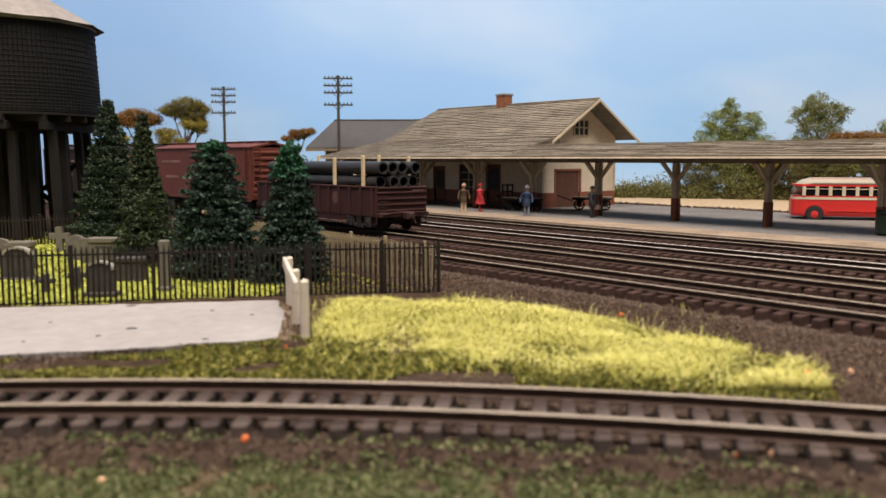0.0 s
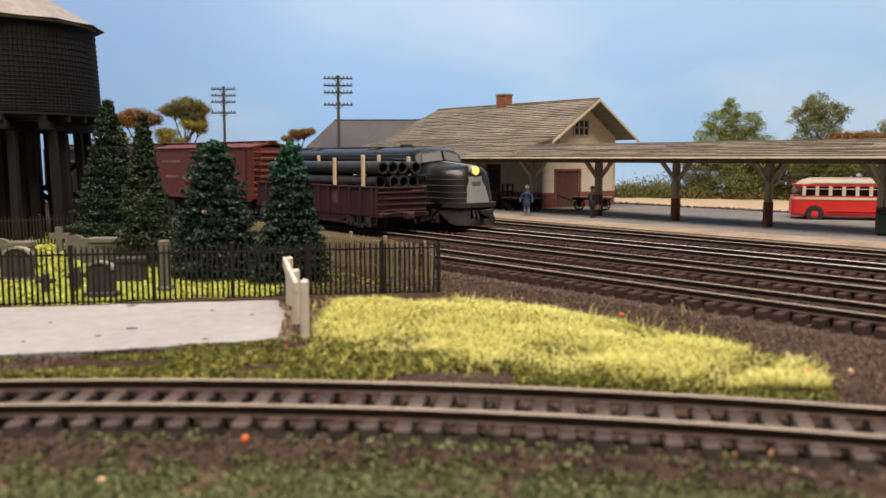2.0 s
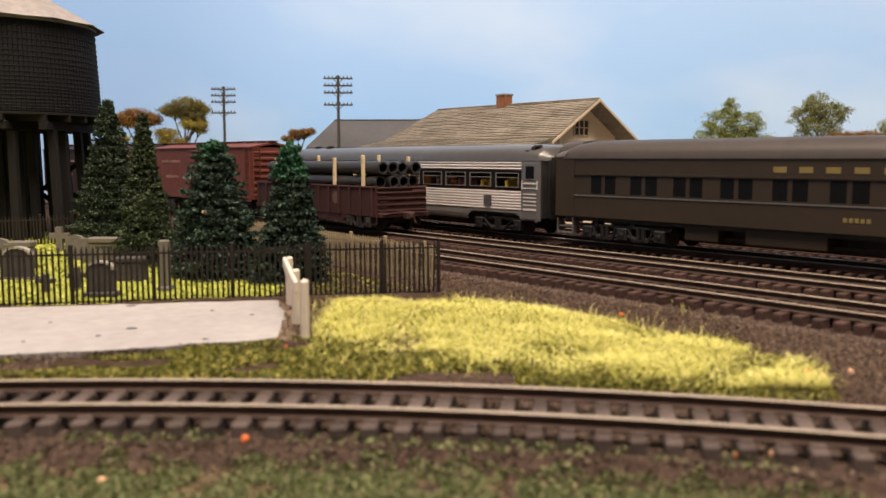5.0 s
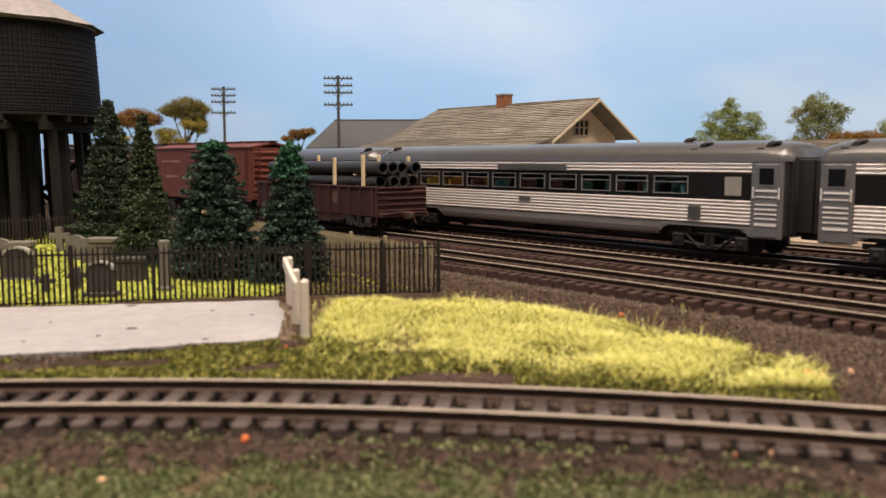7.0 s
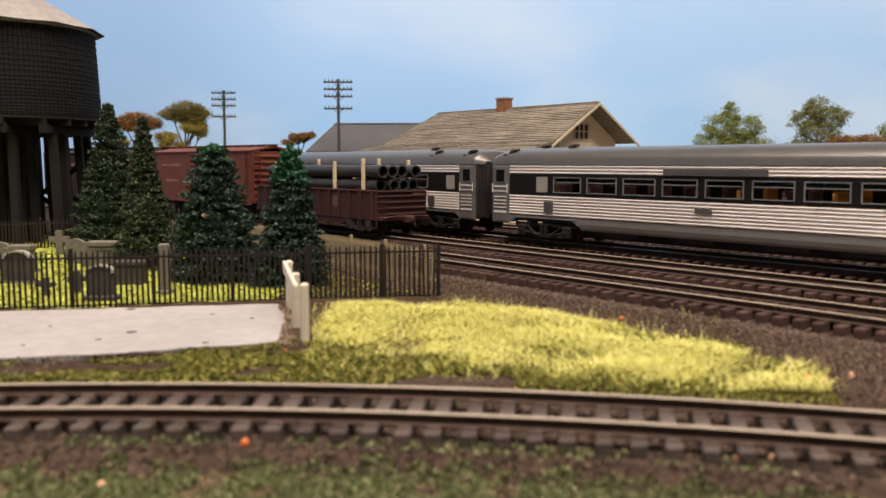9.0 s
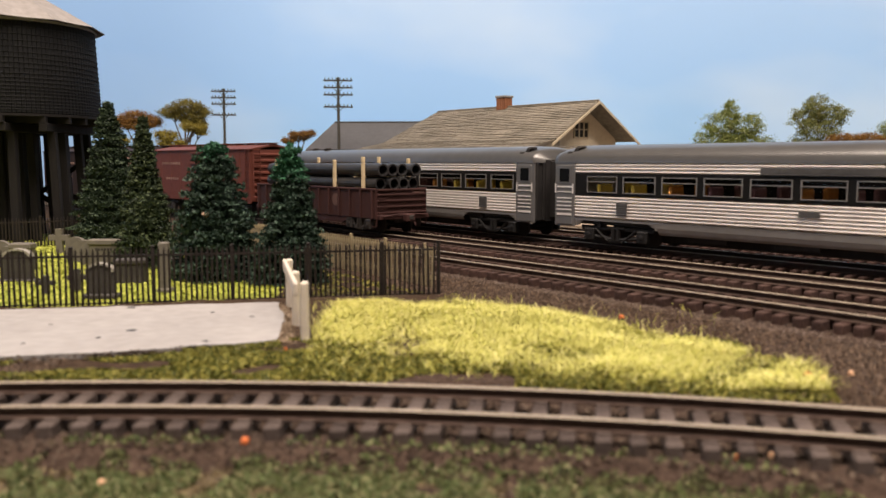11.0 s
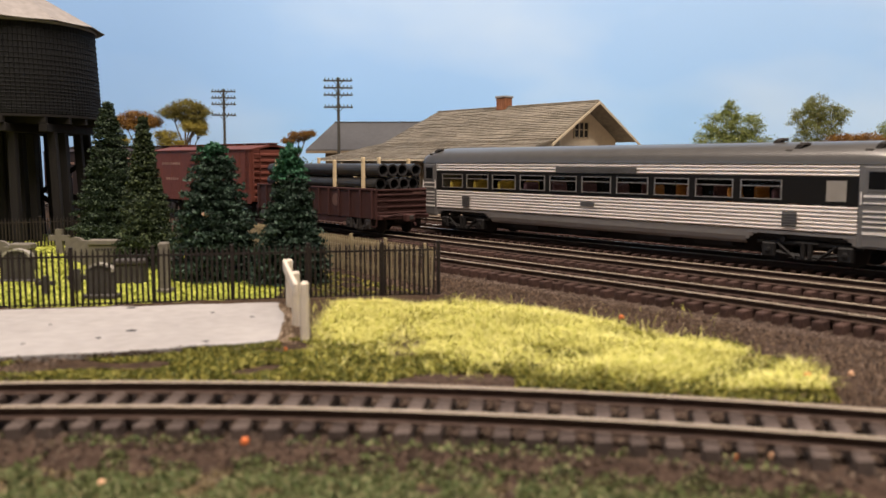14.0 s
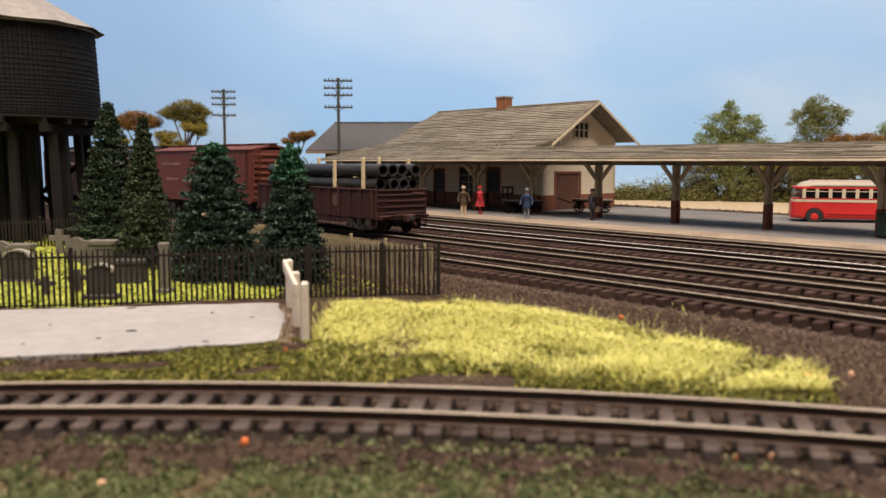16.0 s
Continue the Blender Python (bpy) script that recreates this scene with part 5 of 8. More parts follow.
# the moving order: how far each car's middle runs ahead of the joint of the first two steel coaches
TRAIN = []
TRAIN.append((engine(), 49.87 + 11.95))
TRAIN.append((pullman(), 49.87 - 12.65))
for i, (seats, label) in enumerate((((1, 1, 0, 3, 0, 3, 3, 0, 3, 3, 1, 1), "fluted stainless steel coach with orange and yellow seats"), ((1, 1, 0, 3, 2, 3, 3, 2, 3, 2, 2, 2), "fluted stainless steel coach with teal and plum seats"),
                                    ((1, 3, 3, 3, 3, 3, 0, 3, 0, 1, 1, 1), "fluted stainless steel coach with plum seats, yellow ones at its front"), ((1, 1, 0, 3, 3, 0, 3, 3, 3, 2, 3, 3), "fluted stainless steel coach with yellow seats at its rear"),
                                    ((3, 0, 3, 0, 3, 0, 3, 3, 0, 1, 1, 1), "fluted stainless steel coach with orange and plum seats"), ((1, 1, 1, 3, 3, 3, 3, 0, 3, 0, 3, 3), "last fluted stainless steel coach with yellow seats at its rear"))):
    TRAIN.append((steel_coach(seats, i % 2 == 1, i == 5, label), 12.4 - 24.6 * i + (0.4 if i == 5 else 0)))
# ---- cemetery, road end and fences ----
M_IRON = mat("black_iron", (0.022, 0.017, 0.015), 0.6, 0.3, 0.3, 4, 0.5, 0.1)
M_CONCRETE = mat("pale_concrete", (0.26, 0.247, 0.245), 0.9, 0, 0.1, 3, 0.3, 0.03, (0.32, 0.308, 0.305))
M_WHITEWOOD = mat("chalky_white_wood", (0.56, 0.50, 0.43), 0.8, 0, 0.1, 4, 0.6, 0.2)
M_CREAMFENCE = mat("cream_picket", (0.30, 0.245, 0.15), 0.8, 0, 0.15, 4, 0.5, 0.2)
M_STONE_DARK = mat("dark_gravestone", (0.052, 0.047, 0.046), 0.85, 0, 0.3, 4, 0.8, 0.3)
M_STONE = mat("grey_gravestone", (0.135, 0.122, 0.104), 0.85, 0, 0.2, 4, 0.8, 0.3)
M_STONE_PALE = mat("pale_gravestone_edge", (0.26, 0.245, 0.22), 0.85, 0, 0.2, 4, 0.8, 0.3)
M_PITCH = mat("tar_spot", (0.05, 0.05, 0.055), 0.7, 0, 0.2, 4, 0.5, 0.1)


def road_end():
    bm = bmesh.new()
    base = [(-40, 8.5), (-16, 14.6), (-8.8, 16.3), (-6.6, 16.75), (-5.3, 17.3), (-4.4, 17.5), (-3.6, 17.95), (-3.75, 19.2), (-3.95, 20.6), (-4.5, 22.75), (-16, 20.95), (-40, 17.4)]
    rng = random.Random(4)
    pts = []
    for p, q in zip(base, base[1:] + base[:1]):
        k = max(1, int(math.dist(p, q) / 0.45)) if p[0] > -17 else 1
        for i in range(k):
            u = i / k
            w = 0.07 if p[0] > -17 and i else 0
            pts.append((p[0] + (q[0] - p[0]) * u + rng.uniform(-w, w), p[1] + (q[1] - p[1]) * u + rng.uniform(-w, w)))
    prism(bm, pts, -0.75, -0.40)
    ob = part("road", bm, M_CONCRETE)
    tagged(ob, "pale grey concrete road end with broken edge", "road", kind="structure")
    bm = bmesh.new()
    for x, y, r in ((-7.12, 18.9, 0.10), (-7.55, 18.1, 0.055), (-8.23, 21.9, 0.10), (-5.1, 17.75, 0.06), (-9.3, 19.6, 0.04), (-5.9, 21.2, 0.05), (-4.75, 20.6, 0.05), (-8.9, 17.5, 0.04)):
        rod(bm, (x, y, -0.41), (x, y, -0.39), r * 1.5, r * 1.1, 7)
    part("tar_spots", bm, M_PITCH, ob)


road_end()


def iron_fence(a, b, posts, z, label, height=1.38):
    """Iron fence: pickets with points, two rails, posts."""
    a, b = Vector((*a, z)), Vector((*b, z))
    d = b - a
    run = d.length
    f = thing("iron_fence", label, "fence", a.x, a.y, z, math.degrees(math.atan2(d.y, d.x)), "iron fence runs")
    for h, k in ((0.03, 0.03), (height - 0.24, 0.055)):
        plain("fence_rail", f, (0, run, -0.03, 0.03, h, h + k), M_IRON)
    bm = bmesh.new()
    box(bm, -0.028, 0.028, -0.026, 0.026, 0.0, height - 0.08)
    lathe(bm, [(0.032, height - 0.08), (0.025, height - 0.05), (0.006, height + 0.04)], 5)
    me = mesh_of(bm, "picket", M_IRON)
    n = int(run / 0.145)
    for i in range(n):
        piece("picket", me, f, (i + 0.5) * run / n, 0, -0.03, 0, random.uniform(-1.2, 1.2), 0)
    bm = bmesh.new()
    box(bm, -0.052, 0.052, -0.052, 0.052, -0.05, height + 0.02, 0.015)
    box(bm, -0.06, 0.06, -0.06, 0.06, height + 0.02, height + 0.06, 0.015)
    me = mesh_of(bm, "fence_post", M_IRON)
    for p in posts:
        piece("fence_post", me, f, p, 0, 0)
    return f


GZ = -0.55
iron_fence((-18.4, 21.48), (-0.07, 25.03), [3.95 + i * 2.16 for i in range(7)] + [18.6], GZ, "black iron picket fence at the front of the cemetery", 1.58)
iron_fence((-24.5, 35.8), (-13.0, 42.6), [i * 2.2 for i in range(6)], GZ, "black iron picket fence at the back of the cemetery")


def cream_fence():
    a, b = Vector((-0.25, 26.2)), Vector((-11.6, 41.2))
    d = b - a
    f = thing("picket_fence", "weathered cream wooden picket fence beside the tracks", "fence", a.x, a.y, GZ, math.degrees(math.atan2(d.y, d.x)))
    run = d.length
    for h in (0.28, 1.08):
        plain("fence_rail", f, (0, run, -0.035, 0.035, h, h + 0.1), M_CREAMFENCE)
    bm = bmesh.new()
    box(bm, -0.028, 0.028, -0.02, 0.02, 0, 1.3)
    me = mesh_of(bm, "picket", M_CREAMFENCE)
    n = int(run / 0.165)
    for i in range(n):
        piece("picket", me, f, (i + 0.5) * run / n, 0.05, 0)
    bm = bmesh.new()
    box(bm, -0.05, 0.05, -0.05, 0.05, 0, 1.4, 0.015)
    me = mesh_of(bm, "fence_post", M_CREAMFENCE)
    k = int(run / 2.3)
    for i in range(k + 1):
        piece("fence_post", me, f, 0.6 + i * (run - 0.7) / k, -0.02, 0)


cream_fence()


def guard_rail():
    g = thing("guard_rail", "white painted wooden road barrier with three posts", "barrier", -3.07, 18.4, -0.6, 0)
    pts = [(0.0, 0.0), (-0.5, 1.75), (-1.12, 4.3)]
    for i, (x, y) in enumerate(pts):
        plain("barrier_post", g, (x - 0.09, x + 0.09, y - 0.12, y + 0.12, 0, 1.40), M_WHITEWOOD, 0.04)
    a, b = Vector((pts[0][0] - 0.165, pts[0][1] - 0.1, 0)), Vector((pts[2][0] - 0.165, pts[2][1] + 0.2, 0))
    d = b - a
    bm = bmesh.new()
    box(bm, 0, d.length, -0.05, 0.05, 1.08, 1.38, 0.03, Matrix.Translation(a) @ Matrix.Rotation(math.atan2(d.y, d.x), 4, "Z"))
    part("barrier_plank", bm, M_WHITEWOOD, g)


guard_rail()


def arch(w, h, n=9):
    pts = [(-w / 2, 0), (w / 2, 0)]
    for i in range(n + 1):
        a = math.pi * i / n
        pts.append((w / 2 * math.cos(a), h - w * 0.3 + w * 0.3 * math.sin(a)))
    return pts


def gravestone(kind, x, y, w, h, material, label, turn=0):
    g = thing("gravestone", label, "gravestone", x, y, GZ - 0.02, turn, "gravestones of the cemetery")
    t = 0.22
    if kind == "arch":
        bm = bmesh.new()
        outline_block(bm, arch(w, h), -t / 2, t / 2)
        part("stone", bm, material, g)
        bm = bmesh.new()
        k = 9
        for i in range(k):
            a0, a1 = math.pi * i / k, math.pi * (i + 1) / k
            p = [(w * 0.52 * math.cos(a), h - w * 0.3 + w * 0.32 * math.sin(a)) for a in (a0, a1)]
            q = [(w * 0.44 * math.cos(a), h - w * 0.3 + w * 0.25 * math.sin(a)) for a in (a1, a0)]
            outline_block(bm, p + q, -t / 2 - 0.05, t / 2)
        part("moulding", bm, M_STONE_PALE, g)
        plain("plinth", g, (-w * 0.62, w * 0.62, -0.25, 0.25, 0, 0.16), material, 0.03)
    elif kind == "round":
        bm = bmesh.new()
        outline_block(bm, arch(w, h), -t / 2, t / 2)
        part("stone", bm, material, g)
    elif kind == "cross":
        bm = bmesh.new()
        a = w * 0.16
        outline_block(bm, [(-a, 0), (a, 0), (a, h * 0.55), (w / 2, h * 0.55), (w / 2, h * 0.76), (a, h * 0.76), (a, h), (-a, h), (-a, h * 0.76), (-w / 2, h * 0.76), (-w / 2, h * 0.55), (-a, h * 0.55)], -0.1, 0.1)
        part("stone", bm, material, g)
    elif kind == "pillar":
        plain("shaft", g, (-w / 2, w / 2, -w / 2, w / 2, 0, h), material, 0.04)
        plain("plinth", g, (-w * 0.7, w * 0.7, -w * 0.7, w * 0.7, 0, 0.18), material, 0.03)
    else:
        plain("body", g, (-w / 2, w / 2, -0.22, 0.22, 0, h * 0.8), material, 0.03)
        plain("cornice", g, (-w * 0.55, w * 0.55, -0.27, 0.27, h * 0.8, h), material, 0.04)
        if w > 1:
            bars("inscription", g, -w * 0.3, w * 0.3, -0.226, h * 0.6, 0.1, M_STONE_DARK, 6)
    return g


for row in (("arch", -13.95, 27.4, 0.95, 1.15, M_STONE_DARK, "dark arched gravestone with a pale rim"), ("arch", -10.0, 24.35, 0.8, 1.05, M_STONE_DARK, "small dark arched gravestone with a pale rim", 3),
            ("cross", -11.9, 24.9, 0.55, 0.6, M_STONE_DARK, "low dark stone cross in the lawn"), ("cross", -11.2, 25.5, 0.55, 0.72, M_STONE_DARK, "dark stone cross leaning in the lawn", 20),
            ("pillar", -8.45, 25.3, 0.30, 1.58, M_STONE, "tall grey stone pillar beside the fence"), ("block", -10.2, 27.2, 0.9, 0.85, M_STONE_DARK, "dark stepped stone block on lawn", 6),
            ("cross", -16.5, 36.0, 0.85, 1.12, M_STONE, "weathered grey stone cross on lawn"), ("round", -14.95, 34.0, 0.75, 0.95, M_STONE, "grey rounded gravestone on the lawn"),
            ("round", -14.3, 33.2, 0.75, 0.9, M_STONE, "weathered grey rounded gravestone", 5), ("round", -13.55, 32.2, 0.7, 0.92, M_STONE, "grey rounded gravestone on the lawn", -4),
            ("block", -12.85, 31.9, 1.15, 1.05, M_STONE, "broad grey family gravestone with a cornice"), ("block", -15.3, 30.4, 0.75, 1.05, M_STONE, "grey block gravestone on the lawn"),
            ("round", -17.0, 32.0, 0.9, 1.0, M_STONE, "pale grey rounded gravestone"), ("round", -16.3, 31.2, 0.9, 0.85, M_STONE, "low grey gravestone on the lawn"),
            ("block", -9.0, 28.8, 0.8, 0.7, M_STONE_DARK, "low dark block gravestone")):
    gravestone(*row)

# ---- water tower ----
M_TANK = mat("tarred_tank_staves", (0.0052, 0.0056, 0.0068), 0.85, 0, 0.4, 3, 0.6, 0.3, stretch=(1, 1, 0.2))
M_HOOP = mat("tank_hoop", (0.0075, 0.0078, 0.0088), 0.75, 0.1, 0.2, 3, 0.6, 0.1)
M_TARPAPER = mat("faded_tarpaper", (0.20, 0.184, 0.178), 0.85, 0, 0.15, 3, 0.25, 0.25, (0.28, 0.26, 0.25))
M_TIMBER = mat("dark_timber", (0.0085, 0.007, 0.007), 0.85, 0, 0.35, 4, 0.6, 0.3, stretch=(1, 1, 0.2))


def water_tower():
    w = thing("water_tower", "black wooden water tower with tarpaper roof on heavy timber legs", "water tower", -21.75, 42.5, GZ, 3)
    r, z0, z1 = 4.16, 6.2, 10.5
    bm = bmesh.new()
    lathe(bm, [(r * 1.04 - 0.14, z0), (r - 0.14, z1)], 42)
    tank = part("tank", bm, M_TANK, w)
    n = 132
    bm = bmesh.new()
    half = math.pi * r / n * 0.95
    for v in box(bm, r - 0.16, r, -half, half, z0, z1, 0.02):
        k = 1 + 0.045 * (z1 - v.co.z) / (z1 - z0)
        v.co.x, v.co.y = v.co.x * k, v.co.y * k
    me = mesh_of(bm, "stave", M_TANK)
    for i in range(n):
        piece("stave", me, tank, 0, 0, 0, 0, 0, 360 * i / n)
    rng = random.Random(3)
    z = z0 + 0.16
    while z < z1 - 0.1:
        bm = bmesh.new()
        k = 1 + 0.045 * (z1 - z) / (z1 - z0)
        secs = []
        for i in range(72):
            a = 2 * math.pi * i / 72
            wob = 0.015 * math.sin(a * 3 + z * 5)
            secs.append([((r * k + u) * math.cos(a), (r * k + u) * math.sin(a), z + v + wob) for u, v in ((0.0, -0.026), (0.03, -0.015), (0.03, 0.015), (0.0, 0.026))])
        secs.append(secs[0])
        loft(bm, secs)
        part("hoop", bm, M_HOOP, tank)
        z += 0.13 + 0.20 * (z - z0) / (z1 - z0) + rng.uniform(-0.02, 0.02)
    bm = bmesh.new()
    lathe(bm, [(r + 0.1, z1 - 0.12), (r + 0.1, z1 - 0.02), (0.1, z1 + 2.4)], 24)
    roof_ = part("tank_roof", bm, M_TARPAPER, w, "faded tan tarpaper roof in facets")
    k = 12
    bm = bmesh.new()
    h = math.pi / k
    re = r + 0.32
    p = [Vector((re, sg * re * math.tan(h), z1 - 0.02)) for sg in (-1, 1)]
    top = [Vector((0.04, sg * 0.02, z1 + 2.55)) for sg in (1, -1)]
    mid = Vector((re + 0.02, 0, z1 - 0.05))
    q = [p[0], mid, p[1], *top]
    lo, hi = [bm.verts.new(v) for v in q], [bm.verts.new(v + Vector((0.01, 0, 0.035))) for v in q]
    for j in range(5):
        bm.faces.new((lo[j], lo[(j + 1) % 5], hi[(j + 1) % 5], hi[j]))
    for f in ((0, 1, 4), (1, 3, 4), (1, 2, 3)):
        bm.faces.new([hi[i] for i in f])
        bm.faces.new([lo[i] for i in f[::-1]])
    bmesh.ops.recalc_face_normals(bm, faces=bm.faces)
    me = mesh_of(bm, "roof_facet", M_TARPAPER)
    for i in range(k):
        piece("roof_facet", me, roof_, 0, 0, 0, 0, 0, 360 * i / k + 6)
    bm = bmesh.new()
    lathe(bm, [(r * 1.05, z0 - 0.02), (r * 1.05, z0 - 0.14)], 40)
    part("tank_floor", bm, M_TIMBER, w)
    for i in range(9):
        y = -4.0 + i
        h = math.sqrt(max(0.4, 4.3 ** 2 - y * y))
        plain("joist", w, (-h, h, y - 0.14, y + 0.14, z0 - 0.44, z0 - 0.14), M_TIMBER)
    for x in (-2.94, -1.47, 0.0, 1.47, 2.94):
        h = math.sqrt(4.3 ** 2 - x * x)
        plain("cap_beam", w, (x - 0.2, x + 0.2, -h, h, z0 - 0.84, z0 - 0.44), M_TIMBER, 0.03)
        for y in (-3.0, -1.0, 1.0, 3.0):
            if abs(x) + abs(y) > 5.5:
                y *= 0.72
            bm = bmesh.new()
            vs = box(bm, x - 0.19, x + 0.19, y - 0.19, y + 0.19, 0, z0 - 0.84, 0.03)
            for v in vs:
                s = 1 + 0.09 * (1 - v.co.z / z0)
                v.co.x, v.co.y = v.co.x + x * (s - 1), v.co.y + y * (s - 1)
            part("leg", bm, M_TIMBER, w)
    for x in (-3.0,):
        for s in (-1, 1):
            bm = bmesh.new()
            box(bm, -0.06, 0.06, -0.12, 0.12, 0, 5.6, 0, Matrix.Translation((x * 1.08, s * -2.4, 0.5)) @ Matrix.Rotation(-s * 0.95, 4, "X"))
            part("brace", bm, M_TIMBER, w)
    for s in (-1, 1):
        bm = bmesh.new()
        box(bm, -0.12, 0.12, -0.06, 0.06, 0, 5.6, 0, Matrix.Translation((s * -2.4, 2.9 * 1.08, 0.5)) @ Matrix.Rotation(s * 0.95, 4, "Y"))
        part("brace", bm, M_TIMBER, w)
    # added block that fills in the darkness between the legs under the tank
    plain("dark_core_fill", w, (-1.0, 1.0, -1.0, 1.0, 0, z0), M_TIMBER, 0.1)


water_tower()

# ---- freight cars on the siding ----
M_OXIDE = mat("boxcar_red_paint", (0.135, 0.038, 0.026), 0.6, 0, 0.15, 2, 0.3, 0.05)
M_MAROON = mat("dusty_maroon_paint", (0.043, 0.0165, 0.0148), 0.65, 0, 0.2, 3, 0.4, 0.08)
M_BROWNCAR = mat("dark_brown_car_paint", (0.022, 0.012, 0.01), 0.7, 0, 0.2, 2, 0.3, 0.05)
M_PIPE = mat("black_pipe", (0.028, 0.027, 0.028), 0.45, 0, 0.2, 2, 0.3, 0.03)
M_CARLETTER = mat("faded_car_lettering", (0.27, 0.16, 0.125), 0.7, 0, 0.3, 4, 0.6, 0.05)
M_HERALD = mat("faded_herald", (0.11, 0.06, 0.052), 0.7, 0, 0.3, 4, 0.6, 0.05)
M_STAKE = mat("raw_pine_stake", (0.58, 0.46, 0.29), 0.8, 0, 0.12, 3, 0.4, 0.1)


def on_siding(s):
    x0, y0, _ = siding(s - 4)
    x1, y1, _ = siding(s + 4)
    return (x0 + x1) / 2, (y0 + y1) / 2, math.degrees(math.atan2(y1 - y0, x1 - x0))


def gondola():
    x, y, a = on_siding(-20.6)
    c = thing("gondola_car", "maroon steel gondola car loaded with black pipes", "freight car", x, y, 0, a)
    L, hw, z0, z1 = 6.1, 1.45, 0.86, 2.12
    for s in (-1, 1):
        side = plain("side_wall", c, (-L, L, s * hw - 0.03, s * hw + 0.03, z0 - 0.1, z1), M_MAROON)
        plain("top_chord", side, (-L, L, s * hw - 0.08, s * hw + 0.08, z1 - 0.05, z1 + 0.05), M_MAROON, 0.02)
        bm = bmesh.new()
        vs = box(bm, -L + 1.9, L - 1.9, s * (hw - 0.03) - 0.03, s * (hw - 0.03) + 0.03, z0 - 0.42, z0)
        for v in vs:
            if v.co.z < z0 - 0.2:
                v.co.x *= 0.72
        part("fish_belly_sill", bm, M_MAROON, c)
        for i in range(13):
            xx = -L + 0.25 + i * (2 * L - 0.5) / 12
            plain("side_stake", side, (xx - 0.06, xx + 0.06, s * (hw + 0.08) - 0.05, s * (hw + 0.08) + 0.05, z0 - 0.1, z1 - 0.05), M_MAROON, 0.01)
        bm = bmesh.new()
        lathe(bm, [(0.3, 0), (0.3, 0.012)], 20, Matrix.Translation((2.55, s * (hw + 0.035), 1.55)) @ Matrix.Rotation(math.radians(-s * 90), 4, "X"))
        part("herald", bm, M_HERALD, side)
    for s in (-1, 1):
        e = plain("end_wall", c, (s * L - 0.04, s * L + 0.04, -hw, hw, z0 - 0.05, z1), M_MAROON)
        plain("end_rib", e, [(s * (L + 0.08) - 0.06, s * (L + 0.08) + 0.06, -hw + 0.05, hw - 0.05, z, z + 0.09) for z in (0.98, 1.26, 1.54, 1.82, 2.05)], M_MAROON, 0.02)
        plain("ladder_rung", e, [(s * (L + 0.16) - 0.02, s * (L + 0.16) + 0.02, -hw + 0.05, -hw + 0.5, z, z + 0.035) for z in (0.95, 1.2, 1.45, 1.7)], M_MAROON)
        plain("end_sill", c, (s * (L + 0.14) - 0.16, s * (L + 0.14) + 0.16, -hw + 0.02, hw - 0.02, 0.72, 0.93), M_MAROON, 0.03)
        plain("coupler", c, (s * (L + 0.5) - 0.35, s * (L + 0.5) + 0.35, -0.13, 0.13, 0.7, 0.92), M_TRUCK, 0.03)
        plain("stirrup", c, [(s * (L - 0.2) - 0.25, s * (L - 0.2) + 0.25, y - 0.02, y + 0.02, 0.38, 0.42) for y in (-hw, hw)]
              + [(s * (L - 0.2) + o - 0.02, s * (L - 0.2) + o + 0.02, y - 0.02, y + 0.02, 0.38, 0.78) for y in (-hw, hw) for o in (-0.23, 0.23)], M_MAROON)
        bm = bmesh.new()
        rod(bm, (s * (L + 0.34), -1.25, 0.86), (s * (L + 0.38), -0.3, 0.98), 0.035, n=6)
        rod(bm, (s * (L + 0.38), -0.3, 0.98), (s * (L + 0.34), 1.2, 0.9), 0.035, n=6)
        rod(bm, (s * (L + 0.36), 0.35, 0.86), (s * (L + 0.6), 0.4, 0.42), 0.045, n=6)
        box(bm, s * (L + 0.62) - 0.2, s * (L + 0.62) + 0.2, -0.24, 0.24, 0.62, 0.98, 0.05)
        part("brake_gear", bm, M_MAROON, c)
        truck(c, s * 4.6, 2, 1.7, M_TRUCK)
    bm = bmesh.new()
    for i in range(5):
        box(bm, L + 0.15, L + 0.165, 0.55 + i * 0.14, 0.65 + i * 0.14, 1.9, 2.0)
    part("number_bars", bm, M_HERALD, c)
    plain("floor", c, (-L, L, -hw, hw, z0, z0 + 0.1), M_WOOD_GREY)
    plain("underframe", c, (-L, L, -0.4, 0.4, 0.55, 0.82), M_TRUCK)
    # the load rests in the car as a thing of its own
    load = thing("pipe_load", "stack of black steel pipes held by pine stakes", "pipes", x, y, 0, a)
    r = 0.30
    for row, (zz, n) in enumerate(((2.36, 4), (3.02, 4))):
        for k in range(n):
            yy = -0.95 + k * 0.635
            bm = bmesh.new()
            ends = 16
            secs = []
            x0, x1 = -5.3 + 0.1 * ((k * 7 + row) % 3), 5.75 + 0.12 * ((k * 5 + row * 2) % 3)
            ring = lambda xx, rr: [(xx, yy + rr * math.cos(2 * math.pi * j / ends), zz + rr * math.sin(2 * math.pi * j / ends)) for j in range(ends)]
            for xx, rr in ((x0, 0.23), (x0, r), (x1, r), (x1, 0.23), (x1 - 3, 0.23)):
                secs.append(ring(xx, rr))
            loft(bm, secs, closed=True)
            bmesh.ops.recalc_face_normals(bm, faces=bm.faces)
            part("pipe", bm, M_PIPE, load, smooth=False)
    for xx in (-3.9, 2.25, 4.85):
        for s in (-1, 1):
            bm = bmesh.new()
            box(bm, xx - 0.09, xx + 0.09, s * 1.33 - 0.07, s * 1.33 + 0.07, 0.96, 3.55 + 0.1 * math.sin(xx * 3 + s), 0.02)
            part("stake", bm, M_STAKE, load)
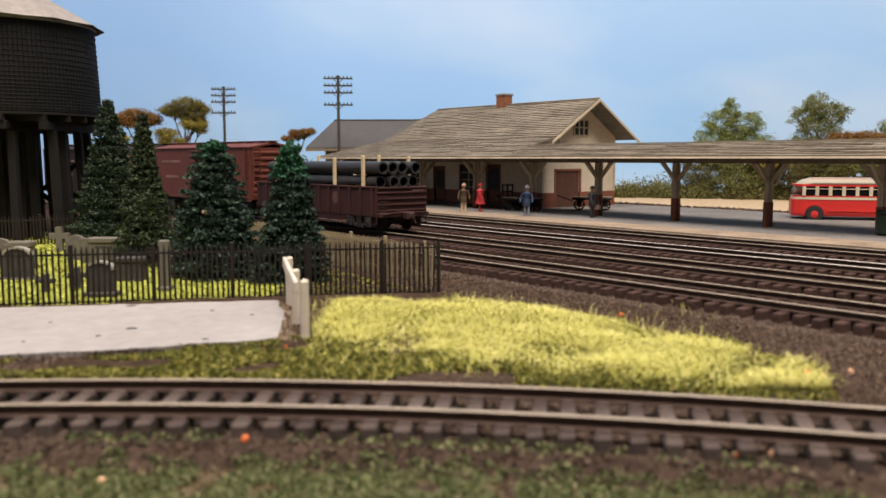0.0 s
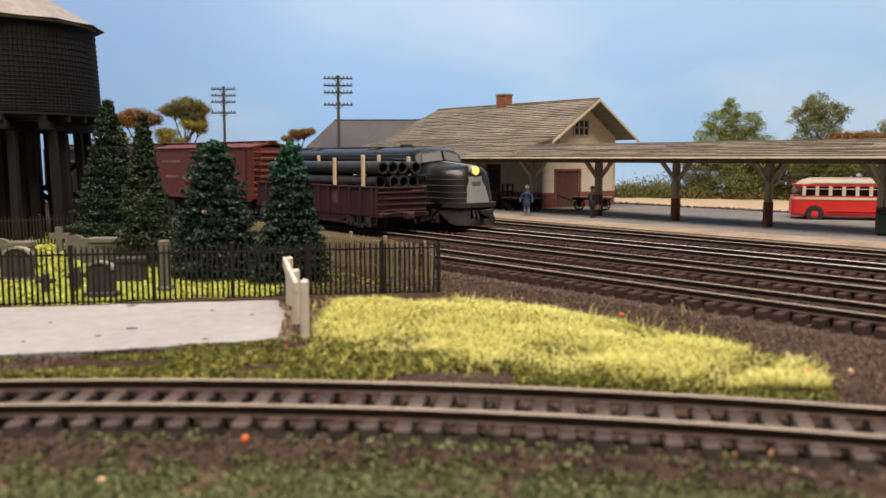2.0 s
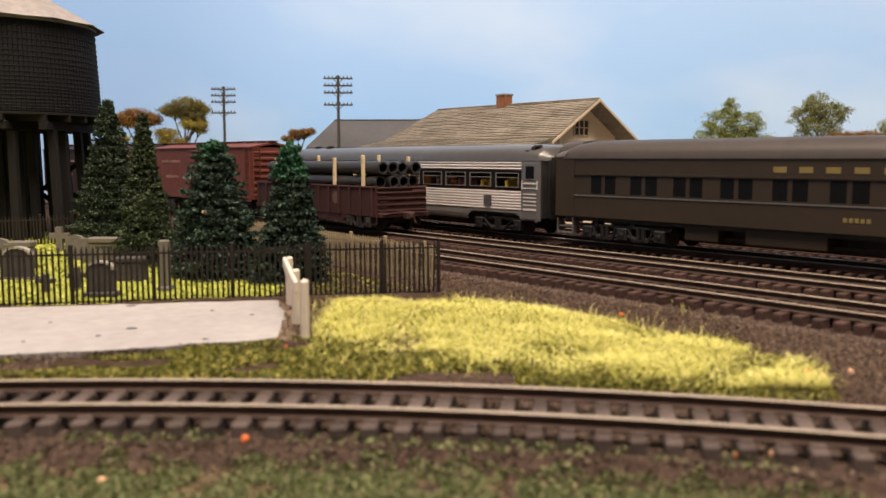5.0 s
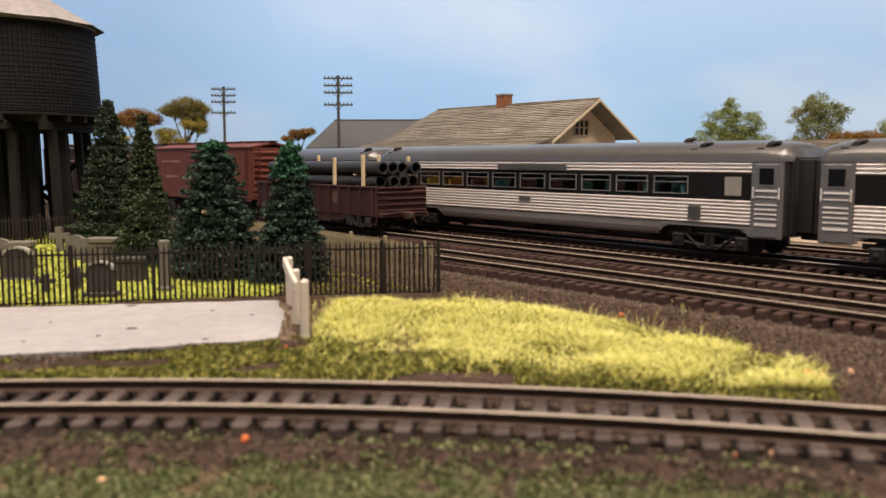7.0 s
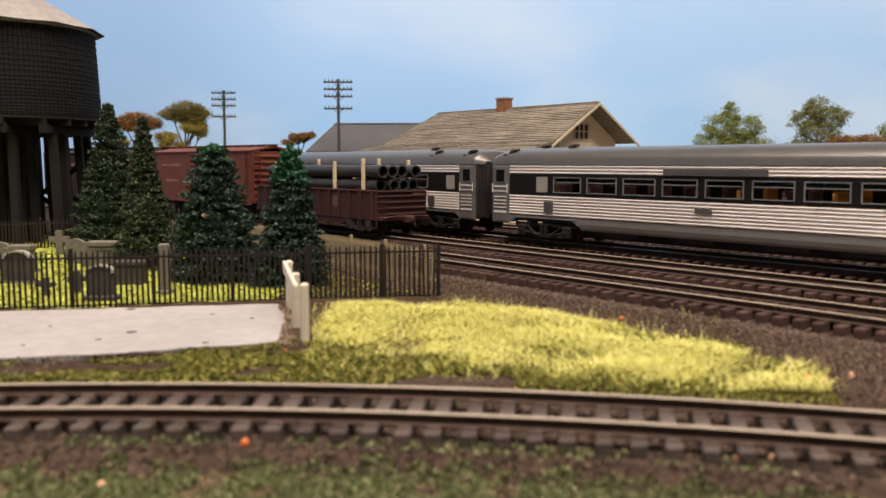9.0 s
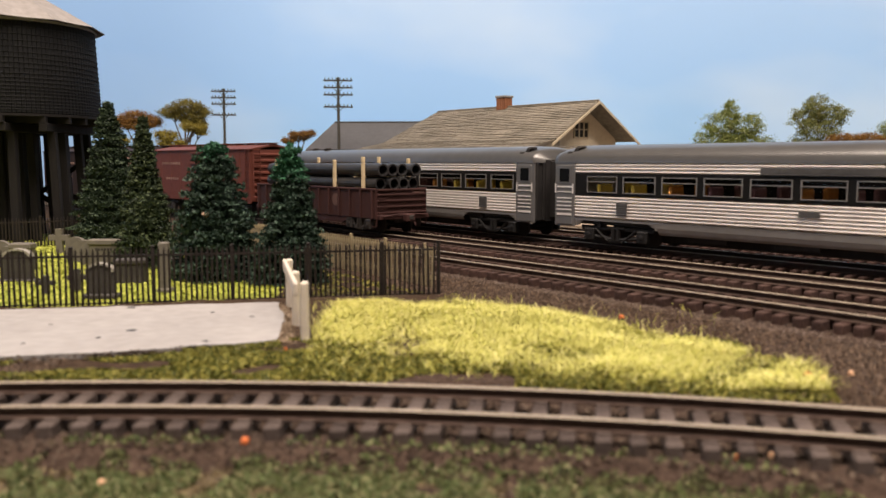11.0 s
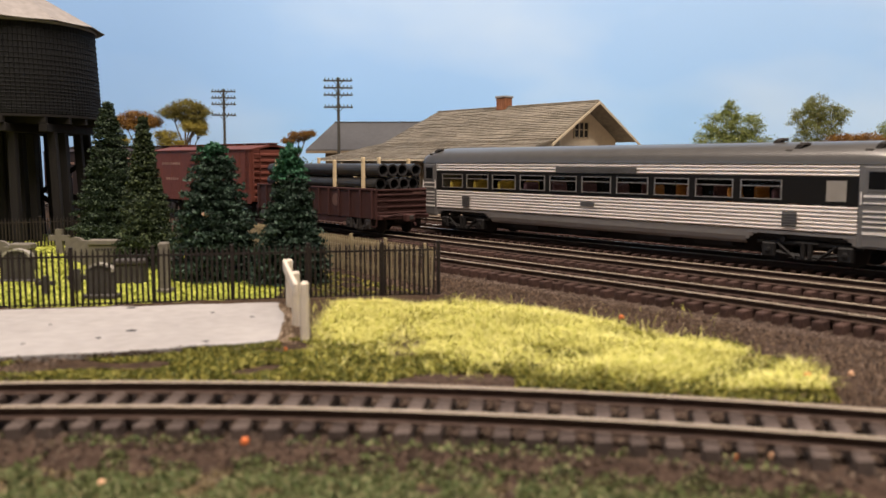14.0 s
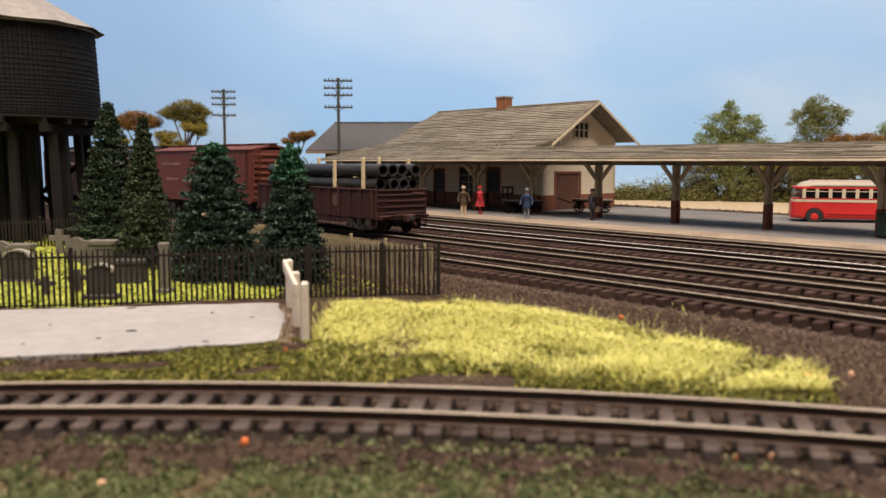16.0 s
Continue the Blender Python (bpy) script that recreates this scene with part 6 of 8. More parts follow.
    for xx in (-3.5, 3.9):
        plain("bolster", load, (xx - 0.1, xx + 0.1, -1.25, 1.25, 1.95, 2.06), M_STAKE)
        plain("spacer", load, (xx - 0.06, xx + 0.06, -1.25, 1.25, 2.66, 2.72), M_STAKE)
    plain("blocking", load, [(xx - 0.2, xx + 0.2, -1.2, 1.2, 0.96, 1.95) for xx in (-3.5, 3.9)], M_STAKE)


gondola()


def boxcar(s, M_OXIDE, label):
    x, y, a = on_siding(s)
    c = thing("boxcar", label, "freight car", x, y, 0, a, "boxcars on the siding")
    L, hw, z0, z1 = 6.2, 1.5, 1.05, 4.12
    for s in (-1, 1):
        side = plain("side_wall", c, (-L, L, s * hw - 0.04, s * hw + 0.04, z0, z1), M_OXIDE)
        plain("side_sill", side, (-L, L, s * (hw + 0.05) - 0.03, s * (hw + 0.05) + 0.03, z0 - 0.12, z0 + 0.06), M_OXIDE)
        for i in range(11):
            xx = -L + i * 2 * L / 10
            if abs(xx) > 1.3:
                plain("panel_seam", side, (xx - 0.03, xx + 0.03, s * (hw + 0.045) - 0.01, s * (hw + 0.045) + 0.01, z0, z1), M_OXIDE)
        d = plain("sliding_door", c, (-0.95, 0.95, s * (hw + 0.09) - 0.03, s * (hw + 0.09) + 0.03, z0 + 0.05, z1 - 0.15), M_OXIDE)
        plain("door_ribs", d, [(-0.9, 0.9, s * (hw + 0.14) - 0.03, s * (hw + 0.14) + 0.03, z0 + 0.2 + i * 0.33, z0 + 0.32 + i * 0.33) for i in range(9)], M_OXIDE, 0.02)
        plain("side_ladder", c, [(L - 0.55, L - 0.1, s * (hw + 0.09) - 0.02, s * (hw + 0.09) + 0.02, z0 + 0.1 + i * 0.42, z0 + 0.15 + i * 0.42) for i in range(8)]
              + [(xx - 0.025, xx + 0.025, s * (hw + 0.08) - 0.02, s * (hw + 0.08) + 0.02, z0, z1 - 0.05) for xx in (L - 0.56, L - 0.08)], M_OXIDE)
        bm = bmesh.new()
        lathe(bm, [(0.42, 0), (0.42, 0.012)], 20, Matrix.Translation((3.9, s * (hw + 0.05), 3.3)) @ Matrix.Rotation(math.radians(-s * 90), 4, "X"))
        part("herald", bm, M_CARLETTER, c)
        bars("letter_bars", c, -4.9, -2.3, s * (hw + 0.06), 3.2, 0.16, M_CARLETTER, 9)
        bars("number_bars", c, -4.4, -2.6, s * (hw + 0.06), 2.2, 0.16, M_CARLETTER, 6)
    for s in (-1, 1):
        e = plain("end_wall", c, (s * L - 0.05, s * L + 0.05, -hw, hw, z0, z1), M_OXIDE)
        plain("end_rib", e, [(s * (L + 0.09) - 0.06, s * (L + 0.09) + 0.06, -hw + 0.1, hw - 0.1, z0 + 0.15 + i * 0.36, z0 + 0.34 + i * 0.36) for i in range(8)], M_OXIDE, 0.05)
        plain("end_ladder", e, [(s * (L + 0.2) - 0.02, s * (L + 0.2) + 0.02, -hw + 0.05, -hw + 0.5, z0 + 0.1 + i * 0.42, z0 + 0.15 + i * 0.42) for i in range(8)]
              + [(s * (L + 0.19) - 0.02, s * (L + 0.19) + 0.02, yy - 0.025, yy + 0.025, z0, z1) for yy in (-hw + 0.04, -hw + 0.5)], M_OXIDE)
        plain("coupler", c, (s * (L + 0.4) - 0.35, s * (L + 0.4) + 0.35, -0.13, 0.13, 0.7, 0.92), M_TRUCK, 0.03)
        truck(c, s * 4.6, 2, 1.7, M_TRUCK)
    bm = bmesh.new()
    secs = [[(xx, -hw - 0.1, z1 - 0.02), (xx, -hw - 0.1, z1 + 0.04), (xx, 0, z1 + 0.34), (xx, hw + 0.1, z1 + 0.04), (xx, hw + 0.1, z1 - 0.02), (xx, 0, z1 + 0.2)] for xx in (-L - 0.12, L + 0.12)]
    loft(bm, secs, closed=True)
    bmesh.ops.recalc_face_normals(bm, faces=bm.faces)
    r = part("roof", bm, M_OXIDE, c)
    plain("running_board", r, (-L - 0.2, L + 0.2, -0.3, 0.3, z1 + 0.36, z1 + 0.41), M_OXIDE)
    plain("board_saddle", r, [(-L + i * 1.24 - 0.04, -L + i * 1.24 + 0.04, -0.28, 0.28, z1 + 0.28, z1 + 0.36) for i in range(11)], M_OXIDE)
    plain("underframe", c, (-L, L, -0.5, 0.5, 0.65, 1.05), M_TRUCK)


boxcar(-34.2, M_OXIDE, "oxide red steel boxcar with ribbed end and sliding door")
# this car is added as dark fill behind the tower's legs
boxcar(-47.6, M_BROWNCAR, "dark brown steel boxcar behind the water tower")
# ---- plants ----
L_FIR = leaf_mat("fir_needles", (0.005, 0.013, 0.007), (0.015, 0.031, 0.015), (0.062, 0.092, 0.05))
L_FIR_BLUE = leaf_mat("blue_fir_needles", (0.004, 0.013, 0.008), (0.012, 0.032, 0.020), (0.05, 0.09, 0.062))
L_FIR_OLIVE = leaf_mat("olive_fir_needles", (0.007, 0.015, 0.007), (0.02, 0.036, 0.014), (0.075, 0.098, 0.042))
L_FIR_TIP = leaf_mat("bright_fir_tip", (0.008, 0.04, 0.02), (0.012, 0.075, 0.036), (0.03, 0.12, 0.06))
L_RUST = leaf_mat("autumn_rust", (0.10, 0.045, 0.012), (0.22, 0.105, 0.025), (0.33, 0.18, 0.04))
L_OCHRE = leaf_mat("autumn_ochre", (0.12, 0.09, 0.012), (0.24, 0.19, 0.03), (0.34, 0.28, 0.06))
L_OCHREDARK = leaf_mat("autumn_olive_ochre", (0.07, 0.06, 0.01), (0.15, 0.125, 0.022), (0.24, 0.20, 0.045))
L_OLIVE = leaf_mat("olive_leaves", (0.06, 0.068, 0.016), (0.16, 0.175, 0.05), (0.33, 0.34, 0.14))
L_GREEN = leaf_mat("summer_leaves", (0.06, 0.085, 0.018), (0.17, 0.21, 0.055), (0.38, 0.42, 0.17))
L_BUSH = leaf_mat("bush_leaves", (0.04, 0.042, 0.012), (0.13, 0.127, 0.038), (0.27, 0.25, 0.09))
L_GRASS = leaf_mat("straw_grass", (0.25, 0.265, 0.04), (0.50, 0.48, 0.11), (0.76, 0.71, 0.32))
L_TURF = leaf_mat("ground_turf", (0.035, 0.045, 0.01), (0.13, 0.135, 0.025), (0.33, 0.29, 0.07))
L_MOSS = leaf_mat("green_moss", (0.035, 0.055, 0.02), (0.095, 0.125, 0.042), (0.24, 0.22, 0.12))
L_LAWN = leaf_mat("lawn_flock", (0.14, 0.17, 0.025), (0.33, 0.355, 0.06), (0.54, 0.54, 0.13))
M_BARK = mat("brown_bark", (0.10, 0.075, 0.055), 0.9, 0, 0.25, 4, 0.6, 0.3)


def leaves(centres, sizes, material, name, parent, seed, stretch=1.6):
    """Many small leaves, each its own bent quad, turned at random."""
    rng = np.random.default_rng(seed)
    n = len(centres)
    u = rng.normal(size=(n, 3))
    u /= np.linalg.norm(u, axis=1)[:, None]
    v = np.cross(u, rng.normal(size=(n, 3)))
    v /= np.linalg.norm(v, axis=1)[:, None]
    w = np.cross(u, v)
    s = np.asarray(sizes)[:, None]
    c = np.asarray(centres)
    verts = np.stack([c - u * s * stretch, c + v * s + w * s * 0.3, c + u * s * stretch, c - v * s + w * s * 0.3], axis=1).reshape(-1, 3)
    faces = np.arange(4 * n).reshape(-1, 4).tolist()
    ob = raw(name, verts, faces, material, parent)
    return tagged(ob, kind="stuff") if parent is None else ob


def fir(x, y, height, width, material, label, seed, tip=None, base=0.2, bulge=0.72, blunt=0.05):
    """A fir: drooping whorls of branches, each a spray of flat needles, darker and finer inside."""
    t = thing("fir_tree", label, "fir tree", x, y, GZ - 0.03, seed * 40, "fir trees in the cemetery")
    bm = bmesh.new()
    rod(bm, (0, 0, 0), (0, 0, height * 0.97), 0.16, 0.02, 8)
    part("trunk", bm, M_BARK, t)
    rng = np.random.default_rng(seed)
    pts, sz = [], []
    tiers = int(height / 0.27)
    for i in range(tiers):
        f = i / tiers
        h = base + (height - base) * f
        r = (width / 2 - blunt) * (1 - f) ** bulge * rng.uniform(0.86, 1.12) + blunt
        k = max(9, int(10 * r + 6))
        for j in range(k):
            a = 2 * math.pi * (j + rng.uniform(-0.4, 0.4)) / k + i * 0.7
            reach = r * rng.uniform(0.76, 1.12)
            m = int(34 + 50 * reach)
            d = reach * rng.random(m) ** 0.45
            aa = a + rng.normal(0, 0.15, m)
            rise = rng.uniform(-0.06, 0.08)
            zz = h + rise - 0.34 * d + 0.10 * (d / max(reach, 0.1)) ** 3 + rng.normal(0, 0.045, m)
            pts.append(np.stack([d * np.cos(aa), d * np.sin(aa), np.maximum(zz, 0.05)], 1))
            sz.append(rng.uniform(0.02, 0.048, m))
    for k in range(int(26 * height)):
        f = rng.random() ** 1.3
        r = (width / 2) * (1 - f) ** bulge * 0.78 + 0.08
        m = 60
        aa, d = rng.random(m) * 6.283, r * np.sqrt(rng.random(m))
        pts.append(np.stack([d * np.cos(aa), d * np.sin(aa), base + (height - base) * f * 0.96 + rng.normal(0, 0.08, m)], 1))
        sz.append(rng.uniform(0.03, 0.06, m))
    pts, sz = np.concatenate(pts), np.concatenate(sz)
    if tip:
        top = pts[:, 2] + rng.normal(0, 0.12, len(pts)) > height * tip
        leaves(pts[~top], sz[~top], material, "crown", t, seed, 1.7)
        leaves(pts[top], sz[top], L_FIR_TIP, "bright_tip", t, seed + 1, 1.7)
    else:
        leaves(pts, sz, material, "crown", t, seed, 1.7)
    return t


fir(-15.4, 39.0, 6.85, 3.9, L_FIR, "tall dark green fir tree behind the gravestones", 1)
fir(-12.25, 34.6, 5.95, 2.7, L_FIR_OLIVE, "dark olive green fir tree", 2, bulge=0.8)
fir(-11.35, 32.0, 2.75, 2.9, L_FIR_OLIVE, "low olive green fir bush", 9, bulge=0.5)
stub_tree = fir(-7.75, 28.6, 4.75, 3.5, L_FIR_BLUE, "broad blue green fir tree behind the iron fence", 3, 0.88, bulge=0.62, blunt=0.32)
bm = bmesh.new()
rod(bm, (-0.03, -0.95, 2.25), (-0.05, -1.3, 2.32), 0.07, 0.05, 8)
stub = part("pruned_stub", bm, mat("pale_cut_wood", (0.55, 0.36, 0.27), 0.8, 0, 0.15, 4, 0.5, 0.1), stub_tree, "pale cut branch stub")
stub.matrix_basis = pose(0, 0, 0, 0, 0, -120)
fir(-4.95, 27.3, 4.6, 2.8, L_FIR_BLUE, "slender fir tree with a bright green tip", 4, 0.76, bulge=0.66, blunt=0.15)


def broad_tree(x, y, z, blobs, material, label, seed, lean=0.0, twig=0.07, density=1.0):
    """A tree: trunk that forks into limbs, one to each clump of leaves."""
    t = thing("tree", label, "tree", x, y, z, 0, "trees before the sky board")
    rng = np.random.default_rng(seed)
    low = min(b[2] - b[4] for b in blobs)
    fork = Vector((lean * 0.3, 0, max(0.5, low * 0.72)))
    bm = bmesh.new()
    rod(bm, (0, 0, 0), fork, 0.17, 0.12, 7)
    part("trunk", bm, M_BARK, t)
    pts, sz = [], []
    for bx, by, bz, br, bh in blobs:
        bm = bmesh.new()
        c = Vector((bx, by, bz))
        mid = fork.lerp(c, 0.55) + Vector((0, 0, -0.15))
        rod(bm, fork, mid, 0.10, 0.06, 6)
        rod(bm, mid, c, 0.06, 0.02, 5)
        for k in range(6):
            a = rng.random() * 6.283
            e = c + Vector((br * 0.75 * math.cos(a), br * 0.6 * math.sin(a), bh * 0.3))
            rod(bm, mid.lerp(c, 0.4), e, 0.035, 0.01, 4)
        part("limb", bm, M_BARK, t)
        clumps = max(8, int(34 * br * density))
        for k in range(clumps):
            d = rng.normal(size=3)
            d /= np.linalg.norm(d)
            q = np.array([bx, by, bz]) + d * np.array([br, br * 0.8, bh]) * rng.uniform(0.55, 1.0)
            m = int(75 * density)
            pts.append(q + rng.normal(size=(m, 3)) * np.array([0.19, 0.19, 0.12]) * (0.6 + 0.4 * br))
            sz.append(rng.uniform(twig * 0.4, twig * 0.85, m))
    leaves(np.concatenate(pts), np.concatenate(sz), material, "crown", t, seed, 1.2)


# autumn trees behind the boxcar
broad_tree(-29.0, 80.5, -0.1, [(0.0, 0, 7.7, 1.4, 0.55), (-1.2, 0, 7.2, 1.0, 0.55), (1.4, 0.2, 7.25, 0.9, 0.5), (-0.3, 0.2, 6.9, 1.3, 0.45)], L_RUST, "autumn tree with rust orange flat crown", 11)
broad_tree(-24.4, 80.0, -0.1, [(0.2, 0, 8.65, 1.5, 0.6), (1.5, 0, 8.2, 1.0, 0.55), (-1.2, 0.2, 8.15, 1.2, 0.55), (0.6, 0.3, 7.6, 1.4, 0.5), (1.2, 0.1, 7.0, 0.9, 0.45)], L_OCHREDARK, "tree with olive ochre flat crown", 12)
broad_tree(-24.0, 78.5, -0.1, [(0.9, 0, 6.65, 1.1, 0.45), (-1.7, 0, 5.8, 1.1, 0.6), (1.6, 0.2, 6.4, 0.7, 0.45), (-1.0, 0, 5.0, 1.2, 0.5)], L_OCHRE, "ochre yellow autumn tree", 13)
broad_tree(-30.2, 78.5, -0.1, [(0.0, 0, 5.3, 1.0, 0.5), (-1.2, 0, 4.8, 0.9, 0.5)], L_OCHRE, "small ochre autumn tree", 14)
broad_tree(-13.9, 80.5, -0.1, [(0.2, 0, 5.9, 0.95, 0.4), (1.0, 0, 6.1, 0.7, 0.35), (-0.7, 0, 5.5, 0.6, 0.35)], L_RUST, "low rust brown autumn tree behind the freight house", 15)
# greener trees behind the yard
broad_tree(26.15, 77.0, 0.0, [(0.0, 0, 8.0, 0.85, 0.9), (-1.0, 0, 6.7, 1.6, 1.1), (1.3, 0, 6.6, 1.7, 1.1), (-1.6, 0, 5.2, 1.8, 1.1), (0.5, 0, 5.0, 2.0, 1.2), (2.0, 0, 5.0, 1.7, 1.1), (0.4, 0, 3.2, 2.9, 1.2)], L_GREEN, "full light green tree behind the yard", 21)
broad_tree(33.9, 77.0, 0.0, [(0.2, 0, 8.3, 1.5, 1.0), (-1.3, 0, 7.3, 1.3, 1.0), (1.6, 0, 7.4, 1.3, 1.0), (0.2, 0, 6.2, 2.0, 1.1), (-1.0, 0, 4.5, 1.8, 1.1), (1.2, 0, 4.4, 1.8, 1.1)], L_OLIVE, "airy pale green tree behind the bus", 22)
broad_tree(36.0, 74.0, 0.0, [(-1.2, 0, 5.2, 1.3, 0.5), (1.0, 0, 5.3, 1.5, 0.5), (2.8, 0, 5.0, 1.2, 0.5)], L_RUST, "rust brown low tree behind the bus", 23)
broad_tree(40.4, 76.0, 0.0, [(0.2, 0, 6.2, 1.6, 0.9), (1.5, 0, 5.4, 1.6, 1.0), (-0.6, 0, 4.6, 1.6, 0.9)], L_GREEN, "green tree at the end of the yard", 24)
broad_tree(30.0, 73.0, 0.0, [(-1.6, 0, 3.4, 1.5, 0.8), (0.6, 0, 3.6, 1.6, 0.8), (2.6, 0, 3.3, 1.5, 0.9)], L_OCHRE, "tangled yellow brown shrub tree", 25, density=0.8)
broad_tree(35.5, 71.5, 0.0, [(-1.2, 0, 2.9, 1.3, 0.8), (0.8, 0, 3.2, 1.5, 0.8)], L_OLIVE, "dark olive shrub tree behind the bus", 26)
broad_tree(40.5, 69.0, 0.0, [(-1.0, 0, 2.6, 1.3, 0.8), (0.9, 0, 3.0, 1.5, 0.8), (2.4, 0, 2.6, 1.2, 0.8)], L_OCHRE, "yellow olive shrub tree at the yard's edge", 27)


def scatter_band(name, label, category, spots, material, seed, size, per):
    """Low undergrowth from many small clumps."""
    rng = np.random.default_rng(seed)
    pts, sz = [], []
    for x, y, z, r, h in spots:
        m = int(per * r)
        q = rng.normal(size=(m, 3)) * np.array([r * 0.5, r * 0.4, h * 0.45])
        q[:, 2] = np.abs(q[:, 2])
        pts.append(q + np.array([x, y, z]))
        sz.append(rng.uniform(size * 0.5, size, m))
    ob = leaves(np.concatenate(pts), np.concatenate(sz), material, name, None, seed, 1.2)
    return tagged(ob, label, category, kind="stuff")


broad_tree(28.6, 75.5, 0.0, [(-1.4, 0, 3.1, 1.5, 0.9), (0.8, 0, 3.4, 1.7, 0.9), (2.2, 0, 3.0, 1.4, 0.9), (0.2, 0, 1.8, 2.2, 0.9)], L_BUSH, "dense dark olive shrub tree behind the yard", 28)
broad_tree(33.0, 73.5, 0.0, [(-1.4, 0, 2.9, 1.6, 0.9), (0.8, 0, 3.3, 1.7, 0.9), (2.2, 0, 3.0, 1.4, 0.9), (0.2, 0, 1.7, 2.2, 0.9)], L_BUSH, "dense brown olive shrub tree by the sand", 29)
broad_tree(37.6, 71.5, 0.0, [(-1.4, 0, 2.9, 1.6, 0.9), (0.8, 0, 3.3, 1.7, 0.9), (2.2, 0, 3.0, 1.4, 0.9), (0.2, 0, 1.7, 2.2, 0.9)], L_OLIVE, "dense olive shrub tree beyond the bus", 30)
for x, y, m, sd, lab in ((23.6, 76.2, L_BUSH, 61, "dense brown green shrub tree at the back of the yard"), (26.4, 74.6, L_OLIVE, 62, "olive shrub tree with a bare limb"), (31.2, 71.6, L_BUSH, 63, "dark brown green shrub tree behind the canopy")):
    broad_tree(x, y, 0.0, [(-1.2, 0, 3.2, 1.5, 1.0), (0.9, 0.2, 3.7, 1.6, 1.0), (2.2, 0, 2.9, 1.4, 1.0), (0.2, 0.3, 1.7, 2.3, 1.0)], m, lab, sd, density=0.9)
bm = bmesh.new()
for a, b_, r in (((27.3, 72.6, 0.2), (28.6, 72.2, 1.3), 0.07), ((28.6, 72.2, 1.3), (30.3, 72.0, 2.1), 0.05), ((28.6, 72.2, 1.3), (29.0, 72.1, 2.2), 0.035), ((29.4, 72.1, 1.7), (30.6, 71.8, 1.8), 0.03)):
    rod(bm, a, b_, r, r * 0.6, 6)
tagged(part("fallen_branch", bm, M_BARK), "bare grey fallen branch among the bushes", "branch")
rng_b = random.Random(8)
scatter_band("undergrowth", "olive green undergrowth along the back of the yard", "bushes", [(16 + i * 0.75 + rng_b.uniform(-0.4, 0.4), 79.5 - i * 0.24 + rng_b.uniform(-1.2, 1.2), -0.1, rng_b.uniform(0.8, 1.4), rng_b.uniform(0.8, 1.2) + min(1.2, i * 0.09)) for i in range(38)], L_BUSH, 31, 0.085, 1100)
scatter_band("undergrowth", "pale straw green weeds before the bushes", "weeds", [(15.5 + i * 0.8 + rng_b.uniform(-0.4, 0.4), 77.8 - i * 0.26 + rng_b.uniform(-0.6, 0.6), -0.1, rng_b.uniform(0.6, 1.0), rng_b.uniform(0.7, 1.4)) for i in range(26)], L_BUSH, 32, 0.075, 900)
scatter_band("hillside_scrub", "green scrub at the foot of the sky board", "bushes", [(-36 + i * 0.8 + rng_b.uniform(-0.4, 0.4), 83 + rng_b.uniform(-0.8, 0.8), 2.2 + 1.6 * math.sin(i * 0.24), rng_b.uniform(0.8, 1.3), rng_b.uniform(0.8, 1.4)) for i in range(28)], L_OLIVE, 33, 0.11, 420)


def hill():
    bm = bmesh.new()
    secs = []
    for i in range(33):
        x = -38 + i * 0.9
        h = 3.0 + 1.5 * math.sin(i * 0.21) if i < 28 else 3.0 - (i - 27) * 0.5
        secs.append([(x, 80.6, -0.4), (x, 82.0, h * 0.8), (x, 83.5, h), (x, 85.8, h * 1.02)])
    loft(bm, secs)
    return tagged(part("hillside", bm, mat("hill_green", (0.12, 0.15, 0.03), 0.95, 0, 0.3, 2, 0.4, 0.4), smooth=True), "low green hillside before the sky board", "hill", kind="structure")


hill()


